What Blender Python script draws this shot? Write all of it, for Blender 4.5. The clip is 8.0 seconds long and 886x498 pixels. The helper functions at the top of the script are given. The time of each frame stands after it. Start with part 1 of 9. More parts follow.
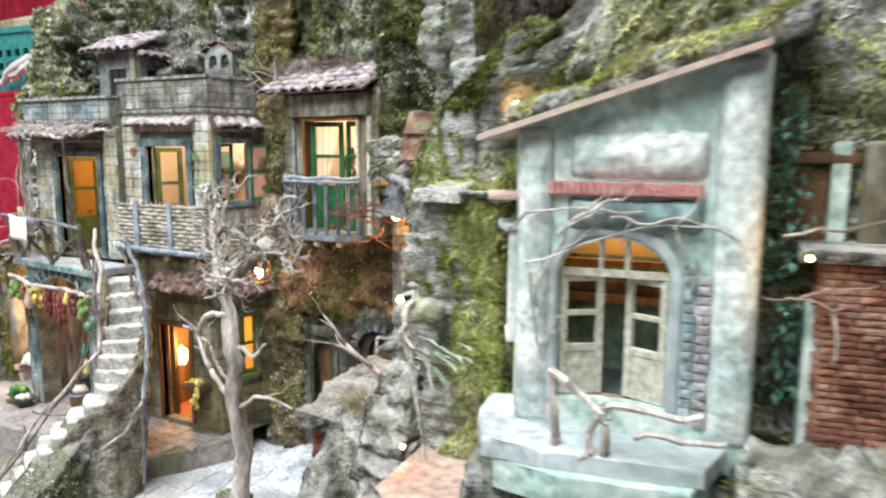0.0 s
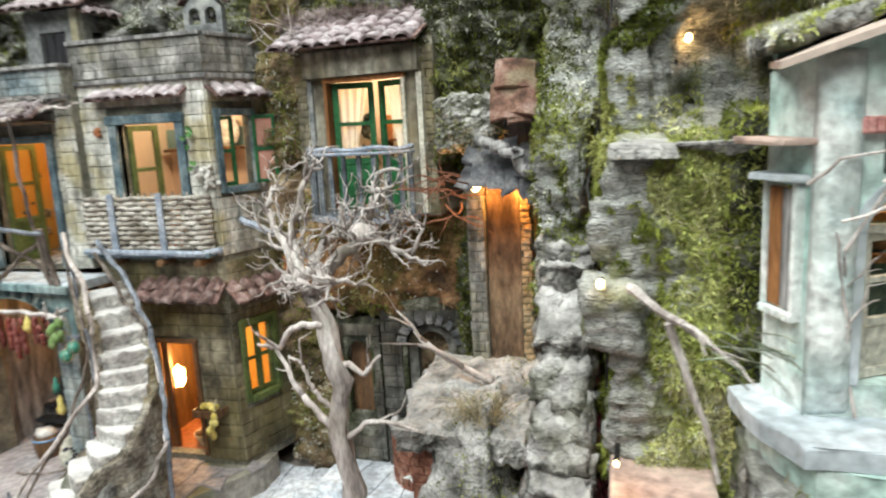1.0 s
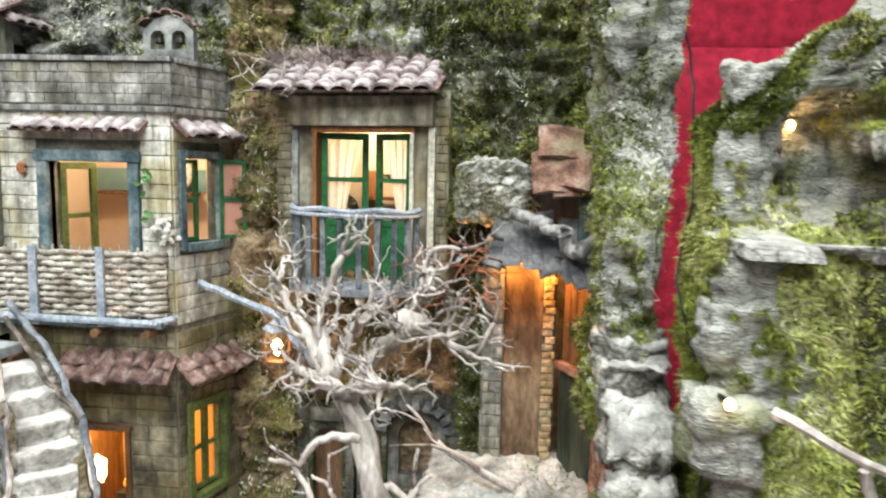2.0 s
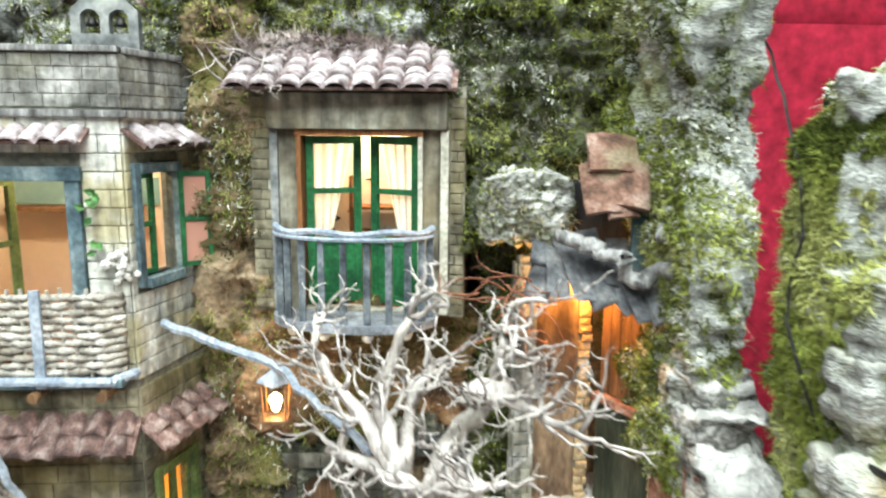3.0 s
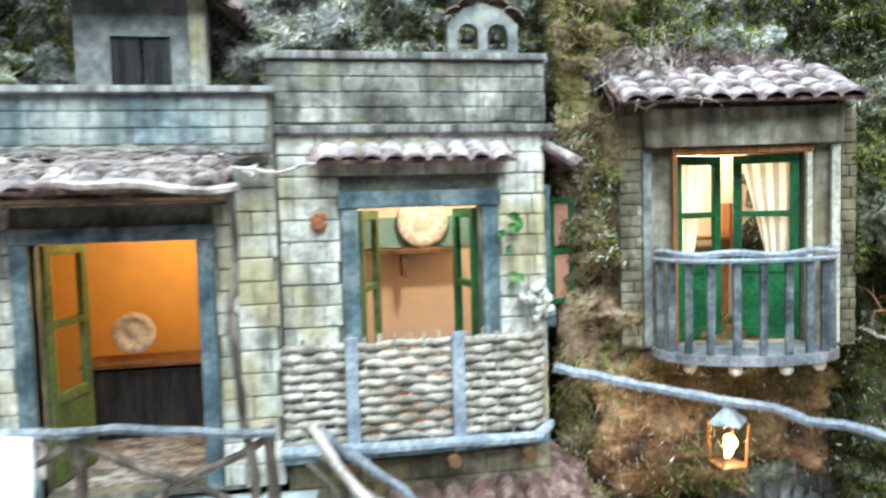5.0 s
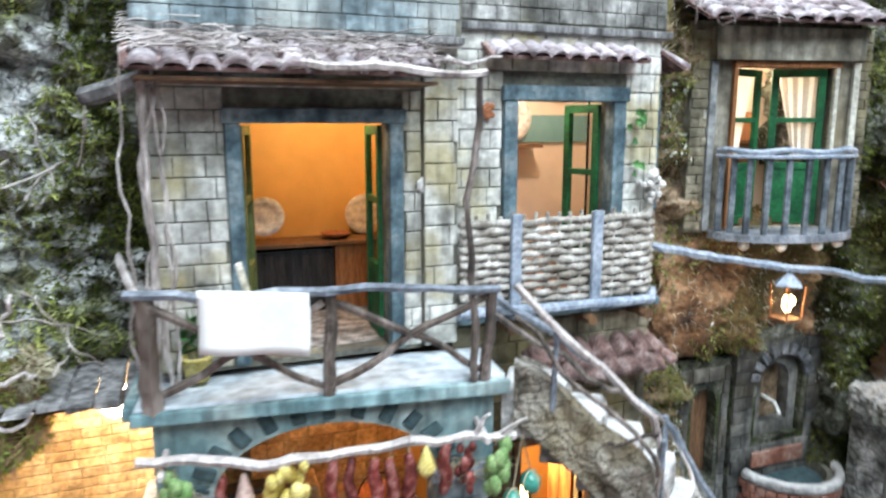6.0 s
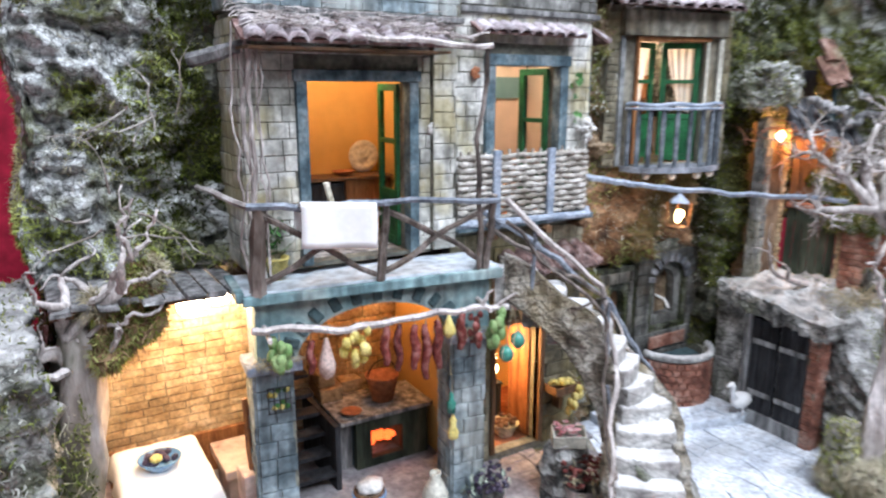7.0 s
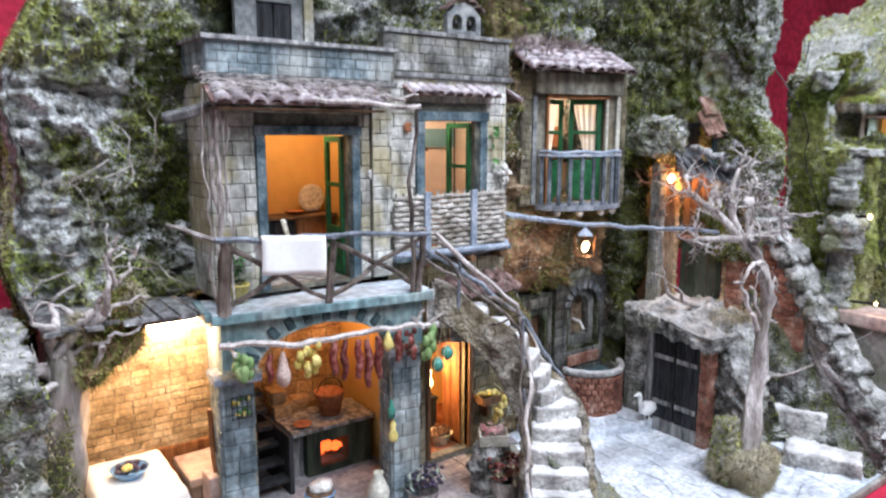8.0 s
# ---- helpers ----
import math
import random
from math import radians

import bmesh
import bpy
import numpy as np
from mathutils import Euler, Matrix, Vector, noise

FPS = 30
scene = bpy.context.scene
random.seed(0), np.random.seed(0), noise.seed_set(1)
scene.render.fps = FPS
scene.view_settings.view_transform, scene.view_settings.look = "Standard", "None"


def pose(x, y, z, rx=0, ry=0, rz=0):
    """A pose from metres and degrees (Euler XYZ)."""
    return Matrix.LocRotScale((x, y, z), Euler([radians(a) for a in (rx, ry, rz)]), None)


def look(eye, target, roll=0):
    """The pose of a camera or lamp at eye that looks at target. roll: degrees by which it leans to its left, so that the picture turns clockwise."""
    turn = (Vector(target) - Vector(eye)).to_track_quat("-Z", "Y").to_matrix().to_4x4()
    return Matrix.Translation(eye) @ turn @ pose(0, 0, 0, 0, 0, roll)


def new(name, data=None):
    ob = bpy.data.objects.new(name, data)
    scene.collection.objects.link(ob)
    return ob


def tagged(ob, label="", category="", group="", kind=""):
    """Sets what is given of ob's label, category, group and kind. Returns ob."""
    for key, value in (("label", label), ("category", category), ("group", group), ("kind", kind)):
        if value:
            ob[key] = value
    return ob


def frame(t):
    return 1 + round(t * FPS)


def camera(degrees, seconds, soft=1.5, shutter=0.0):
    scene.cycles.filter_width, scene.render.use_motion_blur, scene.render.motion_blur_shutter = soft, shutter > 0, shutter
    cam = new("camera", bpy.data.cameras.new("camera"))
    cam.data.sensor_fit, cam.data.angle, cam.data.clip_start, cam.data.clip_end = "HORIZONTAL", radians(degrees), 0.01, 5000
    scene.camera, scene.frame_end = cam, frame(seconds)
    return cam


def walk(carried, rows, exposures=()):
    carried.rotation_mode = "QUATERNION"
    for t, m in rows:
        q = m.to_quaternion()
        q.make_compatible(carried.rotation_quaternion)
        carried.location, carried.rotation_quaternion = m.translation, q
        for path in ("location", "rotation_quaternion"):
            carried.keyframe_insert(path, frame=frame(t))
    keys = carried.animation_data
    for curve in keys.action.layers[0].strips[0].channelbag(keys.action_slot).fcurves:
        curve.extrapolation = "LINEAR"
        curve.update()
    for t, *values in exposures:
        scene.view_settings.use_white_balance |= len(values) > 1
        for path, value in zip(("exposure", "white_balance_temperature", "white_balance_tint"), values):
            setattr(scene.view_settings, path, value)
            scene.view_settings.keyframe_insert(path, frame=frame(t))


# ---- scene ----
cam = camera(65.0, 8.0, soft=2.2, shutter=0.5)
PATH = [
    (0, (0.151, 0.09, 0.682), (-0.727, 1.865, 0.398), 0.2),
    (0.5, (-0.011, 0.142, 0.675), (-0.878, 1.915, 0.357), -0.2),
    (1, (-0.235, 0.135, 0.666), (-0.772, 2.026, 0.301), -3.0),
    (1.5, (-0.383, 0.173, 0.682), (-0.664, 2.124, 0.345), 1.4),
    (2, (-0.464, 0.235, 0.695), (-0.64, 2.213, 0.45), 1.3),
    (2.2, (-0.51, 0.252, 0.702), (-0.625, 2.23, 0.431), 1.5),
    (3.3, (-0.71, 0.433, 0.759), (-0.468, 2.387, 0.409), 2.1),
    (3.5, (-0.774, 0.463, 0.751), (-0.494, 2.415, 0.417), 3.6),
    (4, (-0.845, 0.505, 0.718), (-0.685, 2.486, 0.496), 1.3),
    (4.5, (-0.962, 0.54, 0.72), (-0.852, 2.533, 0.585), 1.2),
    (5, (-1.155, 0.516, 0.684), (-0.818, 2.483, 0.567), -1.6),
    (5.2, (-1.227, 0.507, 0.672), (-0.821, 2.458, 0.505), -0.4),
    (6.3, (-1.557, 0.5, 0.651), (-0.741, 2.28, 0.244), -1.0),
    (6.5, (-1.618, 0.452, 0.643), (-0.734, 2.19, 0.201), -1.3),
    (7, (-1.72, 0.34, 0.653), (-0.712, 2.008, 0.204), 0.1),
    (7.5, (-1.77, 0.243, 0.659), (-0.627, 1.83, 0.241), 0.2),
    (8, (-1.803, 0.193, 0.666), (-0.644, 1.789, 0.336), 0.1),
]
walk(cam, [(t, look(eye, target, roll)) for t, eye, target, roll in PATH],
     exposures=[(0.0, 0.24, 6950, 11), (1.0, 0.01, 7150, 9), (1.5, 0.0, 7350, 12), (2.0, 0.30, 7200, 9), (3.5, 0.66, 6700, 2), (4.5, 0.55, 6350, 1), (5.0, 0.44, 6250, 1), (6.5, 0.24, 6100, 15), (8.0, 0.05, 6150, 19)])

# ---------------------------------------------------------------- light
HALL_POWER = 105.0
world = bpy.data.worlds.new("hall_air")
scene.world = world
world.use_nodes = True
world.node_tree.nodes["Background"].inputs[0].default_value = (0.90, 0.95, 1.0, 1)
world.node_tree.nodes["Background"].inputs[1].default_value = 0.35


def area_lamp(name, place, target, sx, sy, power, colour):
    data = bpy.data.lights.new(name, "AREA")
    data.shape, data.size, data.size_y, data.energy, data.color = "RECTANGLE", sx, sy, power, colour
    ob = new(name, data)
    ob.matrix_basis = look(place, target)
    return ob


def bulb_lamp(name, place, power, colour=(1.0, 0.55, 0.2), radius=0.008):
    data = bpy.data.lights.new(name, "POINT")
    data.energy, data.color, data.shadow_soft_size = power, colour, radius
    ob = new(name, data)
    ob.location = place
    return ob


area_lamp("ceiling_panel_light", (-1.0, 0.2, 2.75), (-0.9, 0.55, 0.0), 2.4, 1.2, HALL_POWER * 0.76, (0.88, 0.96, 1.0))
area_lamp("ceiling_panel_light", (-0.9, -1.2, 2.6), (-0.9, 0.2, 0.0), 3.2, 1.4, HALL_POWER * 1.05, (0.88, 0.96, 1.0))

# ---------------------------------------------------------------- materials


def material(name, colours, scale=20.0, rough=0.85, bump=0.3, fine=6.0, metal=0.0, spread=0.0, island=0.0, stretch=(1, 1, 1),
             detail=6.0, top=None, spec=0.3, stain=None, stain_scale=6.0, stain_amount=0.5, bump_scale=1.0, grit=1.0, low=0.34, high=0.66, streak=0.0, crack=0.0, crack_scale=60.0):
    """colours: two or three base colours mixed by a coarse noise, a fine grain on top, optional stains of their own
    shape, an optional second colour on faces that look up, and variation from piece to piece."""
    m = bpy.data.materials.new(name)
    m.use_nodes = True
    nt = m.node_tree
    bsdf = nt.nodes["Principled BSDF"]
    bsdf.inputs["Roughness"].default_value = rough
    bsdf.inputs["Metallic"].default_value = metal
    bsdf.inputs["Specular IOR Level"].default_value = spec
    link, add = nt.links.new, nt.nodes.new
    coord, mapping = add("ShaderNodeTexCoord"), add("ShaderNodeMapping")
    geo = add("ShaderNodeNewGeometry")
    link(geo.outputs["Position"], mapping.inputs["Vector"])
    mapping.inputs["Scale"].default_value = stretch
    coarse = add("ShaderNodeTexNoise")
    coarse.inputs["Scale"].default_value, coarse.inputs["Detail"].default_value = scale, detail
    link(mapping.outputs[0], coarse.inputs["Vector"])
    ramp = add("ShaderNodeValToRGB")
    els = ramp.color_ramp.elements
    n = len(colours)
    while len(els) < n:
        els.new(0.5)
    for k, c in enumerate(colours):
        els[k].position = low + (high - low) * k / max(1, n - 1)
        els[k].color = (*c, 1)
    link(coarse.outputs["Fac"], ramp.inputs[0])
    colour = ramp.outputs[0]

    def mixed(kind, factor, a, b):
        mix = add("ShaderNodeMix")
        mix.data_type, mix.blend_type = "RGBA", kind
        if isinstance(factor, float):
            mix.inputs["Factor"].default_value = factor
        else:
            link(factor, mix.inputs["Factor"])
        for value, socket in ((a, mix.inputs["A"]), (b, mix.inputs["B"])):
            if isinstance(value, tuple):
                socket.default_value = (*value, 1)
            else:
                link(value, socket)
        return mix.outputs["Result"]

    grain = add("ShaderNodeTexNoise")
    grain.inputs["Scale"].default_value, grain.inputs["Detail"].default_value = scale * fine, 4.0
    link(mapping.outputs[0], grain.inputs["Vector"])
    gramp = add("ShaderNodeValToRGB")
    gramp.color_ramp.elements[0].position, gramp.color_ramp.elements[1].position = 0.3, 0.7
    gramp.color_ramp.elements[0].color, gramp.color_ramp.elements[1].color = (*[1 - 0.38 * grit] * 3, 1), (*[1 + 0.25 * grit] * 3, 1)
    link(grain.outputs["Fac"], gramp.inputs[0])
    colour = mixed("MULTIPLY", 1.0, colour, gramp.outputs[0])
    if stain:
        spots = add("ShaderNodeTexNoise")
        spots.inputs["Scale"].default_value, spots.inputs["Detail"].default_value = stain_scale, 5.0
        link(geo.outputs["Position"], spots.inputs["Vector"])
        sramp = add("ShaderNodeValToRGB")
        sramp.color_ramp.elements[0].position, sramp.color_ramp.elements[1].position = 0.5, 0.62
        sramp.color_ramp.elements[1].color = (stain_amount, stain_amount, stain_amount, 1)
        link(spots.outputs["Fac"], sramp.inputs[0])
        colour = mixed("MIX", sramp.outputs[0], colour, stain)
    if streak:
        runs, rmap = add("ShaderNodeTexNoise"), add("ShaderNodeMapping")
        rmap.inputs["Scale"].default_value = (70, 70, 9)
        runs.inputs["Scale"].default_value, runs.inputs["Detail"].default_value = 1.0, 5.0
        link(geo.outputs["Position"], rmap.inputs["Vector"])
        link(rmap.outputs[0], runs.inputs["Vector"])
        rramp = add("ShaderNodeValToRGB")
        rramp.color_ramp.elements[0].position, rramp.color_ramp.elements[1].position = 0.36, 0.56
        rramp.color_ramp.elements[0].color, rramp.color_ramp.elements[1].color = (*[1 - streak] * 3, 1), (1, 1, 1, 1)
        link(runs.outputs["Fac"], rramp.inputs[0])
        colour = mixed("MULTIPLY", 1.0, colour, rramp.outputs[0])
    if crack:
        cells, cmap, warp = add("ShaderNodeTexVoronoi"), add("ShaderNodeMapping"), add("ShaderNodeVectorMath")
        cells.feature = "DISTANCE_TO_EDGE"
        cells.inputs["Scale"].default_value = crack_scale
        cmap.inputs["Scale"].default_value = (0.7, 0.7, 1.7)
        warp.operation = "MULTIPLY_ADD"
        warp.inputs[1].default_value = (0.022, 0.022, 0.022)
        link(coarse.outputs["Color"], warp.inputs[0])
        link(geo.outputs["Position"], warp.inputs[2])
        link(warp.outputs[0], cmap.inputs["Vector"])
        link(cmap.outputs[0], cells.inputs["Vector"])
        cramp = add("ShaderNodeValToRGB")
        cramp.color_ramp.elements[0].position, cramp.color_ramp.elements[1].position = 0.0, 0.09
        cramp.color_ramp.elements[0].color, cramp.color_ramp.elements[1].color = (*[1 - crack] * 3, 1), (1, 1, 1, 1)
        link(cells.outputs["Distance"], cramp.inputs[0])
        colour = mixed("MULTIPLY", 1.0, colour, cramp.outputs[0])
    if spread or island:
        info = add("ShaderNodeObjectInfo") if spread else geo
        wide = add("ShaderNodeMapRange")
        amount = spread or island
        wide.inputs["To Min"].default_value, wide.inputs["To Max"].default_value = 1 - amount, 1 + amount
        link(info.outputs["Random"] if spread else geo.outputs["Random Per Island"], wide.inputs["Value"])
        colour = mixed("MULTIPLY", 1.0, colour, wide.outputs[0])
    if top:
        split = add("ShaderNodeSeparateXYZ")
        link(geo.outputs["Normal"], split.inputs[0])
        top_mix = add("ShaderNodeMath")
        top_mix.operation = "MULTIPLY"
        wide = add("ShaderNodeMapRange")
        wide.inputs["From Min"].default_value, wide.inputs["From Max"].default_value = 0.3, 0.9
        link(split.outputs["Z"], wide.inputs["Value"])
        link(wide.outputs[0], top_mix.inputs[0])
        link(coarse.outputs["Fac"], top_mix.inputs[1])
        colour = mixed("MIX", top_mix.outputs[0], colour, top)
    link(colour, bsdf.inputs["Base Color"])
    if bump:
        total = add("ShaderNodeMath")
        total.operation = "MULTIPLY_ADD"
        total.inputs[1].default_value = 0.5
        link(grain.outputs["Fac"], total.inputs[0])
        link(coarse.outputs["Fac"], total.inputs[2])
        rel = add("ShaderNodeBump")
        rel.inputs["Strength"].default_value, rel.inputs["Distance"].default_value = bump, 0.006 * bump_scale
        link(total.outputs[0], rel.inputs["Height"])
        link(rel.outputs[0], bsdf.inputs["Normal"])
    return m


def glow(name, colour, strength):
    m = bpy.data.materials.new(name)
    m.use_nodes = True
    bsdf = m.node_tree.nodes["Principled BSDF"]
    bsdf.inputs["Base Color"].default_value = (*colour, 1)
    bsdf.inputs["Emission Color"].default_value = (*colour, 1)
    bsdf.inputs["Emission Strength"].default_value = strength
    return m


def glass(name):
    m = bpy.data.materials.new(name)
    m.use_nodes = True
    bsdf = m.node_tree.nodes["Principled BSDF"]
    bsdf.inputs["Base Color"].default_value = (0.95, 0.97, 0.95, 1)
    bsdf.inputs["Roughness"].default_value = 0.05
    bsdf.inputs["Transmission Weight"].default_value = 1.0
    bsdf.inputs["IOR"].default_value = 1.1
    return m


def curtain_cloth(name, colour):
    m = material(name, [tuple(0.85 * c for c in colour), colour], scale=60, rough=0.9, bump=0.2)
    nt = m.node_tree
    bsdf = nt.nodes["Principled BSDF"]
    thin, both = nt.nodes.new("ShaderNodeBsdfTranslucent"), nt.nodes.new("ShaderNodeMixShader")
    thin.inputs["Color"].default_value = (*colour, 1)
    both.inputs[0].default_value = 0.6
    nt.links.new(bsdf.outputs[0], both.inputs[1])
    nt.links.new(thin.outputs[0], both.inputs[2])
    nt.links.new(both.outputs[0], nt.nodes["Material Output"].inputs[0])
    return m


M = {}
M["block"] = material("stone_block", [(0.30, 0.30, 0.26), (0.58, 0.58, 0.53), (0.78, 0.78, 0.74)], 16, detail=9, spread=0.08, stain=(0.46, 0.40, 0.20), stain_amount=0.7, stain_scale=11, bump=0.7, streak=0.4)
M["block_ice"] = material("pale_blue_brick", [(0.30, 0.42, 0.47), (0.52, 0.64, 0.68)], 18, spread=0.12, bump=0.5, streak=0.3)
M["block_mauve"] = material("mauve_grey_brick", [(0.34, 0.33, 0.37), (0.55, 0.53, 0.57)], 18, spread=0.14, bump=0.5, streak=0.3)
M["leaf_teal"] = material("blue_green_leaf", [(0.05, 0.16, 0.12), (0.16, 0.33, 0.25)], 40, rough=0.6, bump=0.2, island=0.3)
M["block_grey"] = material("grey_parapet_block", [(0.107, 0.107, 0.0984), (0.271, 0.271, 0.254), (0.476, 0.476, 0.459)], 20, detail=8, spread=0.16, stain=(0.26, 0.25, 0.16), stain_amount=0.5, stain_scale=11, bump=0.7, streak=0.5)
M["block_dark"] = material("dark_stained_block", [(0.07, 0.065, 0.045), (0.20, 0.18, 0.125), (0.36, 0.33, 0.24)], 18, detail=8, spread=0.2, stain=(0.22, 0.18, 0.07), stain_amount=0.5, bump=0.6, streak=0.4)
M["block_blue"] = material("blue_grey_block", [(0.11, 0.15, 0.17), (0.27, 0.34, 0.37), (0.46, 0.52, 0.53)], 18, detail=8, spread=0.14, stain=(0.50, 0.50, 0.45), bump=0.6, streak=0.5)
# Grey blocks darkened: shade under the balcony is put into their colour.
M["block_shaded"] = material("shaded_grey_block", [(0.035, 0.035, 0.033), (0.11, 0.11, 0.10), (0.24, 0.24, 0.225)], 18, detail=8, spread=0.25, stain=(0.10, 0.07, 0.03), stain_amount=0.5, bump=0.7, streak=0.4)
M["mortar"] = material("dark_mortar", [(0.10, 0.10, 0.085), (0.28, 0.275, 0.22)], 22, bump=0.6)
M["plaster_cream"] = material("stained_cream_plaster", [(0.11, 0.10, 0.075), (0.26, 0.24, 0.185), (0.46, 0.45, 0.38)], 14, stain=(0.26, 0.20, 0.10), bump=0.5, streak=0.5)
M["blue"] = material("worn_blue_paint", [(0.06, 0.10, 0.125), (0.14, 0.21, 0.245), (0.29, 0.355, 0.375)], 26, bump=0.5, streak=0.3)
M["blue_pole"] = material("pale_blue_painted_wood", [(0.22, 0.27, 0.34), (0.42, 0.47, 0.55)], 30, bump=0.4)
M["rail"] = material("grey_blue_weathered_wood", [(0.13, 0.15, 0.18), (0.31, 0.345, 0.40)], 30, bump=0.5, streak=0.3)
M["rail_dark"] = material("dark_blue_grey_wood", [(0.05, 0.062, 0.075), (0.13, 0.155, 0.18), (0.24, 0.27, 0.30)], 30, bump=0.5, streak=0.3)
M["teal"] = material("teal_plaster", [(0.11, 0.21, 0.23), (0.24, 0.38, 0.40), (0.45, 0.54, 0.52)], 11, stain=(0.10, 0.14, 0.13), bump=0.5, streak=0.45)
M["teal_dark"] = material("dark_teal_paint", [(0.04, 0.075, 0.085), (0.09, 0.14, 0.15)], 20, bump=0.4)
M["mint"] = material("mint_plaster", [(0.34, 0.52, 0.48), (0.56, 0.72, 0.68), (0.80, 0.86, 0.84)], 13, detail=9, stain=(0.30, 0.42, 0.40), stain_scale=9, stain_amount=0.6, bump=0.7, streak=0.08)
M["mint_pale"] = material("pale_mint_plaster", [(0.48, 0.62, 0.62), (0.72, 0.80, 0.79), (0.84, 0.87, 0.86)], 16, detail=9, stain=(0.42, 0.50, 0.48), stain_scale=14, bump=0.8, streak=0.12)
M["ice"] = material("pale_blue_step_plaster", [(0.45, 0.52, 0.57), (0.69, 0.74, 0.79)], 10, stain=(0.30, 0.36, 0.36), bump=0.4)
M["pink"] = material("faded_pink_paint", [(0.55, 0.24, 0.22), (0.72, 0.42, 0.38)], 60, bump=0.3)
M["pinkpath"] = material("pinkish_clay_slab", [(0.42, 0.29, 0.25), (0.66, 0.50, 0.44)], 12, stain=(0.5, 0.46, 0.4), bump=0.5)
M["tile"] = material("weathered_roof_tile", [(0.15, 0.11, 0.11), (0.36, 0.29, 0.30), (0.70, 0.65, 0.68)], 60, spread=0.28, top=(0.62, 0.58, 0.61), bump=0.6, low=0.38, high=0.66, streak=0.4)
M["tile_red"] = material("brown_roof_tile", [(0.11, 0.07, 0.065), (0.23, 0.14, 0.125), (0.42, 0.33, 0.31)], 60, spread=0.3, bump=0.6, streak=0.4)
M["green"] = material("green_paint", [(0.010, 0.075, 0.03), (0.022, 0.16, 0.055)], 30, rough=0.6, bump=0.25)
M["green_old"] = material("olive_green_paint", [(0.06, 0.09, 0.03), (0.14, 0.18, 0.06)], 30, rough=0.6, bump=0.25)
M["white_wood"] = material("cream_painted_wood", [(0.46, 0.45, 0.38), (0.66, 0.65, 0.56)], 24, rough=0.7, bump=0.3)
M["bark"] = material("grey_twig_bark", [(0.24, 0.205, 0.19), (0.50, 0.45, 0.425), (0.74, 0.70, 0.68)], 40, stretch=(1, 1, 0.4), bump=0.6, top=(0.68, 0.64, 0.62))
M["bark_dark"] = material("dark_twig_bark", [(0.06, 0.05, 0.045), (0.17, 0.14, 0.12), (0.30, 0.26, 0.24)], 50, stretch=(1, 1, 0.4), bump=0.6)
M["bark_worn"] = material("worn_grey_bark", [(0.17, 0.145, 0.135), (0.44, 0.40, 0.38), (0.70, 0.66, 0.64)], 34, detail=8, stretch=(1, 1, 0.3), bump=1.0, stain=(0.20, 0.18, 0.12), stain_scale=14, stain_amount=0.3, top=(0.66, 0.63, 0.61))
M["trunk"] = material("mossy_trunk_bark", [(0.09, 0.065, 0.05), (0.30, 0.255, 0.225), (0.60, 0.56, 0.535)], 15, stretch=(1, 1, 0.35), bump=1.0, stain=(0.08, 0.10, 0.03), stain_scale=12)
M["wicker_grey"] = material("weathered_grey_wicker", [(0.20, 0.18, 0.155), (0.42, 0.395, 0.35), (0.62, 0.60, 0.56)], 42, detail=8, island=0.25, bump=0.7, stain=(0.16, 0.13, 0.09), stain_scale=22, stain_amount=0.5)
M["wicker"] = material("cream_wicker", [(0.30, 0.27, 0.19), (0.58, 0.55, 0.44), (0.74, 0.72, 0.62)], 40, island=0.15, bump=0.4)
M["wood"] = material("brown_wood", [(0.09, 0.05, 0.028), (0.22, 0.12, 0.06)], 18, stretch=(5, 5, 0.7), rough=0.6, bump=0.3)
M["wood_red"] = material("red_brown_varnished_wood", [(0.13, 0.045, 0.018), (0.27, 0.10, 0.035), (0.36, 0.15, 0.06)], 18, stretch=(5, 5, 0.7), rough=0.55, bump=0.4)
M["wood_orange"] = material("orange_brown_wood", [(0.20, 0.08, 0.03), (0.40, 0.18, 0.07)], 18, stretch=(5, 5, 0.7), rough=0.6, bump=0.3)
M["plank"] = material("weathered_plank", [(0.09, 0.09, 0.09), (0.24, 0.24, 0.24), (0.42, 0.42, 0.42)], 16, stretch=(5, 5, 0.8), spread=0.2, bump=0.5)
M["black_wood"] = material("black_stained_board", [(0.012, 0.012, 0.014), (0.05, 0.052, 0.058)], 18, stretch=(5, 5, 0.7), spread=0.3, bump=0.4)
M["paving"] = material("pale_blue_paving_stone", [(0.44, 0.48, 0.54), (0.66, 0.71, 0.77), (0.80, 0.84, 0.88)], 16, spread=0.08, stain=(0.34, 0.36, 0.38), bump=0.5)
M["paving_warm"] = material("warm_grey_paving_stone", [(0.26, 0.24, 0.25), (0.42, 0.40, 0.41)], 16, spread=0.15, bump=0.5)
M["earth"] = material("dusty_earth", [(0.20, 0.18, 0.15), (0.42, 0.40, 0.37)], 14, bump=0.7, stain=(0.12, 0.14, 0.06))
M["rock"] = material("cork_rock", [(0.05, 0.052, 0.045), (0.23, 0.235, 0.22), (0.46, 0.475, 0.465), (0.74, 0.76, 0.76)], 34, detail=9, low=0.36, high=0.68, stain=(0.08, 0.105, 0.025), stain_scale=9, stain_amount=0.8, bump=1.0, bump_scale=2.2, top=(0.40, 0.40, 0.36), streak=0.5, crack=0.6, crack_scale=55)
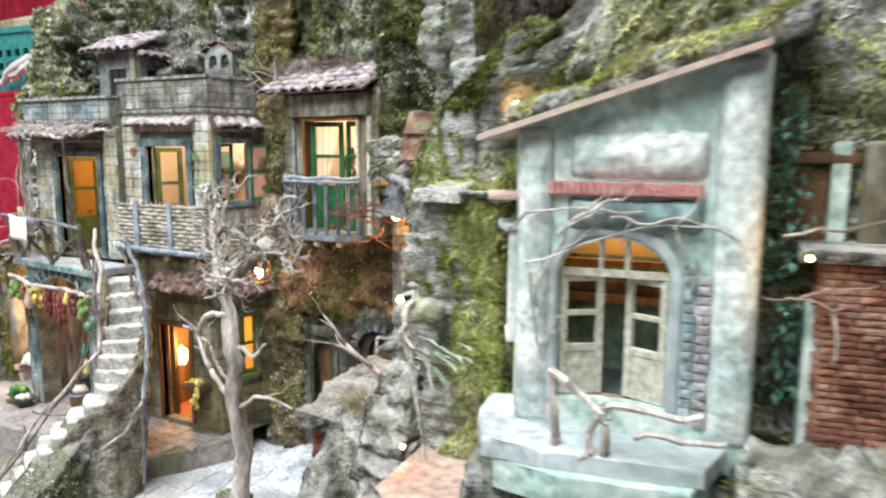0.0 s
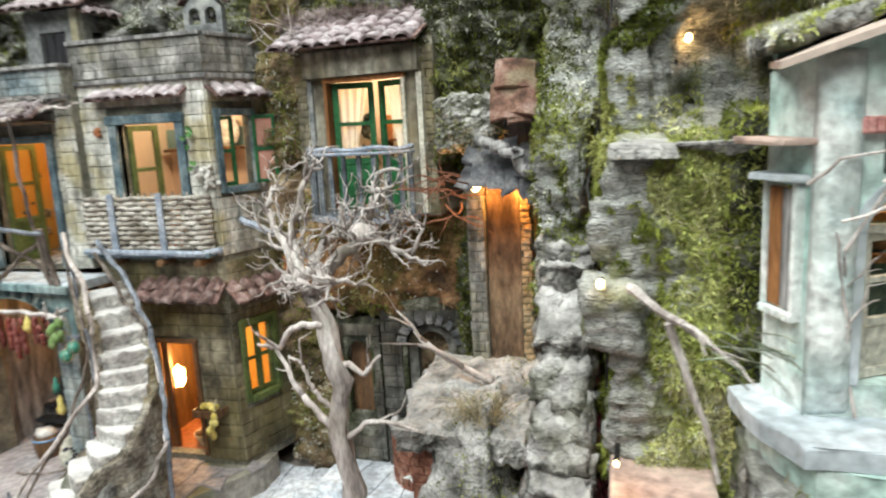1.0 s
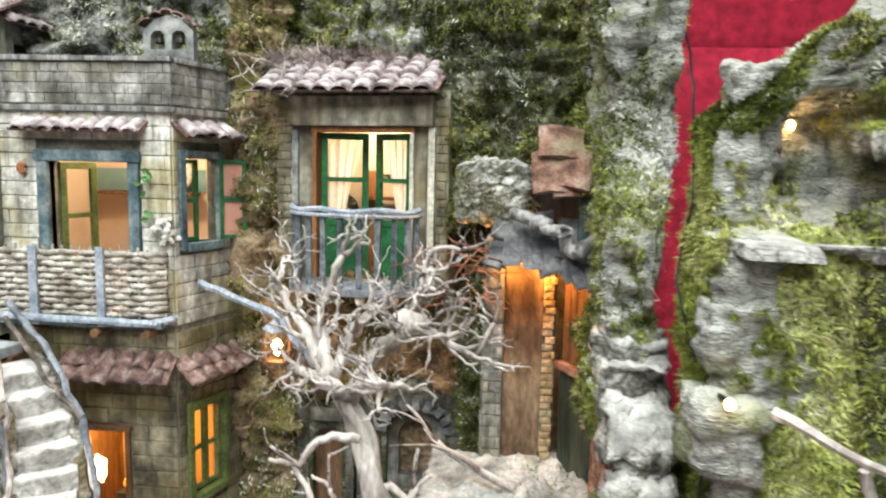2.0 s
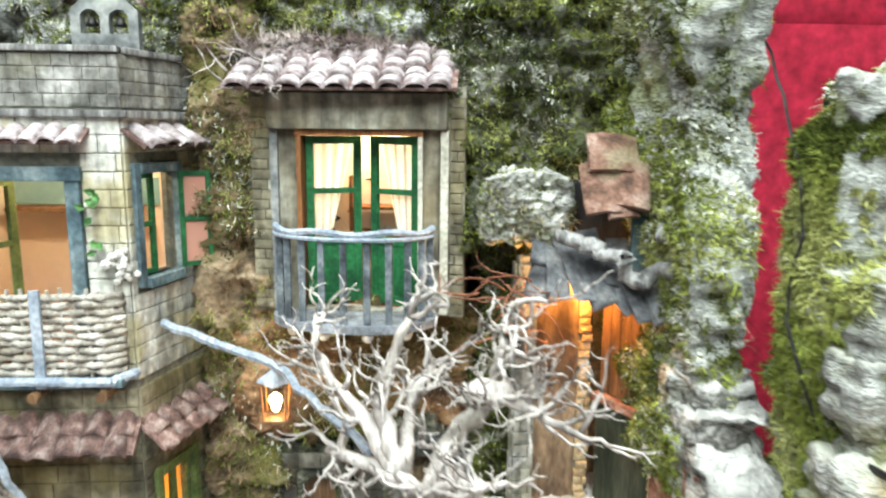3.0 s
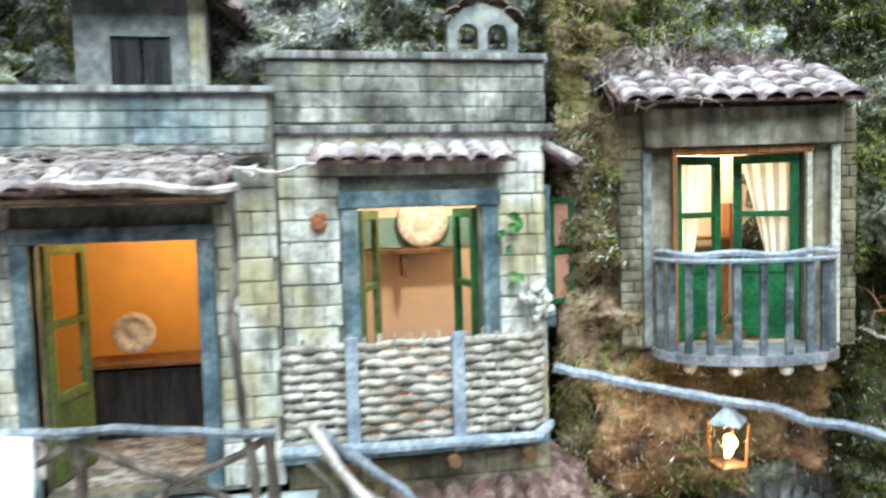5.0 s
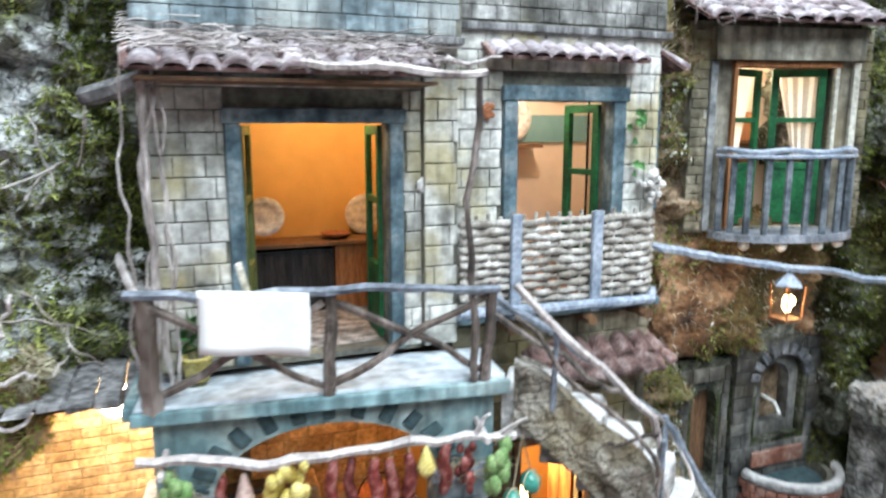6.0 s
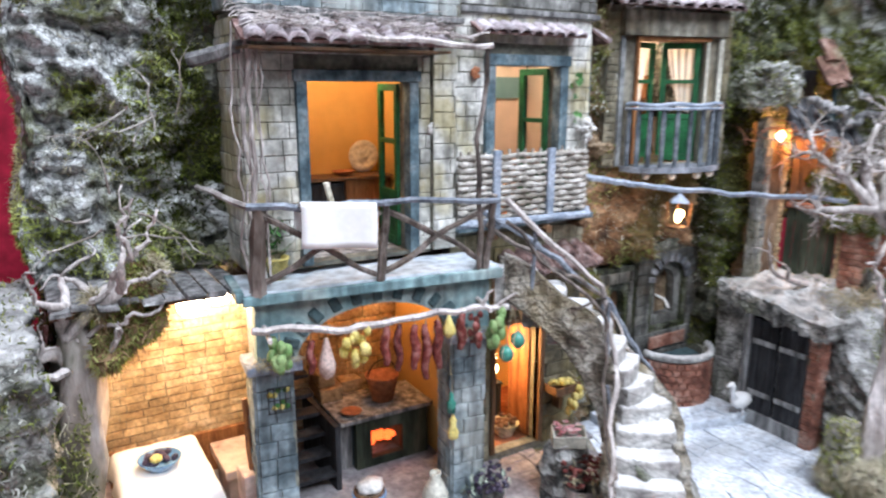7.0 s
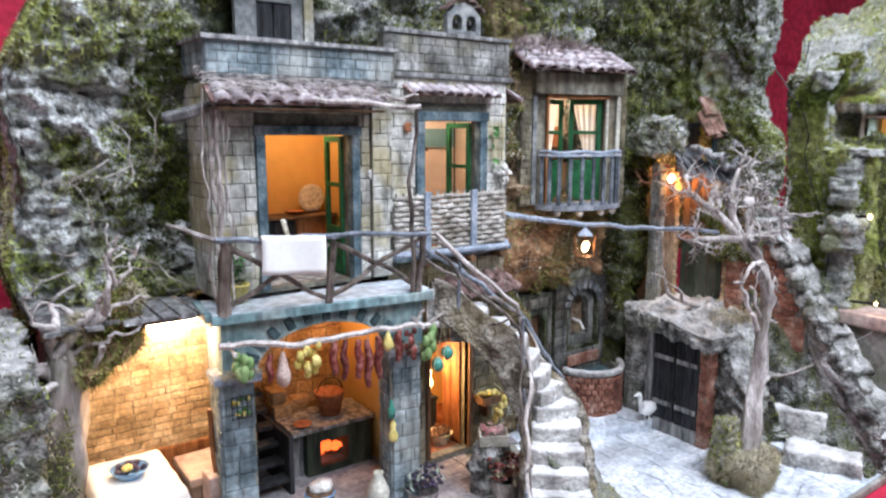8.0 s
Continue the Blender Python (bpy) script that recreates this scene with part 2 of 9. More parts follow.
M["rock_cork"] = material("pale_cork_rock", [(0.10, 0.10, 0.08), (0.40, 0.405, 0.37), (0.67, 0.69, 0.675), (0.84, 0.87, 0.87)], 40, detail=10, low=0.33, high=0.62, stain=(0.15, 0.165, 0.045), stain_scale=14, stain_amount=0.8, bump=1.0, bump_scale=2.2, streak=0.2, crack=0.65, crack_scale=60)
M["rock_brown"] = material("brown_cork_rock", [(0.05, 0.038, 0.025), (0.20, 0.14, 0.085), (0.40, 0.31, 0.21)], 24, detail=9, stain=(0.10, 0.10, 0.02), stain_scale=7, stain_amount=0.8, bump=1.0, bump_scale=2.0)
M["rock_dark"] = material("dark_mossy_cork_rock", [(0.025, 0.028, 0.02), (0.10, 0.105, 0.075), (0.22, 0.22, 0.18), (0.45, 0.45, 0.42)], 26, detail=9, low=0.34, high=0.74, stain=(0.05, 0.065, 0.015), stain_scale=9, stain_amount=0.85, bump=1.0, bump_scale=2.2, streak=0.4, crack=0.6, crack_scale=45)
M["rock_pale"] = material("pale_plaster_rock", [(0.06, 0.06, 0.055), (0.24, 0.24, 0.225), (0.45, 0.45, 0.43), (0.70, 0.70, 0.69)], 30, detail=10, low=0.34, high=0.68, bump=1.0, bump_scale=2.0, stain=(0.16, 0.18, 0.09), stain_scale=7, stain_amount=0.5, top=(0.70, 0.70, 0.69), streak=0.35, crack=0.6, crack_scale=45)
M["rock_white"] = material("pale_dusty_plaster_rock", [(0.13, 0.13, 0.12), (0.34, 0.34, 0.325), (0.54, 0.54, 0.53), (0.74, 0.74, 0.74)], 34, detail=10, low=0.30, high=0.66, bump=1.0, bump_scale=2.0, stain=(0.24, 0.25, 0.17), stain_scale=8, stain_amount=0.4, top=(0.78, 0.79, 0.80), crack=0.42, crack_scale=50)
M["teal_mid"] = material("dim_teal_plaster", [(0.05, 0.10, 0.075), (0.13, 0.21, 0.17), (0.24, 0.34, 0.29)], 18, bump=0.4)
M["green_black"] = material("blackish_green_planks", [(0.018, 0.024, 0.016), (0.05, 0.062, 0.042), (0.11, 0.115, 0.085)], 30, stretch=(1, 1, 0.2), bump=0.6)
M["plaster_rust"] = material("stained_rusty_plaster", [(0.06, 0.038, 0.026), (0.17, 0.11, 0.070), (0.34, 0.24, 0.155)], 30, detail=8, stretch=(1, 1, 0.4), bump=0.8, bump_scale=1.4, stain=(0.10, 0.075, 0.045), stain_scale=10, stain_amount=0.6)
M["rock_tan"] = material("tan_grey_hewn_rock", [(0.12, 0.105, 0.08), (0.28, 0.25, 0.20), (0.44, 0.41, 0.35), (0.62, 0.60, 0.55)], 36, detail=10, low=0.32, high=0.68, bump=1.0, bump_scale=2.0, stain=(0.30, 0.24, 0.12), stain_scale=10, stain_amount=0.5, crack=0.55, crack_scale=48, streak=0.3)
M["rock_dust"] = material("dusty_tan_plaster_rock", [(0.07, 0.06, 0.05), (0.16, 0.14, 0.12), (0.27, 0.25, 0.225), (0.42, 0.40, 0.37)], 34, detail=10, low=0.32, high=0.68, bump=1.0, bump_scale=2.0, stain=(0.13, 0.12, 0.06), stain_scale=9, stain_amount=0.6, top=(0.46, 0.44, 0.41), crack=0.4, crack_scale=50)
M["cork_grey"] = material("grey_furrowed_cork", [(0.20, 0.205, 0.185), (0.36, 0.375, 0.35), (0.51, 0.53, 0.51), (0.66, 0.69, 0.69)], 50, detail=10, stretch=(0.7, 0.7, 2.0), low=0.30, high=0.70, bump=1.0, bump_scale=2.2, stain=(0.22, 0.25, 0.08), stain_scale=16, stain_amount=0.7, top=(0.62, 0.63, 0.56), crack=0.5, crack_scale=80)
M["herb"] = material("green_herb", [(0.10, 0.20, 0.06), (0.26, 0.36, 0.16)], 60, rough=0.6, bump=0.2, island=0.3)
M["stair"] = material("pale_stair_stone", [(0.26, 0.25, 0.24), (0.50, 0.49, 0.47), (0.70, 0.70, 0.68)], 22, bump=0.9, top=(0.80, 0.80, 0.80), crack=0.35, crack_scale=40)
M["moss"] = material("moss_tufts", [(0.035, 0.046, 0.010), (0.105, 0.125, 0.028), (0.23, 0.235, 0.075)], 9, island=0.5, bump=0, rough=0.95, spec=0.1)
M["moss_bright"] = material("bright_moss_tufts", [(0.11, 0.14, 0.027), (0.26, 0.30, 0.07), (0.46, 0.46, 0.20)], 9, island=0.45, bump=0, rough=0.95, spec=0.1)
M["moss_gold"] = material("golden_green_moss_tufts", [(0.26, 0.31, 0.075), (0.50, 0.55, 0.19), (0.74, 0.74, 0.42)], 9, island=0.4, bump=0, rough=0.95, spec=0.1)
M["lichen"] = material("pale_lichen_tufts", [(0.42, 0.44, 0.38), (0.62, 0.64, 0.58), (0.78, 0.79, 0.74)], 9, island=0.3, bump=0, rough=0.95, spec=0.1)
M["straw"] = material("dry_straw", [(0.26, 0.21, 0.12), (0.46, 0.41, 0.28), (0.58, 0.54, 0.42)], 9, island=0.35, bump=0, rough=0.95, spec=0.1)
M["mauve_grass"] = material("dry_mauve_grass", [(0.20, 0.15, 0.14), (0.38, 0.31, 0.30), (0.56, 0.49, 0.47)], 9, island=0.35, bump=0, rough=0.95, spec=0.1)
M["rust"] = material("rusty_red_twigs", [(0.16, 0.06, 0.035), (0.34, 0.15, 0.09)], 20, island=0.35, bump=0)
M["leaf"] = material("green_leaf", [(0.03, 0.12, 0.03), (0.10, 0.25, 0.07)], 40, rough=0.5, bump=0.2, spread=0.3)
M["leaf_pale"] = material("pale_grey_green_leaf", [(0.30, 0.38, 0.28), (0.55, 0.60, 0.50)], 40, rough=0.6, bump=0.2, spread=0.2)
M["petal"] = material("pink_and_white_petals", [(0.34, 0.08, 0.10), (0.62, 0.30, 0.32), (0.80, 0.74, 0.72)], 60, island=0.4, bump=0)
M["yellow"] = material("yellow_corn_and_lemon", [(0.46, 0.36, 0.07), (0.72, 0.62, 0.24)], 60, island=0.2, rough=0.5, bump=0.2)
M["sausage"] = material("dark_red_cured_meat", [(0.07, 0.014, 0.012), (0.19, 0.040, 0.032), (0.36, 0.16, 0.14)], 90, rough=0.5, bump=0.3, spread=0.25)
M["ham"] = material("pale_cured_ham", [(0.40, 0.26, 0.22), (0.66, 0.52, 0.46)], 50, rough=0.55, bump=0.3)
M["cloth"] = material("white_linen", [(0.82, 0.82, 0.81), (0.88, 0.88, 0.87)], 25, bump=0.1, rough=0.95, grit=0.1)
M["ceramic"] = material("white_glazed_ceramic", [(0.62, 0.61, 0.58), (0.78, 0.77, 0.74)], 25, rough=0.35, bump=0.05, spec=0.5)
M["bluebowl"] = material("blue_glazed_ceramic", [(0.10, 0.24, 0.46), (0.20, 0.38, 0.62)], 25, rough=0.3, bump=0.05, spec=0.5)
M["grapes"] = material("dark_purple_fruit", [(0.02, 0.02, 0.035), (0.07, 0.05, 0.09)], 60, rough=0.35, bump=0, island=0.4)
M["orange_wall"] = material("orange_painted_wall", [(0.62, 0.38, 0.12), (0.72, 0.47, 0.17)], 8, bump=0.1, grit=0.15)
M["cream_wall"] = material("cream_painted_wall", [(0.74, 0.60, 0.48), (0.80, 0.68, 0.56)], 8, bump=0.1, grit=0.15)
M["teal_wall"] = material("teal_painted_band", [(0.14, 0.28, 0.30), (0.22, 0.36, 0.37)], 10, bump=0.1, grit=0.15)
M["brick"] = material("ochre_brick", [(0.34, 0.23, 0.12), (0.52, 0.38, 0.22), (0.62, 0.50, 0.34)], 26, spread=0.22, bump=0.5)
M["brick_red"] = material("red_brown_brick", [(0.15, 0.06, 0.042), (0.29, 0.125, 0.085), (0.46, 0.29, 0.23)], 30, spread=0.25, bump=0.5)
M["terracotta"] = material("terracotta_clay", [(0.30, 0.11, 0.05), (0.46, 0.20, 0.10)], 20, bump=0.3)
M["iron"] = material("dark_iron", [(0.015, 0.015, 0.017), (0.05, 0.048, 0.045)], 30, rough=0.5, metal=0.6, bump=0.3)
M["slate"] = material("grey_slate_shingle", [(0.04, 0.042, 0.048), (0.11, 0.115, 0.125), (0.24, 0.24, 0.245)], 30, spread=0.25, bump=0.5)
M["rusty_rag"] = material("faded_red_clay_tile", [(0.08, 0.045, 0.032), (0.21, 0.115, 0.085), (0.36, 0.25, 0.21)], 40, bump=0.8, stain=(0.13, 0.14, 0.06), stain_scale=20)
M["redcloth"] = material("red_drape", [(0.40, 0.016, 0.045), (0.52, 0.026, 0.065)], 5, rough=0.85, bump=0.15)
M["crate"] = material("turquoise_plastic", [(0.03, 0.26, 0.27), (0.05, 0.34, 0.34)], 10, rough=0.45, bump=0.05)
M["hallwall"] = material("hall_white_paint", [(0.62, 0.62, 0.60), (0.72, 0.72, 0.70)], 2, bump=0.05)
M["hallfloor"] = material("hall_grey_floor", [(0.24, 0.24, 0.24), (0.34, 0.34, 0.33)], 4, rough=0.5, bump=0.05)
# Rusty brown rock; orange lantern light is mixed into its colour.
M["rock_lamplit"] = material("rusty_lamplit_rock", [(0.07, 0.04, 0.024), (0.24, 0.125, 0.06), (0.44, 0.27, 0.15)], 20, detail=9, stain=(0.12, 0.11, 0.03), stain_scale=8, stain_amount=0.5, bump=1.0, bump_scale=2.0, crack=0.4, crack_scale=50)
M["brown_tuft"] = material("brown_root_fibres", [(0.10, 0.06, 0.03), (0.24, 0.15, 0.08), (0.42, 0.30, 0.18)], 12, island=0.4, bump=0, rough=0.95, spec=0.1)
M["turret"] = material("dark_grey_plaster", [(0.10, 0.11, 0.115), (0.22, 0.235, 0.24), (0.36, 0.37, 0.36)], 18, bump=0.5)
M["float"] = material("green_glass_float", [(0.02, 0.16, 0.12), (0.08, 0.34, 0.26)], 30, rough=0.2, bump=0, spec=0.6)
M["pumpkin"] = material("orange_pumpkin", [(0.42, 0.14, 0.03), (0.62, 0.26, 0.06)], 60, rough=0.5, bump=0.3)
M["glass"] = glass("window_glass")
# Red tint on these panes is a painted stand-in for a reddish reflection.
M["glass_red_sheen"] = glass("window_glass_red_sheen")
M["glass_red_sheen"].node_tree.nodes["Principled BSDF"].inputs["Base Color"].default_value = (0.62, 0.36, 0.29, 1)
M["glass_red_sheen"].node_tree.nodes["Principled BSDF"].inputs["Transmission Weight"].default_value = 0.45
M["curtain"] = curtain_cloth("cream_curtain", (0.90, 0.84, 0.76))
M["bulb"] = glow("warm_bulb", (1.0, 0.66, 0.30), 14.0)
# Brown darkened to carry the shade inside the small cave.
M["cave"] = material("dark_cave_lining", [(0.04, 0.032, 0.020), (0.13, 0.11, 0.065), (0.22, 0.20, 0.13)], 30, bump=1.0)
M["lamp_white"] = glow("bright_lamp", (1.0, 0.80, 0.52), 45.0)
M["flame"] = glow("ember", (1.0, 0.13, 0.02), 2.4)
M["flame_bright"] = glow("oil_lamp_flame", (1.0, 0.62, 0.24), 22.0)
M["cable"] = material("black_cable", [(0.01, 0.01, 0.012), (0.03, 0.03, 0.03)], 40, rough=0.5, bump=0)

# ---------------------------------------------------------------- building helpers
W = {}
RNG = random.Random(7)


def thing(name, base, label, category, group="", kind=""):
    ob = new(name)
    ob.empty_display_size = 0.02
    ob.matrix_basis = Matrix.Translation(base)
    W[ob] = ob.matrix_basis.copy()
    return tagged(ob, label, category, group, kind)


def mesh_of(bm, name, mat, smooth=False):
    bmesh.ops.recalc_face_normals(bm, faces=bm.faces)
    me = bpy.data.meshes.new(name)
    bm.to_mesh(me)
    bm.free()
    for m in mat if isinstance(mat, (list, tuple)) else [mat]:
        me.materials.append(m)
    if smooth:
        me.polygons.foreach_set("use_smooth", [True] * len(me.polygons))
    return me


def attach(ob, parent, place=None):
    place = place if place is not None else Matrix.Identity(4)
    ob.matrix_basis = place
    if parent is not None:
        ob.parent = parent
        ob.matrix_parent_inverse = W[parent].inverted()
    W[ob] = place.copy()
    return ob


def part(name, bm, mat, parent, label="", smooth=False):
    ob = attach(new(name, mesh_of(bm, name, mat, smooth)), parent)
    if label:
        ob["label"] = label
    return ob


def setting(name, bm, mat, label, category, smooth=False, kind="structure"):
    ob = attach(new(name, mesh_of(bm, name, mat, smooth)), None)
    return tagged(ob, label, category, "", kind)


def single(name, bm, mat, label, category, group="", smooth=False):
    """A thing of one mesh, its origin at its base."""
    zs = [v.co.z for v in bm.verts]
    c = sum((v.co for v in bm.verts), Vector()) / len(bm.verts)
    base = Vector((c.x, c.y, min(zs)))
    bmesh.ops.translate(bm, verts=bm.verts, vec=-base)
    ob = attach(new(name, mesh_of(bm, name, mat, smooth)), None, Matrix.Translation(base))
    return tagged(ob, label, category, group)


def piece(name, me, parent, place):
    return attach(new(name, me), parent, place)


def bm_new():
    return bmesh.new()


def box(bm, x0, x1, y0, y1, z0, z1, bevel=0.0, jitter=0.0):
    r = bmesh.ops.create_cube(bm, size=1.0)["verts"]
    for v in r:
        v.co = Vector((x0 + (v.co.x + 0.5) * (x1 - x0), y0 + (v.co.y + 0.5) * (y1 - y0), z0 + (v.co.z + 0.5) * (z1 - z0)))
        if jitter:
            v.co += Vector([RNG.uniform(-jitter, jitter) for _ in range(3)])
    if bevel:
        edges = {e for v in r for e in v.link_edges}
        bmesh.ops.bevel(bm, geom=list(edges), offset=bevel, segments=2, affect="EDGES", profile=0.6)


def boxes(*specs, bevel=0.0, jitter=0.0):
    bm = bm_new()
    for s in specs:
        box(bm, *s, bevel=bevel, jitter=jitter)
    return bm


def tube(bm, pts, radii, sides=6, wobble=0.0):
    pts = [Vector(p) for p in pts]
    n = len(pts)
    if isinstance(radii, (int, float)):
        radii = [radii] * n
    up = Vector((0.13, 0.21, 0.97))
    rings = []
    for i, p in enumerate(pts):
        d = (pts[min(i + 1, n - 1)] - pts[max(i - 1, 0)]).normalized()
        a = d.cross(up)
        if a.length < 0.05:
            a = d.cross(Vector((1, 0, 0)))
        a.normalize()
        b = d.cross(a)
        ring = []
        for k in range(sides):
            w = 2 * math.pi * k / sides
            r = radii[i] * (1 + (RNG.uniform(-wobble, wobble) if wobble else 0))
            ring.append(bm.verts.new(p + (a * math.cos(w) + b * math.sin(w)) * r))
        rings.append(ring)
    for r0, r1 in zip(rings, rings[1:]):
        for k in range(sides):
            bm.faces.new((r0[k], r0[(k + 1) % sides], r1[(k + 1) % sides], r1[k]))
    bm.faces.new(rings[0][::-1])
    bm.faces.new(rings[-1])


def bent(p0, p1, n=8, sag=0.0, wander=0.006, seed=0):
    """Points of a crooked stick from p0 to p1."""
    p0, p1 = Vector(p0), Vector(p1)
    rng = random.Random(seed)
    off = Vector((rng.uniform(0, 50), rng.uniform(0, 50), rng.uniform(0, 50)))
    out = []
    for i in range(n + 1):
        f = i / n
        w = noise.noise_vector(off + Vector((f * 3.0, 0, 0))) * wander * min(1, 6 * f, 6 * (1 - f))
        out.append(p0.lerp(p1, f) + w + Vector((0, 0, -sag * 4 * f * (1 - f))))
    return out


def stick(bm, p0, p1, r0, r1=None, n=8, sag=0.0, wander=0.006, seed=0, sides=6):
    r1 = r0 if r1 is None else r1
    tube(bm, bent(p0, p1, n, sag, wander, seed), [r0 + (r1 - r0) * i / n for i in range(n + 1)], sides, 0.15)


def lathe(bm, profile, c, segs=20, squash=(1, 1)):
    rings = []
    for r, z in profile:
        rings.append([bm.verts.new((c[0] + r * squash[0] * math.cos(2 * math.pi * k / segs), c[1] + r * squash[1] * math.sin(2 * math.pi * k / segs), c[2] + z)) for k in range(segs)])
    for a, b in zip(rings, rings[1:]):
        for k in range(segs):
            bm.faces.new((a[k], a[(k + 1) % segs], b[(k + 1) % segs], b[k]))
    bm.faces.new(rings[0][::-1])
    bm.faces.new(rings[-1])


def blob(bm, c, r, sub=2, squash=(1, 1, 1), rough=0.15, seed=0.0):
    made = bmesh.ops.create_icosphere(bm, subdivisions=sub, radius=1.0)["verts"]
    for v in made:
        k = 1 + rough * noise.noise(v.co * 1.7 + Vector((seed, seed * 0.7, 3)))
        v.co = Vector((c[0] + v.co.x * r * squash[0] * k, c[1] + v.co.y * r * squash[1] * k, c[2] + v.co.z * r * squash[2] * k))


def plate(bm, outer, holes, origin, u, thick):
    """A wall from a flat outline with openings: points (along u, height); thick goes backwards from the face."""
    origin, u = Vector(origin), Vector(u).normalized()
    normal = u.cross(Vector((0, 0, 1)))
    edges = []
    for loop in [outer, *holes]:
        vs = [bm.verts.new(origin + u * a + Vector((0, 0, h))) for a, h in loop]
        edges += [bm.edges.new((vs[i], vs[(i + 1) % len(vs)])) for i in range(len(vs))]
    made = bmesh.ops.triangle_fill(bm, edges=edges, use_beauty=True)["geom"]
    faces = [g for g in made if isinstance(g, bmesh.types.BMFace)]
    ext = bmesh.ops.extrude_face_region(bm, geom=faces)["geom"]
    bmesh.ops.translate(bm, verts=[g for g in ext if isinstance(g, bmesh.types.BMVert)], vec=-normal * thick)


def rect(a0, a1, h0, h1):
    return [(a0, h0), (a1, h0), (a1, h1), (a0, h1)]


def arch(a0, a1, h0, spring, top, n=14):
    c, r = (a0 + a1) / 2, (a1 - a0) / 2
    return [(a0, h0), (a1, h0)] + [(c + r * math.cos(math.pi * k / n), spring + (top - spring) * math.sin(math.pi * k / n)) for k in range(n + 1)]


def block_mesh(name, mat, seed, chamfer=0.055, rough=0.04):
    """A unit block: x along the wall, y outwards, z up; its front edges worn."""
    rng = random.Random(seed)
    bm = bm_new()
    c = chamfer
    back = [bm.verts.new((x, 0, z)) for x, z in ((-0.5, -0.5), (0.5, -0.5), (0.5, 0.5), (-0.5, 0.5))]
    mid = [bm.verts.new((x, 0.6, z)) for x, z in ((-0.5, -0.5), (0.5, -0.5), (0.5, 0.5), (-0.5, 0.5))]
    front = [bm.verts.new((x * (1 - c) + rng.uniform(-rough, rough), 1 + rng.uniform(-0.25, 0.1), z * (1 - 1.6 * c) + rng.uniform(-rough, rough)))
             for x, z in ((-0.5, -0.5), (0.5, -0.5), (0.5, 0.5), (-0.5, 0.5))]
    centre = bm.verts.new((rng.uniform(-0.1, 0.1), 1.1 + rng.uniform(-0.1, 0.15), rng.uniform(-0.1, 0.1)))
    for a, b in ((back, mid), (mid, front)):
        for k in range(4):
            bm.faces.new((a[k], a[(k + 1) % 4], b[(k + 1) % 4], b[k]))
    for k in range(4):
        bm.faces.new((front[k], front[(k + 1) % 4], centre))
    return mesh_of(bm, name, mat)


BLOCKS = {key: [block_mesh("block", M[key], 11 + k) for k in range(4)] for key in ("block", "block_grey", "block_dark", "block_blue", "block_ice", "block_mauve", "block_shaded", "brick", "brick_red")}


def courses(parent, key, origin, u, width, height, course, length, holes=(), depth=0.003, gap=0.0010, seed=1, name="stone_block", wobble=0.12, inside=None):
    """Blocks in courses on a wall's face, each an object of its own, cut back round the openings (a0, a1, h0, h1)."""
    rng = random.Random(seed)
    origin, u = Vector(origin), Vector(u).normalized()
    out = u.cross(Vector((0, 0, 1)))
    rows = max(1, round(height / course))
    ch = height / rows
    turn = Matrix((u, out, Vector((0, 0, 1)))).transposed().to_4x4()
    for r in range(rows):
        h0, h1 = r * ch, (r + 1) * ch
        a = -rng.uniform(0.1, 0.9) * length if r % 2 else -0.5 * length * rng.uniform(0, 0.4)
        while a < width - 0.003:
            b = a + length * rng.uniform(1 - wobble * 2, 1 + wobble * 2)
            spans = [(max(a, 0), min(b, width))]
            for a0, a1, g0, g1 in holes:
                if h0 < g1 - 0.2 * ch and h1 > g0 + 0.2 * ch:
                    cut = []
                    for s, e in spans:
                        if s < a0:
                            cut.append((s, min(e, a0)))
                        if e > a1:
                            cut.append((max(s, a1), e))
                    spans = cut
            for s, e in spans:
                w = e - s - gap
                if w < 0.004:
                    continue
                if inside and not inside((s + e) / 2, (h0 + h1) / 2):
                    continue
                place = Matrix.Translation(origin + u * ((s + e) / 2) + Vector((0, 0, (h0 + h1) / 2))) @ turn @ Matrix.Diagonal((w, depth * rng.uniform(0.75, 1.3), ch - gap, 1))
                piece(name, rng.choice(BLOCKS[key]), parent, place)
            a = b


def tile_mesh(name, mat, seed, n=6):
    """A unit roof tile, hollow below, wider at its lower end: x across, y up the slope, z outwards."""
    bm = bm_new()
    rng = random.Random(seed)
    rows = []
    for y, r in ((0.0, 0.52), (0.5, 0.49), (1.05, 0.42)):
        lift = rng.uniform(-0.03, 0.03)
        outer = [bm.verts.new((r * math.cos(math.pi * k / n), y, lift + 0.8 * r * math.sin(math.pi * k / n))) for k in range(n + 1)]
        rows.append(outer)
    inner = [bm.verts.new((0.4 * math.cos(math.pi * k / n), 0.0, 0.62 * 0.4 * math.sin(math.pi * k / n) - 0.02)) for k in range(n + 1)]
    for a, b in zip(rows, rows[1:]):
        for k in range(n):
            bm.faces.new((a[k], a[k + 1], b[k + 1], b[k]))
    for k in range(n):
        bm.faces.new((rows[0][k], inner[k], inner[k + 1], rows[0][k + 1]))
    return mesh_of(bm, name, mat, smooth=True)


TILES = {key: [tile_mesh("roof_tile", M[key], 31 + k) for k in range(3)] for key in ("tile", "tile_red")}


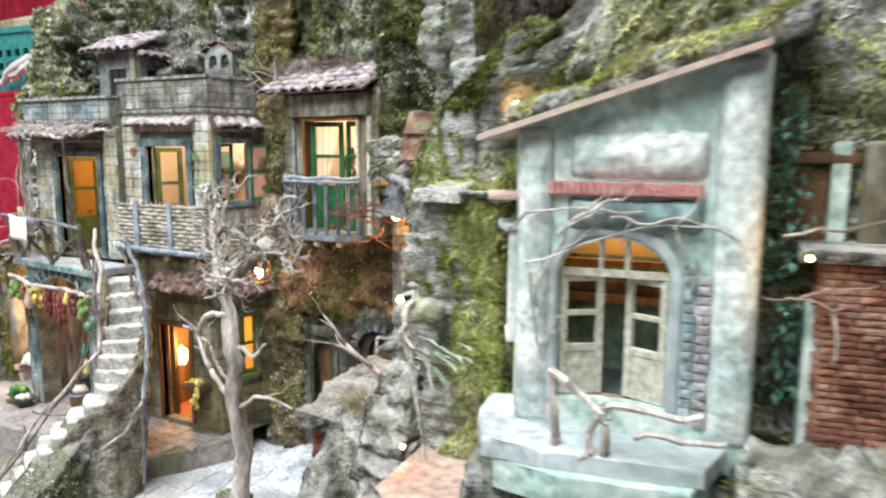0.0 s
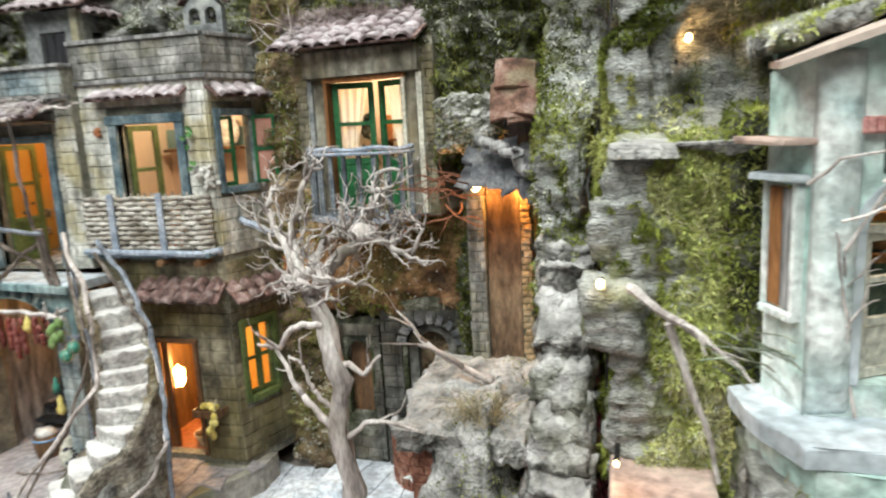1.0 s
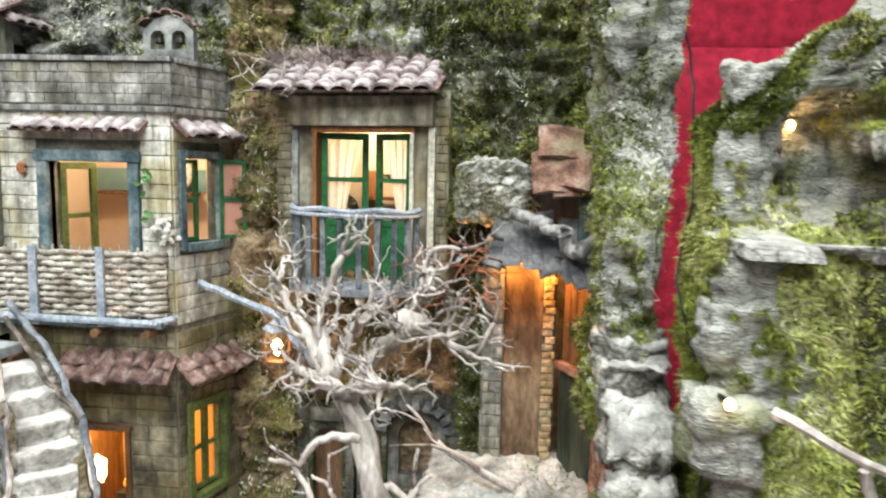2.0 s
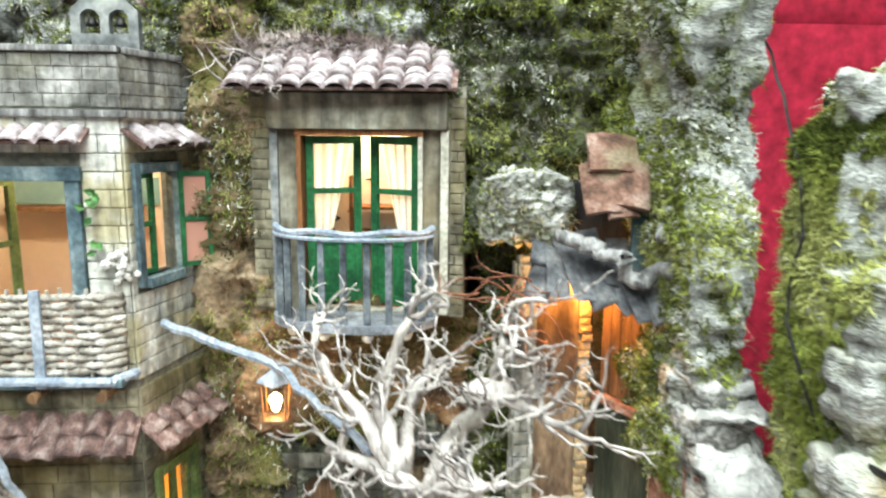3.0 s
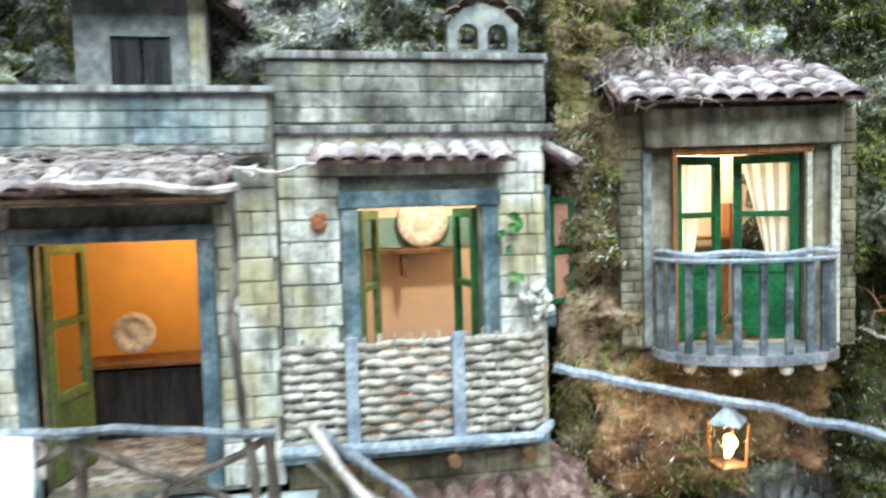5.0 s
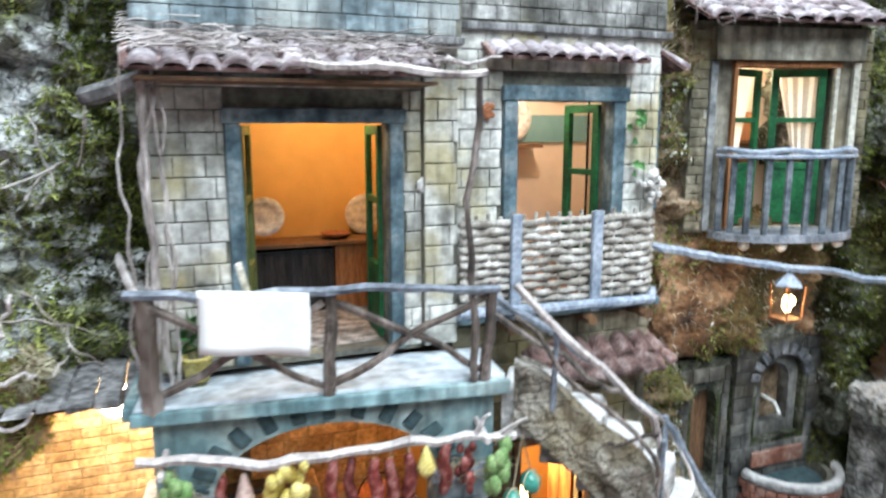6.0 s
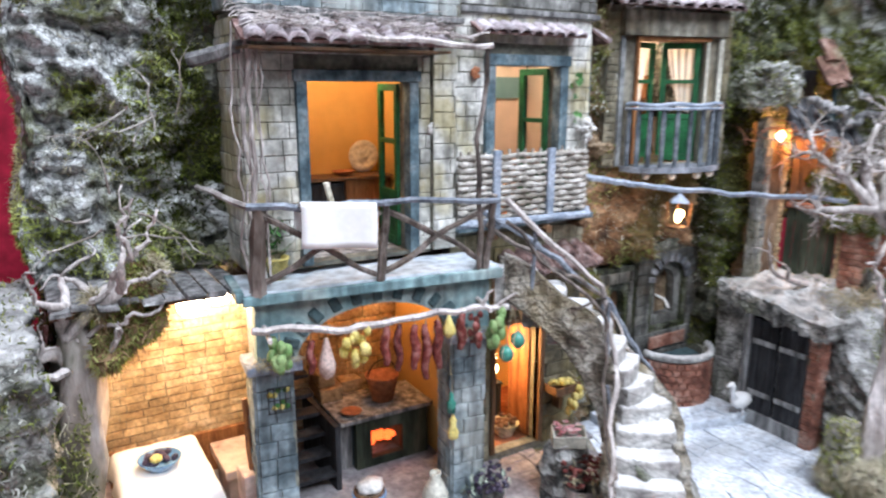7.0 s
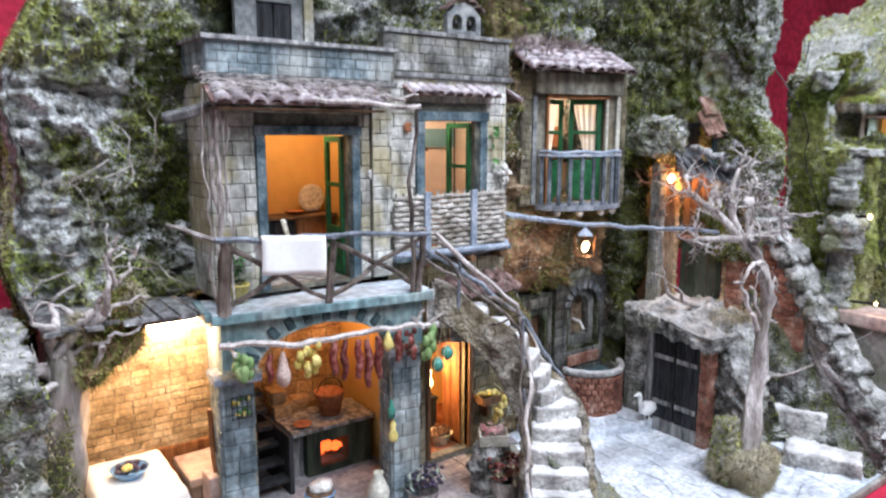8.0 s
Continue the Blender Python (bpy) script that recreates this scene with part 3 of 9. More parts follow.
def tile_roof(parent, key, eave, u, slope, across, up, tile_w, tile_l, seed=3, board=True):
    """Rows of half-round tiles on a board: eave is the lower corner, u runs along the eave, slope runs up."""
    rng = random.Random(seed)
    eave, u, slope = Vector(eave), Vector(u).normalized(), Vector(slope).normalized()
    out = u.cross(slope).normalized()
    if board:
        bm = bm_new()
        wide, deep = across * tile_w, up * tile_l
        q = [eave - u * 0.2 * tile_w, eave + u * (wide + 0.2 * tile_w), eave + u * (wide + 0.2 * tile_w) + slope * deep, eave - u * 0.2 * tile_w + slope * deep]
        lo = [bm.verts.new(p - out * 0.004 + slope * (0.004 if k < 2 else 0)) for k, p in enumerate(q)]
        hi = [bm.verts.new(p + slope * (0.004 if k < 2 else 0)) for k, p in enumerate(q)]
        bm.faces.new(lo[::-1])
        bm.faces.new(hi)
        for k in range(4):
            bm.faces.new((lo[k], lo[(k + 1) % 4], hi[(k + 1) % 4], hi[k]))
        part("roof_board", bm, M["tile_red"], parent)
    for r in range(up):
        for c in range(across):
            p = eave + u * ((c + 0.5 + rng.uniform(-0.07, 0.07)) * tile_w) + slope * ((r + rng.uniform(-0.06, 0.06)) * tile_l) + out * 0.0005
            turn = Matrix((u, slope, out)).transposed().to_4x4()
            place = Matrix.Translation(p) @ turn @ pose(0, 0, 0, rng.uniform(-3, 3) - 4, 0, rng.uniform(-5, 5)) @ Matrix.Diagonal((tile_w * 1.02, tile_l * 1.15, tile_w * rng.uniform(0.85, 1.0), 1))
            piece("roof_tile", rng.choice(TILES[key]), parent, place)


def rock_mesh(lo, hi, step, amp, seed, warp=None, strata=0.35, skip=""):
    """Vertices and faces of a craggy mass: a box with a grid on each side, pushed about by noise at several sizes."""
    lo, hi = Vector(lo), Vector(hi)
    n = [max(2, round((hi[k] - lo[k]) / step)) for k in range(3)]
    index, verts, faces = {}, [], []

    def vert(i, j, k):
        key = (i, j, k)
        if key not in index:
            index[key] = len(verts)
            verts.append(Vector((lo.x + (hi.x - lo.x) * i / n[0], lo.y + (hi.y - lo.y) * j / n[1], lo.z + (hi.z - lo.z) * k / n[2])))
        return index[key]

    for i in range(n[0]):
        for k in range(n[2]):
            faces.append((vert(i, 0, k), vert(i + 1, 0, k), vert(i + 1, 0, k + 1), vert(i, 0, k + 1)))
            faces.append((vert(i, n[1], k), vert(i, n[1], k + 1), vert(i + 1, n[1], k + 1), vert(i + 1, n[1], k)))
    for j in range(n[1]):
        for k in range(n[2]):
            faces.append((vert(0, j, k), vert(0, j, k + 1), vert(0, j + 1, k + 1), vert(0, j + 1, k)))
            faces.append((vert(n[0], j, k), vert(n[0], j + 1, k), vert(n[0], j + 1, k + 1), vert(n[0], j, k + 1)))
    for i in range(n[0]):
        for j in range(n[1]):
            faces.append((vert(i, j, n[2]), vert(i + 1, j, n[2]), vert(i + 1, j + 1, n[2]), vert(i, j + 1, n[2])))
            faces.append((vert(i, j, 0), vert(i, j + 1, 0), vert(i + 1, j + 1, 0), vert(i + 1, j, 0)))
    mid, half = (lo + hi) / 2, (hi - lo) / 2
    core = Vector([max(0.0, h - 0.5 * min(half)) for h in half])
    off = Vector((seed * 3.1, seed * 1.7, seed * 2.3))
    out = []
    for v in verts:
        rel = v - mid
        d = rel - Vector([max(-c, min(c, r)) for c, r in zip(core, rel)])
        d = d.normalized() if d.length > 1e-6 else Vector((0, 0, 1))
        p = v * 1.0 + off
        big = noise.fractal(p * 6.0, 1.0, 2.0, 3)
        crag = 0.9 - noise.voronoi(Vector((p.x * 18, p.y * 18, p.z * 13)))[0][0] * 1.7
        ridge = 1 - 2.6 * abs(noise.noise(Vector((p.x * 26, p.y * 26, p.z * 17))))
        small = 1 - 2.6 * abs(noise.noise(p * 62.0))
        layer = noise.noise(Vector((p.x * 14, p.y * 14, p.z * 80)))
        fine = noise.noise(p * 130.0)
        chunk = 0.55 - noise.voronoi(p * 46.0)[0][0]
        k = amp * (0.55 * big + 0.52 * crag + 0.42 * ridge + 0.30 * small + strata * layer + 0.18 * fine + 0.42 * chunk)
        q = v + d * k + noise.noise_vector(p * 9.0) * amp * 0.35
        # rounded corners of the box
        out.append(warp(q) if warp else q)
    return out, faces


def tufts(name, mesh_data, count, length, mat, seed, label, category, want=None, width=0.0012, droop=0.35, patch=7.0, level=0.0, curl=0.5):
    """Small blades growing in patches out of a surface: one object of kind stuff."""
    verts, faces = mesh_data
    rng = np.random.default_rng(seed)
    co = np.array([tuple(v) for v in verts])
    f = np.array(faces)
    a, b, c, d = co[f[:, 0]], co[f[:, 1]], co[f[:, 2]], co[f[:, 3]]
    nor = np.cross(c - a, d - b)
    area = np.linalg.norm(nor, axis=1) + 1e-12
    mid = (a + b + c + d) / 4
    nor = nor / area[:, None]
    mask = np.array([noise.noise(Vector(m) * patch + Vector((seed, 0, seed))) for m in mid])
    weight = area * (mask > level)
    if want is not None:
        weight = weight * np.array([1.0 if want(m, n) else 0.0 for m, n in zip(mid, nor)])
    if weight.sum() <= 0:
        return None
    pick = rng.choice(len(f), size=count, p=weight / weight.sum())
    s, t = rng.random((count, 1)), rng.random((count, 1))
    root = a[pick] * (1 - s) * (1 - t) + b[pick] * s * (1 - t) + c[pick] * s * t + d[pick] * (1 - s) * t
    way = nor[pick] * 1.0 + rng.normal(0, curl, (count, 3))
    way[:, 2] -= droop * rng.random(count)
    way /= np.linalg.norm(way, axis=1)[:, None]
    side = np.cross(way, rng.normal(0, 1, (count, 3)))
    side /= np.linalg.norm(side, axis=1)[:, None] + 1e-9
    ln = length * rng.uniform(0.35, 1.2, (count, 1))
    wd = width * rng.uniform(0.6, 1.5, (count, 1))
    bend = way + rng.normal(0, 0.45, (count, 3))
    bend[:, 2] -= droop
    p0, p1 = root - side * wd - way * 0.002, root + side * wd - way * 0.002
    p2, p3 = root + way * ln * 0.55 + side * wd * 0.7, root + way * ln * 0.55 - side * wd * 0.7
    p4 = root + way * ln * 0.55 + bend * ln * 0.45
    pts = np.stack([p0, p1, p2, p3, p4], 1).reshape(-1, 3)
    loops = ((np.arange(count) * 5)[:, None] + np.array([[0, 1, 2, 3, 3, 2, 4]])).reshape(-1)
    starts = ((np.arange(count) * 7)[:, None] + np.array([[0, 4]])).reshape(-1)
    me = bpy.data.meshes.new(name)
    me.vertices.add(len(pts))
    me.vertices.foreach_set("co", pts.reshape(-1))
    me.loops.add(len(loops))
    me.loops.foreach_set("vertex_index", loops.astype(np.int32))
    me.polygons.add(len(starts))
    me.polygons.foreach_set("loop_start", starts.astype(np.int32))
    me.update(calc_edges=True)
    me.materials.append(mat)
    ob = attach(new(name, me), None)
    return tagged(ob, label, category, "", "stuff")


def rock(name, lo, hi, step, amp, seed, mat, label, warp=None, strata=0.35, kind="structure", category="rock"):
    data = rock_mesh(lo, hi, step, amp, seed, warp, strata)
    me = bpy.data.meshes.new(name)
    me.from_pydata([tuple(v) for v in data[0]], [], data[1])
    me.materials.append(mat)
    me.polygons.foreach_set("use_smooth", [True] * len(me.polygons))
    me.update()
    ob = attach(new(name, me), None)
    tagged(ob, label, category, "", kind)
    return data


def grow(bm, p, d, r, length, depth, rng, spread=0.7, lift=0.1, shrink=0.62, kids=(2, 3), sides=5, flat=0.0, gnarl=0.35, least=0.0):
    """A crooked limb that forks again and again."""
    n = 5 if depth > 1 else 4
    pts, radii = [p.copy()], [r]
    q, w = p.copy(), d.normalized()
    for i in range(n):
        w = (w + Vector((rng.uniform(-1, 1), rng.uniform(-1, 1), rng.uniform(-1, 1) * (1 - flat))) * gnarl + Vector((0, 0, lift * 0.3))).normalized()
        q = q + w * (length / n)
        pts.append(q.copy())
        radii.append(max(least, r * (1 - 0.42 * (i + 1) / n)) if depth else max(0.4 * least, r * (1 - 0.75 * (i + 1) / n)))
    tube(bm, pts, radii, sides if depth > 1 else 4, 0.18)
    if depth == 0:
        return
    for k in range(rng.randint(*kids)):
        i = rng.choice(range(2, n + 1)) if k else n
        dirn = (w + Vector((rng.uniform(-1, 1), rng.uniform(-1, 1), rng.uniform(-1, 1) * (1 - flat) + lift)) * spread).normalized()
        grow(bm, pts[i], dirn, radii[i] * 0.8, length * shrink * rng.uniform(0.75, 1.2), depth - 1, rng, spread, lift, shrink, kids, sides, flat, gnarl, least)

# ---------------------------------------------------------------- the hall and what the models stand on
bm = boxes((-5, 4, -4, 3.2, -0.84, -0.8))
setting("floor", bm, M["hallfloor"], "plain grey hall floor", "floor")
bm = boxes((-5, 4, -4, 3.2, 2.9, 2.95))
setting("ceiling", bm, M["hallwall"], "plain white hall ceiling", "ceiling")
setting("wall_north", boxes((-5, 4, 3.2, 3.3, -0.84, 2.95)), M["hallwall"], "plain white hall wall", "wall")
setting("wall_south", boxes((-5, 4, -4.1, -4, -0.84, 2.95)), M["hallwall"], "plain white hall wall", "wall")
setting("wall_west", boxes((-5.1, -5, -4.1, 3.3, -0.84, 2.95)), M["hallwall"], "plain white hall wall", "wall")
setting("wall_east", boxes((4, 4.1, -4.1, 3.3, -0.84, 2.95)), M["hallwall"], "plain white hall wall", "wall")


def drape(name, x0, x1, y, z0, z1, folds, depth, label):
    bm = bm_new()
    n = 260
    rows = []
    zs = [z0 + (z1 - z0) * k / 14 for k in range(15)]
    for z in zs:
        row = []
        for i in range(n + 1):
            x = x0 + (x1 - x0) * i / n
            dy = depth * (math.sin(folds * x + 0.6 * math.sin(2.3 * x)) + 0.35 * noise.noise(Vector((x * 5, z * 2.2, 1)))) * (0.6 + 0.4 * (z1 - z) / (z1 - z0))
            row.append(bm.verts.new((x, y + dy, z)))
        rows.append(row)
    for a, b in zip(rows, rows[1:]):
        for i in range(n):
            bm.faces.new((a[i], a[i + 1], b[i + 1], b[i]))
    ob = single(name, bm, M["redcloth"], label, "curtain", smooth=True)
    s = ob.modifiers.new("thickness", "SOLIDIFY")
    s.thickness = 0.004
    return ob


drape("red_drape", -4.9, 3.9, 2.45, -0.8, 1.06, 5.0, 0.02, "dark red cloth hanging smooth behind the models")
drape("red_drape", -4.9, 3.9, 2.50, 1.04, 2.2, 4.0, 0.015, "lighter red cloth hung above a straight seam")

table = thing("display_table", (-0.7, 1.15, -0.8), "display table covered to the floor with red cloth", "table")
part("tabletop", boxes((-2.4, 1.4, 0.60, 1.85, -0.05, -0.021), bevel=0.006), M["redcloth"], table)
part("table_skirt", boxes((-2.395, 1.395, 0.605, 0.62, -0.8, -0.05), (-2.395, -2.38, 0.62, 1.84, -0.8, -0.05), (1.38, 1.395, 0.62, 1.84, -0.8, -0.05)), M["redcloth"], table)
bench = thing("draped_bench", (-2.9, 2.0, -0.8), "red-draped bench with a crate on it", "bench")
part("bench_top", boxes((-3.8, -2.0, 1.80, 2.3, 0.88, 0.90), bevel=0.005), M["redcloth"], bench)
part("bench_skirt", boxes((-3.79, -2.01, 1.805, 2.29, -0.8, 0.88)), M["redcloth"], bench)

crate = thing("plastic_crate", (-2.8, 2.0, 0.9), "turquoise plastic crate with slotted sides", "crate")
cx0, cx1, cy0, cy1 = -3.06, -2.50, 1.92, 2.2
part("crate_floor", boxes((cx0, cx1, cy0, cy1, 0.9, 0.91)), M["crate"], crate)
for side in range(4):
    bm = bm_new()
    length = (cx1 - cx0) if side % 2 == 0 else (cy1 - cy0)
    nslot = 9 if side % 2 == 0 else 5
    holes = []
    for k in range(nslot):
        for h in (0.05, 0.10, 0.15):
            a = 0.03 + (length - 0.06) * k / nslot
            holes.append(rect(a, a + (length - 0.06) / nslot * 0.6, h, h + 0.028))
    org, u = [((cx0, cy0, 0.9), (1, 0, 0)), ((cx1, cy0, 0.9), (0, 1, 0)), ((cx1, cy1, 0.9), (-1, 0, 0)), ((cx0, cy1, 0.9), (0, -1, 0))][side]
    plate(bm, rect(0, length, 0.01, 0.26), holes, org, u, 0.008)
    part("side_panel", bm, M["crate"], crate)
part("rim", boxes((cx0 - 0.012, cx1 + 0.012, cy0 - 0.012, cy0, 0.24, 0.262), (cx0 - 0.012, cx1 + 0.012, cy1, cy1 + 0.012, 0.24, 0.262)), M["crate"], crate).location.z += 0.9
straps = thing("plastic_strap_heap", (-2.55, 1.87, 0.92), "heap of white plastic straps lying on red cloth", "straps")
for k in range(5):
    bm = bm_new()
    tube(bm, bent((-2.75 + 0.05 * k, 1.87, 0.925 + 0.01 * k), (-2.35 + 0.03 * k, 1.86, 0.93 + 0.03 * (k % 3)), 10, -0.05 - 0.01 * k, 0.05, 70 + k), 0.011, 6)
    part("strap", bm, M["cloth"], straps)
bm = bm_new()
box(bm, -3.0, -2.52, 1.96, 2.16, 1.13, 1.21, bevel=0.02, jitter=0.012)
single("folded_sacking", bm, M["straw"], "folded beige sacking sticking out of a crate", "cloth")

# base boards of the two models
setting("ground", boxes((-1.80, -0.285, 0.715, 1.66, -0.02, -0.004), bevel=0.003), M["earth"], "earth-covered base board of the village model", "ground")
setting("ground", boxes((-0.255, 0.75, 0.50, 1.5, -0.02, 0.02), bevel=0.003), M["earth"], "earth-covered base board of the hillside model", "ground")
setting("ground", boxes((-1.78, -1.10, 1.0, 1.44, -0.004, 0.056), bevel=0.003), M["paving_warm"], "raised warm grey floor below the houses", "ground")

bm = bm_new()
loop = [(-1.10, 1.005), (-1.035, 0.995), (-0.985, 1.05), (-0.940, 1.120), (-0.905, 1.19), (-0.905, 1.25), (-1.10, 1.25)]
lo, hi = [bm.verts.new((x, y, -0.003)) for x, y in loop], [bm.verts.new((x, y, 0.050)) for x, y in loop]
bm.faces.new(lo[::-1])
bm.faces.new(hi)
for k in range(len(loop)):
    bm.faces.new((lo[k], lo[(k + 1) % 7], hi[(k + 1) % 7], hi[k]))
setting("ground", bm, M["earth"], "raised earth before the lower door", "ground")

# ---------------------------------------------------------------- cliffs of the village model


def lean_left(q):
    z = q.z
    edge = -1.722 + 0.010 * math.sin(z * 23) + max(0, z - 0.70) * 0.36
    return Vector((max(q.x, edge + (q.x + 1.76) * 0.2), q.y, q.z))


cliff_back = rock("rock_cliff", (-1.76, 1.46, -0.0), (-0.32, 1.62, 1.06), 0.011, 0.040, 2, M["rock_dark"], "tall craggy cork cliff with moss behind the houses", warp=lean_left, strata=0.15)
cliff_left = rock("rock_cliff", (-1.75, 1.30, 0.42), (-1.515, 1.5, 1.02), 0.0045, 0.045, 3, M["rock_cork"], "pale craggy cork cliff grown with moss and twigs", warp=lean_left, strata=0.38)
cliff_topA = rock("rock_cliff", (-1.52, 1.38, 0.74), (-0.86, 1.5, 1.08), 0.008, 0.042, 4, M["rock"], "craggy cliff top above the roof terraces")
cliff_side = rock("rock_cliff", (-1.535, 1.275, 0.425), (-1.498, 1.46, 0.80), 0.006, 0.018, 15, M["rock_dark"], "dark mossy rock clinging to the house corner", strata=0.1)
cliff_mid = rock("rock_cliff", (-0.880, 1.300, 0.02), (-0.808, 1.5, 1.06), 0.007, 0.032, 5, M["rock_brown"], "narrow brown mossy rock column between two houses", warp=lambda q: Vector((max(q.x, -0.922 + 0.326 * (q.y - 1.19)), q.y, q.z)))
cliff_c = rock("rock_cliff", (-0.86, 1.315, 0.845), (-0.54, 1.5, 1.08), 0.007, 0.036, 6, M["rock"], "mossy crag above a tiled canopy")
cliff_r = rock("rock_cliff", (-0.55, 1.255, 0.62), (-0.29, 1.5, 1.10), 0.007, 0.042, 7, M["rock_dark"], "dark mossy crag above the hut")
cliff_end = rock("rock_cliff", (-0.300, 1.245, 0.60), (-0.270, 1.44, 1.09), 0.007, 0.022, 27, M["rock_cork"], "pale furrowed cork at the end of the crag", strata=0.4)
cliff_under = rock("rock_cliff", (-0.84, 1.30, 0.33), (-0.50, 1.47, 0.515), 0.007, 0.026, 8, M["rock_lamplit"], "rusty brown rock below the balcony, coloured orange as if lamplit")
cliff_fr = rock("rock_cliff", (-0.515, 1.255, 0.0), (-0.44, 1.45, 0.60), 0.007, 0.024, 9, M["rock_dark"], "mossy rock post beside the fountain")


def pillar_warp(q):
    up = max(0.0, min(1.0, (q.z - 0.62) / 0.10))
    edge = -0.303 + 0.028 * up
    x = q.x if q.x < edge else edge + 0.22 * (q.x - edge)
    return Vector((x, q.y + 0.05 * up * max(0.0, 1 - (q.y - 0.98) / 0.25), q.z))


rock_edge = rock("rock_pillar", (-0.345, 1.01, 0.40), (-0.272, 1.26, 1.08), 0.006, 0.026, 10, M["cork_grey"], "pale knobbly rock pillar at the edge of the model", warp=pillar_warp, strata=0.1)


def slope_warp(q):
    f = max(0.10, min(1.0, (q.y - 0.79) / 0.20)) * max(0.2, min(1.0, 0.95 + (q.x + 0.46) / 0.4))
    steps = 0.05
    for y, rise in ((0.845, 0.20), (0.978, 0.25), (1.06, 0.50)):
        steps += rise * max(0.0, min(1.0, (q.y - y) / 0.022))
    side = max(0.0, min(1.0, (q.x + (0.425 if q.y > 0.95 else 0.465)) / 0.03))
    f = f + (min(f, steps) - f) * side
    return Vector((q.x, q.y, q.z * f))


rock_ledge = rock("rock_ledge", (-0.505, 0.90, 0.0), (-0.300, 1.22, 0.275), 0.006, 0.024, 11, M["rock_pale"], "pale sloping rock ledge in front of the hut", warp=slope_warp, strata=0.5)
for (cx, cy, top), (wx, wy), sd0 in (((-0.392, 0.812, 0.034), (0.10, 0.135), 16), ((-0.362, 0.900, 0.090), (0.085, 0.130), 17), ((-0.345, 0.972, 0.152), (0.075, 0.105), 18)):
    rock("stone_step", (-wx / 2, -wy / 2, -0.01), (wx / 2, wy / 2, top), 0.006, 0.008, sd0, M["stair"], "flat pale stone step below the rock wall", strata=0.3, warp=lambda q, m=pose(cx, cy, 0, 0, 0, 24): m @ q)
rock("rock_ledge", (-0.445, 1.19, 0.0), (-0.300, 1.46, 0.258), 0.010, 0.012, 12, M["rock_dust"], "dusty rock floor under the hut")


def wall_top(y):
    return max(0.070, min(0.50, 0.104 + 1.50 * (y - 0.75)))


def coping(q):
    return Vector((q.x, q.y, q.z * wall_top(q.y) / 0.5))


rock_wall = rock("rock_wall", (-0.338, 0.722, 0.0), (-0.292, 1.06, 0.50), 0.007, 0.012, 13, M["rock_white"], "rough pale rock wall sloping down to the front", warp=coping, strata=0.1)

rock_left = rock("rock_cliff", (-1.80, 1.10, 0.0), (-1.735, 1.40, 0.40), 0.008, 0.022, 14, M["rock_pale"], "pale broken rocks at the edge of the model")

# coping stones, one by one, down the sloping wall
cop = thing("coping_wall", (-0.312, 0.9, 0.1), "row of pale rounded coping stones on the sloping rock wall", "stones")
for k in range(17):
    f = k / 16
    y = 0.732 + 0.328 * f
    z = wall_top(y)
    bm = bm_new()
    box(bm, -0.034, 0.034, -0.028, 0.028, -0.018, 0.011, jitter=0.006)
    bmesh.ops.subdivide_edges(bm, edges=bm.edges[:], cuts=4, use_grid_fill=True)
    bmesh.ops.transform(bm, matrix=Matrix.Translation((-0.318 + RNG.uniform(-0.005, 0.005), y, z)) @ pose(0, 0, 0, 50 + RNG.uniform(-12, 12) if y < 0.98 else 10, RNG.uniform(-8, 8), RNG.uniform(-10, 10)), verts=bm.verts)
    for v in bm.verts:
        v.co += noise.noise_vector(v.co * 40) * 0.012 + noise.noise_vector(v.co * 95) * 0.007
    part("coping_stone", bm, M["rock_pale"], cop, smooth=True)

# mossy rubble that climbs along the foot of the wall
rubble = rock("rock_rubble", (-0.370, 0.745, 0.0), (-0.328, 1.03, 0.34), 0.006, 0.016, 19, M["rock"], "mossy rubble climbing along the foot of the rock wall", warp=lambda q: Vector((q.x, q.y, q.z / 0.34 * max(0.012, (wall_top(q.y) - 0.075) * (0.5 + 0.5 * (q.x + 0.370) / 0.042)))), strata=0.4)

# ---------------------------------------------------------------- house A: upper room with a doorway on the terrace


def opening_frame(parent, x0, x1, z0, z1, y, width, depth, mat, sill=False, bevel=0.0015):
    part("jamb", boxes((x0 - width, x0, y - depth, y + 0.012, z0, z1), bevel=bevel), mat, parent)
    part("jamb", boxes((x1, x1 + width, y - depth, y + 0.012, z0, z1), bevel=bevel), mat, parent)
    part("lintel", boxes((x0 - width - 0.003, x1 + width + 0.003, y - depth - 0.002, y + 0.012, z1, z1 + width), bevel=bevel), mat, parent)
    if sill:
        part("sill", boxes((x0 - width, x1 + width, y - depth - 0.006, y + 0.012, z0 - width * 0.6, z0), bevel=bevel), mat, parent)


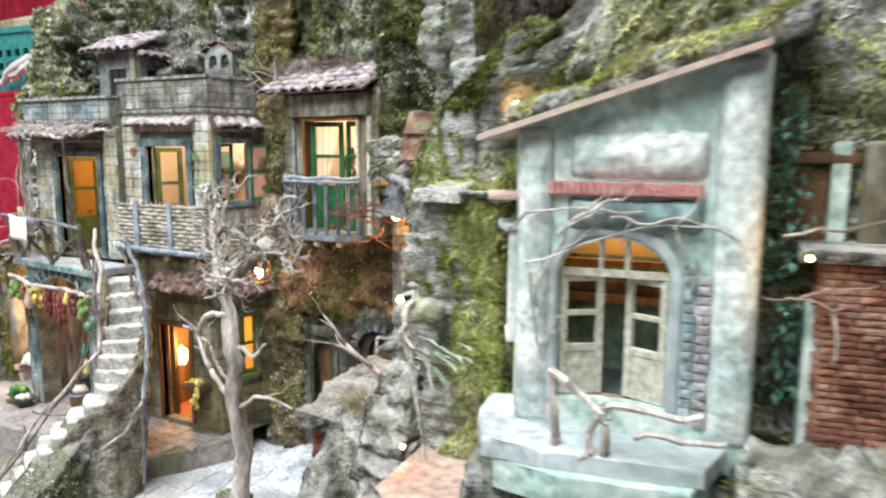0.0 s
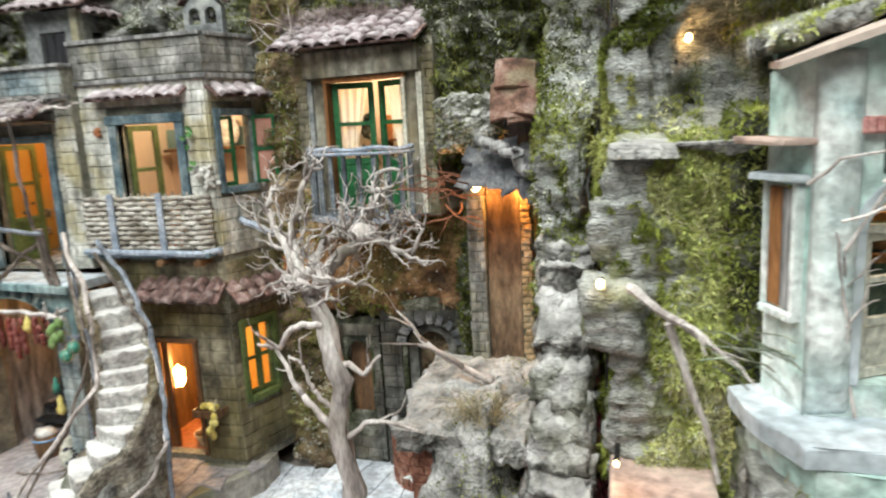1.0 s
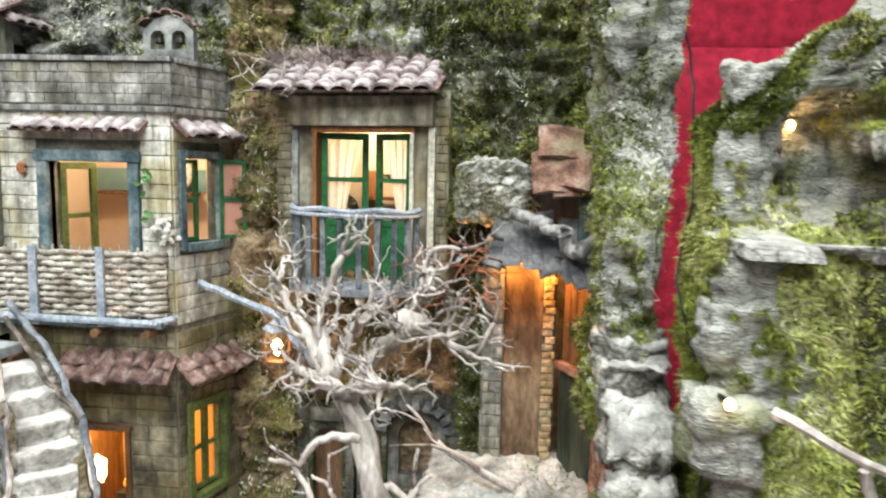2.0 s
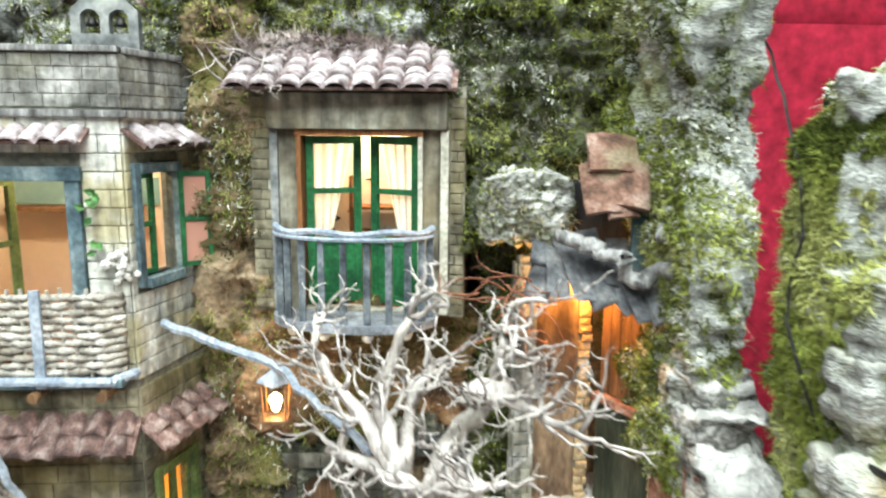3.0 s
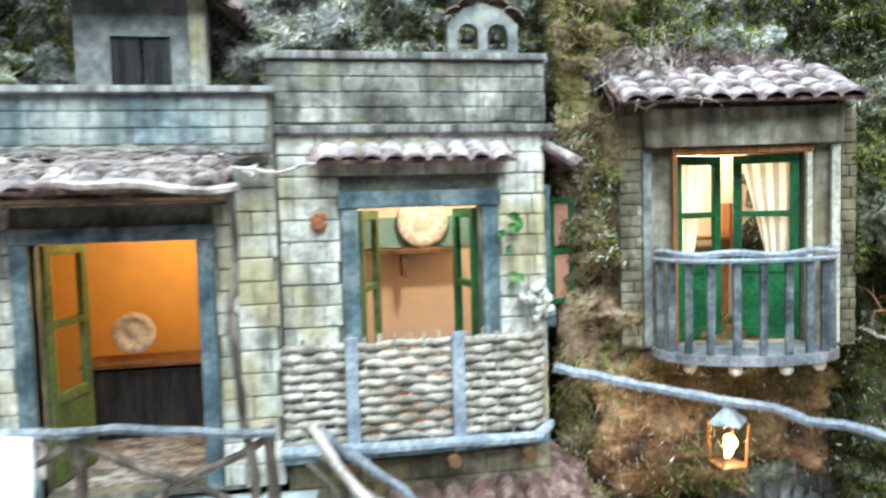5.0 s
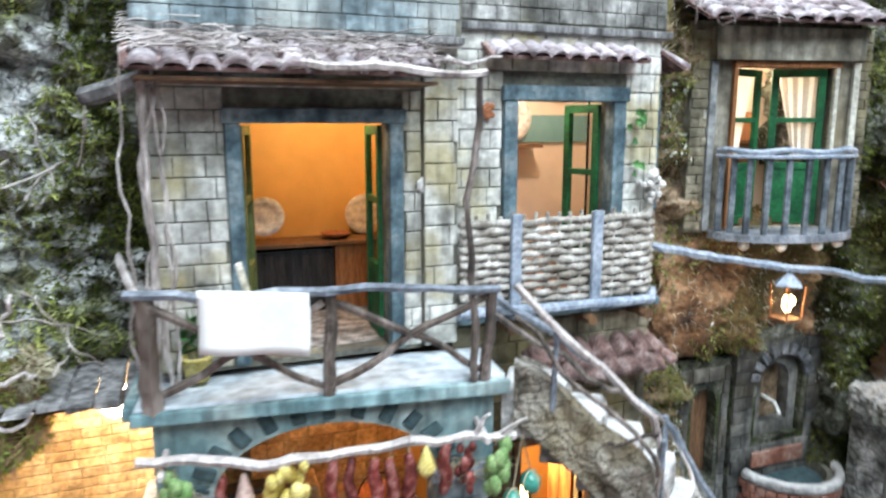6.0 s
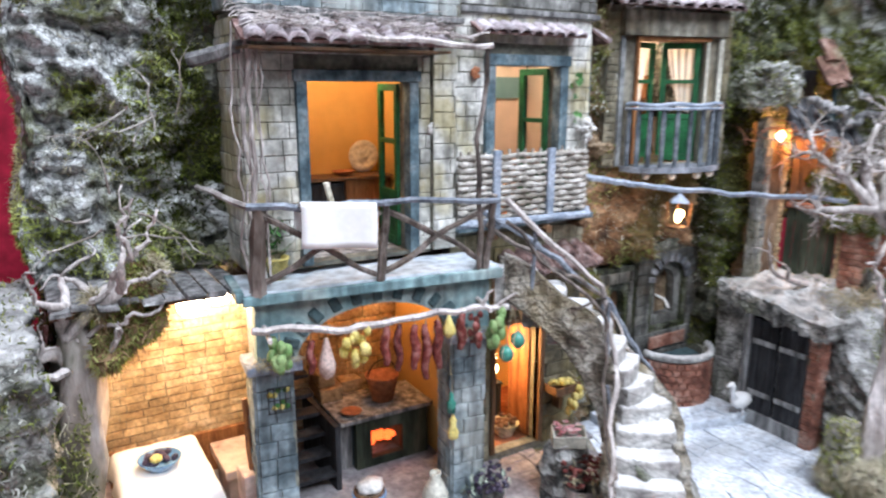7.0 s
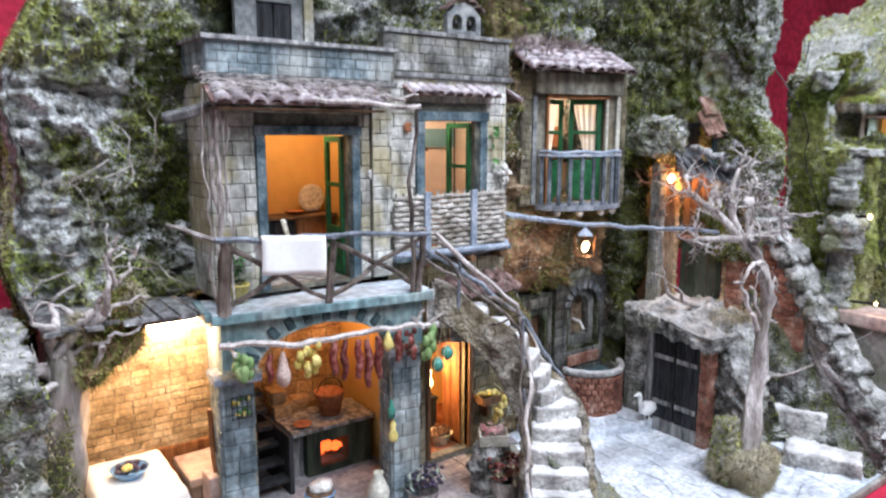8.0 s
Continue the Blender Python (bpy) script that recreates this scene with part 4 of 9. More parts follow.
def leaf(parent, hinge, width, height, angle, mat, rows, side=1, panel=0.3, glassy=True, curtain=False, name="door_leaf", stile=0.010, thick=0.007):
    """One leaf of a glazed door or window. side 1: it reaches to +x from its hinge when closed; angle opens it inwards."""
    hinge = Vector(hinge)
    turn = Matrix.Translation(hinge) @ pose(0, 0, 0, 0, 0, angle * side) @ Matrix.Diagonal((side, 1, 1, 1))

    def put(name, bm, m, par, label=""):
        bmesh.ops.transform(bm, matrix=turn, verts=bm.verts)
        return part(name, bm, m, par, label)

    t = thick / 2
    zs = panel * height
    bars = [(0, width, 0, stile * 1.2), (0, width, height - stile, height), (0, width, zs, zs + stile)]
    gap = (height - stile - zs - stile)
    for k in range(1, rows):
        z = zs + stile + gap * k / rows
        bars.append((0, width, z - stile * 0.35, z + stile * 0.35))
    bm = bm_new()
    box(bm, 0, stile, -t, t, 0, height, bevel=0.0008)
    box(bm, width - stile, width, -t, t, 0, height, bevel=0.0008)
    for a, b, z0, z1 in bars:
        box(bm, a + stile * 0.9, b - stile * 0.9, -t * 0.9, t * 0.9, z0, z1, bevel=0.0008)
    lf = put(name, bm, mat, parent)
    if panel > 0.05:
        bm = boxes((stile, width - stile, -t * 0.4, t * 0.4, stile, zs + 0.001))
        put("panel", bm, mat, lf)
    for k in range(rows):
        z0 = zs + stile + gap * k / rows
        bm = boxes((stile * 0.9, width - stile * 0.9, -0.0006, 0.0006, z0, z0 + gap / rows))
        pane = put("pane", bm, M["glass"], lf)
        pane.visible_shadow = False
    if curtain:
        bm = bm_new()
        cols = 14
        lo, hi = [], []
        for i in range(cols + 1):
            f = i / cols
            a = stile + (width - 2 * stile) * f
            dy = 0.0055 + 0.0018 * math.sin(f * 22)
            pull = 0.42 * f
            lo.append(bm.verts.new((a * (1 - pull), dy, zs + 0.012 + 0.010 * f)))
            hi.append(bm.verts.new((a, dy, height - stile)))
        for i in range(cols):
            bm.faces.new((lo[i], lo[i + 1], hi[i + 1], hi[i]))
        put("curtain", bm, M["curtain"], lf, "gathered cream curtain")
    return lf


def room(parent, x0, x1, y0, y1, z0, z1, wall_mat, floor_mat, back_mat=None, right=True):
    part("back_wall", boxes((x0, x1, y1, y1 + 0.008, z0, z1)), back_mat or wall_mat, parent)
    part("side_wall", boxes((x0 - 0.008, x0, y0, y1 + 0.008, z0, z1)), wall_mat, parent)
    if right:
        part("side_wall", boxes((x1, x1 + 0.008, y0, y1 + 0.008, z0, z1)), wall_mat, parent)
    for name, low, mat in (("room_floor", z0 - 0.008, floor_mat), ("room_ceiling", z1, wall_mat)):
        bm = boxes((x0 - 0.008, x1 + 0.008, y0, y1 + 0.008, low, low + 0.008))
        if not right:
            for v in bm.verts:
                if v.co.x > x1 and v.co.y < y0 + 0.01:
                    v.co.x = x1 - 0.058
        part(name, bm, mat, parent)


AX0, AX1, AY = -1.492, -1.234, 1.180
hA = thing("upper_house", (-1.33, 1.3, 0.425), "stone-block house with a blue-framed doorway and parapet roof", "house", "village houses")
bm = bm_new()
plate(bm, rect(0, AX1 - AX0, 0, 0.315), [rect(0.081, 0.223, 0.006, 0.236)], (AX0, AY, 0.426), (1, 0, 0), 0.022)
part("front_wall", bm, M["mortar"], hA)
part("side_wall", boxes((AX0, AX0 + 0.012, AY + 0.022, 1.44, 0.426, 0.741)), M["mortar"], hA)
courses(hA, "block", (AX0, AY, 0.43), (1, 0, 0), AX1 - AX0, 0.305, 0.0205, 0.030, [(0.067, 0.238, -0.01, 0.25)], seed=5)
courses(hA, "block", (AX0, 1.43, 0.43), (0, -1, 0), 0.25, 0.305, 0.0205, 0.034, seed=6)
opening_frame(hA, AX0 + 0.081, AX0 + 0.223, 0.43, 0.662, AY, 0.014, 0.008, M["blue"])
room(hA, AX0 + 0.02, -1.208, AY + 0.024, 1.402, 0.432, 0.725, M["orange_wall"], M["plank"])
leaf(hA, (AX0 + 0.0815, AY + 0.024, 0.434), 0.070, 0.226, 78, M["green_old"], 2, 1, 0.33)
leaf(hA, (AX0 + 0.2225, AY + 0.024, 0.434), 0.066, 0.226, 93, M["green"], 2, -1, 0.30)
# parapet of its roof terrace
part("parapet", boxes((AX0 - 0.004, -1.198, 1.160, 1.178, 0.744, 0.790)), M["mortar"], hA)
part("parapet", boxes((AX0 - 0.004, AX0 + 0.012, 1.178, 1.38, 0.744, 0.790)), M["mortar"], hA)
courses(hA, "block_blue", (AX0 - 0.004, 1.160, 0.746), (1, 0, 0), 0.296, 0.044, 0.0147, 0.026, seed=8, depth=0.0018, gap=0.0008)
courses(hA, "block_blue", (AX0 - 0.004, 1.38, 0.746), (0, -1, 0), 0.220, 0.044, 0.0147, 0.026, seed=9, depth=0.0018, gap=0.0008)
part("coping", boxes((AX0 - 0.012, -1.194, 1.150, 1.184, 0.790, 0.7965), (AX0 - 0.012, AX0 + 0.018, 1.184, 1.38, 0.790, 0.7965), bevel=0.0015, jitter=0.0008), M["plank"], hA)
part("ledge", boxes((AX0 - 0.008, -1.198, 1.149, 1.179, 0.736, 0.744), bevel=0.0015, jitter=0.0008), M["plank"], hA)
part("roof_deck", boxes((AX0 + 0.012, -1.20, 1.178, 1.46, 0.741, 0.748)), M["earth"], hA)
awA = thing("tiled_awning", (-1.36, 1.2, 0.70), "frosted clay-tile awning above the doorway", "awning", "awnings")
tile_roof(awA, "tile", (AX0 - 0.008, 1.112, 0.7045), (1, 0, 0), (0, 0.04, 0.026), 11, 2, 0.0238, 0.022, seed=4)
part("batten", boxes((AX0 - 0.004, AX0 + 0.255, 1.120, 1.1775, 0.6965, 0.6995)), M["wood"], awA)

dresser = thing("dresser", (-1.29, 1.40, 0.432), "low dark wooden dresser with a lighter end", "dresser")
part("body", boxes((-1.425, -1.292, 1.345, 1.395, 0.432, 0.510), bevel=0.001), M["black_wood"], dresser)
part("body", boxes((-1.290, -1.212, 1.345, 1.395, 0.432, 0.514), bevel=0.001), M["wood_orange"], dresser, "orange-brown end cupboard")
part("dresser_top", boxes((-1.429, -1.210, 1.339, 1.397, 0.514, 0.519), bevel=0.001), M["wood"], dresser)
for x in (-1.40, -1.36, -1.315):
    part("door", boxes((x - 0.017, x + 0.017, 1.3425, 1.3448, 0.440, 0.505), bevel=0.0006), M["black_wood"], dresser)


def wall_plate(c, r, label, tilt=0):
    bm = bm_new()
    lathe(bm, [(0.002, 0.0), (r * 0.55, 0.0), (r * 0.62, 0.002), (r, 0.005), (r, 0.0065), (r * 0.64, 0.0036), (r * 0.56, 0.0022), (r * 0.3, 0.0022), (r * 0.26, 0.0032), (0.002, 0.0032)], (0, 0, 0), 32)
    bmesh.ops.transform(bm, matrix=Matrix.Translation(c) @ pose(0, 0, 0, 90 + tilt, 0, 0), verts=bm.verts)
    ob = attach(new("decorative_plate", mesh_of(bm, "decorative_plate", M["ceramic"], True)), None)
    return tagged(ob, label, "plate", "wall plates")


wall_plate((-1.242, 1.388, 0.546), 0.026, "white ringed plate propped on a dresser")
wall_plate((-1.373, 1.360, 0.552), 0.024, "white ringed plate propped on a dresser", 4)
bm = bm_new()
lathe(bm, [(0.006, 0), (0.016, 0.004), (0.019, 0.007), (0.016, 0.0065), (0.004, 0.004)], (-1.285, 1.365, 0.5195), 16)
single("small_bowl", bm, M["terracotta"], "small clay bowl on a dresser", "bowl", smooth=True)
bulb_lamp("room_bulb", (-1.30, 1.28, 0.70), 0.62, (1.0, 0.66, 0.32))

# ---------------------------------------------------------------- house B: the projecting middle house
BX0, BX1, BY = -1.196, -0.938, 1.190
SU = Vector((0.31, 0.95, 0)).normalized()
SN = SU.cross(Vector((0, 0, 1)))


def on_side(a, out, z):
    q = Vector((BX1, BY, z)) + SU * a + SN * out
    return (q.x, q.y, q.z)


def side_boxes(*specs, bevel=0.0, jitter=0.0):
    """Boxes on the splayed side wall: along it, outwards, height."""
    bm = boxes(*specs, bevel=bevel, jitter=jitter)
    bmesh.ops.transform(bm, matrix=Matrix.Translation((BX1, BY, 0)) @ Matrix((SU, SN, Vector((0, 0, 1)))).transposed().to_4x4(), verts=bm.verts)
    return bm


hB = thing("corner_house", (-1.06, 1.3, 0.05), "two-storey stone-block corner house with blue-framed openings", "house", "village houses")
bm = bm_new()
plate(bm, rect(0, BX1 - BX0, 0, 0.715), [rect(0.074, 0.195, 0.415, 0.641), rect(0.086, 0.176, 0.02, 0.242)], (BX0, BY, 0.045), (1, 0, 0), 0.02)
part("front_wall", bm, M["mortar"], hB)
bm = bm_new()
plate(bm, rect(0.0, 0.225, 0, 0.715), [rect(0.020, 0.088, 0.525, 0.648), rect(0.026, 0.092, 0.135, 0.270)], (BX1, BY, 0.045), SU, 0.016)
part("side_wall", bm, M["mortar"], hB)
part("side_wall", boxes((BX0, BX0 + 0.006, BY + 0.02, 1.44, 0.45, 0.76)), M["mortar"], hB)
courses(hB, "block", (BX0, BY, 0.450), (1, 0, 0), BX1 - BX0, 0.308, 0.0205, 0.036, [(0.057, 0.212, -0.1, 0.255)], seed=15)
courses(hB, "block", (BX1, BY, 0.450), SU, 0.225, 0.308, 0.0205, 0.036, [(0.010, 0.098, 0.108, 0.255)], seed=16)
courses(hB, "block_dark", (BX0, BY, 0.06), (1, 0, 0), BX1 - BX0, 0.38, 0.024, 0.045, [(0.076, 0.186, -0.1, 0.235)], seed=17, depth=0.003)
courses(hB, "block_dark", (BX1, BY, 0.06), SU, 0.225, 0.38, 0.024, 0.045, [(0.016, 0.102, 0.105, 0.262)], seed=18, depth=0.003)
opening_frame(hB, BX0 + 0.074, BX0 + 0.195, 0.46, 0.686, BY, 0.016, 0.008, M["blue"])
# frames of the two side windows
for z0, z1, y0, y1, mt in ((0.570, 0.693, 0.020, 0.088, "blue"), (0.180, 0.315, 0.026, 0.092, "green_old")):
    part("side_window_frame", side_boxes((y0 - 0.011, y0, -0.010, 0.008, z0 - 0.010, z1 + 0.012), (y1, y1 + 0.011, -0.010, 0.008, z0 - 0.010, z1 + 0.012),
                                        (y0, y1, -0.010, 0.009, z1, z1 + 0.012), (y0, y1, -0.010, 0.013, z0 - 0.012, z0), bevel=0.001), M[mt], hB)
room(hB, BX0 + 0.016, -0.895, BY + 0.022, 1.405, 0.452, 0.745, M["cream_wall"], M["terracotta"], right=False)
room(hB, BX0 + 0.045, -0.895, BY + 0.022, 1.405, 0.062, 0.42, M["wood"], M["terracotta"], back_mat=M["orange_wall"], right=False)
for low, high, mt, hole in ((0.452, 0.745, "cream_wall", rect(0.018, 0.092, 0.118, 0.242)), (0.062, 0.42, "orange_wall", rect(0.024, 0.094, 0.117, 0.254))):
    bm = bm_new()
    plate(bm, rect(0.012, 0.222, 0, high - low), [hole], on_side(0, -0.0175, low), SU, 0.004)
    part("inner_side_wall", bm, M[mt], hB)
part("painted_band", boxes((BX0 + 0.018, -0.90, 1.398, 1.404, 0.636, 0.674)), M["teal_wall"], hB, "teal painted band")
leaf(hB, (BX0 + 0.0745, BY + 0.020, 0.462), 0.060, 0.222, 68, M["green_old"], 2, 1, 0.28)
leaf(hB, (BX0 + 0.1945, BY + 0.020, 0.462), 0.060, 0.222, 80, M["green"], 2, -1, 0.28)


def side_leaf(parent, a, out, z, width, height, angle, mat):
    """A window leaf on the splayed side wall, hinged at a and turned from it."""
    turn = Matrix.Translation(on_side(a, out, z)) @ pose(0, 0, 0, 0, 0, math.degrees(math.atan2(-SU.y, -SU.x)) + angle)
    bm = boxes((0, 0.006, -0.003, 0.003, 0, height), (width - 0.006, width, -0.003, 0.003, 0, height), (0.005, width - 0.005, -0.0027, 0.0027, 0, 0.006),
               (0.005, width - 0.005, -0.0027, 0.0027, height - 0.006, height), (0.005, width - 0.005, -0.0027, 0.0027, height / 2 - 0.003, height / 2 + 0.003), bevel=0.0006)
    bmesh.ops.transform(bm, matrix=turn, verts=bm.verts)
    lf = part("window_leaf", bm, mat, parent)
    for k in range(2):
        bm = boxes((0.005, width - 0.005, -0.0005, 0.0005, 0.006 + k * height / 2, height / 2 + k * (height / 2 - 0.006)))
        bmesh.ops.transform(bm, matrix=turn, verts=bm.verts)
        part("pane", bm, M["glass_red_sheen" if angle > 90 else "glass"], lf).visible_shadow = False


side_leaf(hB, 0.088, 0.008, 0.571, 0.040, 0.121, 140, M["green"])
side_leaf(hB, 0.053, -0.004, 0.571, 0.033, 0.121, -3, M["green"])
side_leaf(hB, 0.092, -0.004, 0.181, 0.032, 0.133, -4, M["green_old"])
side_leaf(hB, 0.059, -0.004, 0.181, 0.032, 0.133, -4, M["green_old"])
# parapet, cornice and ledges
part("parapet", boxes((BX0 - 0.006, BX1 + 0.004, BY - 0.004, BY + 0.014, 0.765, 0.826)), M["mortar"], hB)
part("parapet", side_boxes((0.002, 0.20, -0.014, 0.003, 0.765, 0.826)), M["mortar"], hB)
courses(hB, "block_grey", (BX0 - 0.006, BY - 0.004, 0.767), (1, 0, 0), 0.268, 0.058, 0.0145, 0.024, seed=21, depth=0.0018, gap=0.0008)
courses(hB, "block_grey", on_side(-0.003, 0.003, 0.767), SU, 0.20, 0.058, 0.0145, 0.024, seed=22, depth=0.0018, gap=0.0008)
part("coping", boxes((BX0 - 0.006, BX1 + 0.005, BY - 0.010, BY + 0.02, 0.826, 0.833), bevel=0.0015, jitter=0.0008), M["plank"], hB)
part("coping", side_boxes((0.006, 0.19, -0.018, 0.009, 0.8255, 0.8325), bevel=0.0015), M["plank"], hB)
part("ledge", boxes((BX0 - 0.004, BX1 + 0.010, BY - 0.010, BY + 0.012, 0.756, 0.765), bevel=0.0015, jitter=0.0008), M["plank"], hB)
part("ledge", side_boxes((0.004, 0.19, -0.012, 0.009, 0.7555, 0.7645), bevel=0.0015), M["plank"], hB)
part("roof_deck", boxes((BX0, BX1 - 0.012, BY + 0.014, 1.46, 0.76, 0.767)), M["earth"], hB)
# square pier between the two houses
part("pier", boxes((-1.234, BX0 - 0.001, 1.172, 1.226, 0.43, 0.79)), M["mortar"], hB)
courses(hB, "block", (-1.234, 1.172, 0.43), (1, 0, 0), 0.037, 0.362, 0.0215, 0.038, seed=25, wobble=0.02)
courses(hB, "block", (-1.234, 1.178, 0.744), (0, -1, 0), 0.006, 0.05, 0.0215, 0.044, seed=26, wobble=0.02)
awB = thing("tiled_awning", (-1.06, 1.17, 0.73), "short frosted clay-tile awning above a window", "awning", "awnings")
tile_roof(awB, "tile", (-1.160, 1.158, 0.7285), (1, 0, 0), (0, 0.030, 0.017), 9, 1, 0.0206, 0.034, seed=6)
awS = thing("tiled_awning", (-0.92, 1.29, 0.73), "short frosted clay-tile awning on the side wall", "awning", "awnings")
tile_roof(awS, "tile", on_side(0.004, 0.036, 0.7235), SU, tuple(-SN * 0.034 + Vector((0, 0, 0.022))), 5, 1, 0.0265, 0.040, seed=7)
awL = thing("tiled_awning", (-1.02, 1.17, 0.37), "brown clay-tile awning above the lower door", "awning", "awnings")
tile_roof(awL, "tile_red", (-1.105, 1.146, 0.372), (1, 0, 0), (0, 0.036, 0.030), 6, 2, 0.0275, 0.026, seed=8)
awM = thing("tiled_awning", (-0.9, 1.28, 0.37), "brown clay-tile awning above the lower side window", "awning", "awnings")
tile_roof(awM, "tile_red", on_side(0.0, 0.040, 0.366), SU, tuple(-SN * 0.034 + Vector((0, 0, 0.028))), 5, 2, 0.0265, 0.024, seed=9)

shelf = thing("wall_shelf", (-1.05, 1.4, 0.62), "dark brown wooden shelf on a bracket", "shelf")
part("board", boxes((-1.165, -0.99, 1.365, 1.398, 0.629, 0.635), bevel=0.0008), M["wood"], shelf)
part("bracket", boxes((-1.060, -1.054, 1.37, 1.397, 0.600, 0.629), bevel=0.0008), M["wood"], shelf)
wall_plate((-1.031, 1.391, 0.668), 0.032, "large white plate standing on a wall shelf", 6)
bulb_lamp("room_bulb", (-1.03, 1.275, 0.735), 0.80, (1.0, 0.77, 0.53))
bulb_lamp("room_bulb", (-1.080, 1.250, 0.225), 1.6, (1.0, 0.55, 0.19), 0.012)

# lower doorway with an open plank door and a wall lamp
ld = thing("lower_door", (-1.06, 1.2, 0.065), "open red-brown plank door standing in the lower doorway", "door")
for k in range(2):
    bm = boxes((0.0005 + 0.0245 * k, 0.024 + 0.0245 * k, -0.0035, 0.0035, 0, 0.215), bevel=0.0008)
    bmesh.ops.transform(bm, matrix=Matrix.Translation((BX0 + 0.176, BY + 0.022, 0.067)) @ pose(0, 0, 0, 0, 0, 97), verts=bm.verts)
    part("plank", bm, M["wood_red"], ld)
for z in (0.05, 0.16):
    bm = boxes((0.004, 0.046, -0.0065, -0.0036, z, z + 0.014), bevel=0.0008)
    bmesh.ops.transform(bm, matrix=Matrix.Translation((BX0 + 0.176, BY + 0.022, 0.067)) @ pose(0, 0, 0, 0, 0, 97), verts=bm.verts)
    part("batten", bm, M["wood_red"], ld)
opening_frame(hB, BX0 + 0.086, BX0 + 0.176, 0.066, 0.287, BY, 0.008, 0.006, M["wood"])
part("inner_board", boxes((BX0 + 0.087, BX0 + 0.101, BY + 0.021, BY + 0.030, 0.066, 0.287)), M["wood"], hB)
wl = thing("wall_lamp", (-1.15, 1.246, 0.178), "small oil lamp burning inside the lower doorway", "lamp")
bm = bm_new()
blob(bm, (-1.088, 1.228, 0.205), 0.0115, 3, (0.8, 0.8, 1.9), 0.6, 2)
part("flame", bm, M["flame_bright"], wl)
bm = bm_new()
stick(bm, (-1.088, 1.228, 0.186), (-1.150, 1.246, 0.178), 0.0025, sides=6, wander=0.0)
part("bracket", bm, M["iron"], wl)

# woven balcony parapet
wk = thing("wicker_balcony", (-1.075, 1.175, 0.45), "cream woven balcony screen held by pale blue posts", "balcony")
part("balcony_floor", boxes((-1.198, -0.944, 1.158, 1.186, 0.452, 0.461), bevel=0.001), M["blue"], wk)
bm = bm_new()
rows, cols = 11, 40
corner = [(-1.196, 1.166), (-0.962, 1.166), (-0.944, 1.180)]
for r in range(rows):
    z = 0.469 + 0.0088 * r
    pts = []
    for i in range(cols + 1):
        f = i / cols
        if f < 0.9:
            x, y = corner[0][0] + (corner[1][0] - corner[0][0]) * f / 0.9, corner[0][1]
        else:
            g = (f - 0.9) / 0.1
            x, y = corner[1][0] + (corner[2][0] - corner[1][0]) * g, corner[1][1] + (corner[2][1] - corner[1][1]) * g
        pts.append(Vector((x, y + 0.0022 * math.sin(i * 1.35 + (r % 2) * math.pi) + 0.0012 * noise.noise(Vector((x * 90, r * 7, 3))), z + 0.0024 * noise.noise(Vector((x * 30, r * 5, 0))))))
    tube(bm, pts, [0.0043 + 0.0014 * noise.noise(p * 70) for p in pts], 6)
part("weave", bm, M["wicker_grey"], wk, smooth=True)
for i in range(17):
    bm = bm_new()
    x = -1.192 + 0.0142 * i
    stick(bm, (x, 1.166, 0.462), (x, 1.166, 0.566 + RNG.uniform(-0.003, 0.003)), 0.0022, sides=5, wander=0.001, seed=i)
    part("stake", bm, M["wicker_grey"], wk)
for x in (-1.134, -1.033):
    part("post", boxes((x - 0.006, x + 0.006, 1.157, 1.1625, 0.452, 0.567), bevel=0.0012, jitter=0.0006), M["blue_pole"], wk)
bm = bm_new()
stick(bm, (-1.20, 1.1585, 0.463), (-0.955, 1.1585, 0.459), 0.0055, sides=8, wander=0.004, seed=3)
stick(bm, (-0.957, 1.1585, 0.459), (-0.935, 1.185, 0.462), 0.0055, sides=8, wander=0.001, seed=4)
part("bottom_rail", bm, M["blue_pole"], wk)
for x in (-1.14, -1.04, -0.965):
    bm = bm_new()
    stick(bm, (x, 1.150, 0.444), (x, 1.195, 0.444), 0.0065, sides=8, wander=0.0)
    part("beam_end", bm, M["wood"], wk)

# bell gable on the roof
bg = thing("bell_gable", (-0.976, 1.27, 0.767), "small grey bell gable with two arched openings", "bell gable")
bm = bm_new()
plate(bm, [(0, 0), (0.078, 0), (0.078, 0.115), (0.060, 0.132), (0.039, 0.138), (0.018, 0.132), (0, 0.115)], [arch(0.011, 0.034, 0.088, 0.105, 0.116, 8), arch(0.044, 0.067, 0.088, 0.105, 0.116, 8)], (-1.015, 1.265, 0.767), (1, 0, 0), 0.014)
part("gable_wall", bm, M["turret"], bg)
for x in (-0.9925, -0.9595):
    bm = bm_new()
    lathe(bm, [(0.0075, 0), (0.006, 0.004), (0.004, 0.009), (0.001, 0.012)], (x, 1.272, 0.864), 12)
    part("bell", bm, M["iron"], bg, smooth=True)
for k in range(5):
    f = (k + 0.5) / 5
    x = -1.020 + 0.088 * f
    z = 0.767 + 0.120 + 0.022 * math.sin(math.pi * f)
    place = Matrix.Translation((x, 1.258, z)) @ pose(0, 0, 0, 0, (f - 0.5) * 70, 0) @ Matrix.Diagonal((0.020, 0.03, 0.012, 1))
    piece("roof_tile", TILES["tile_red"][k % 3], bg, place)

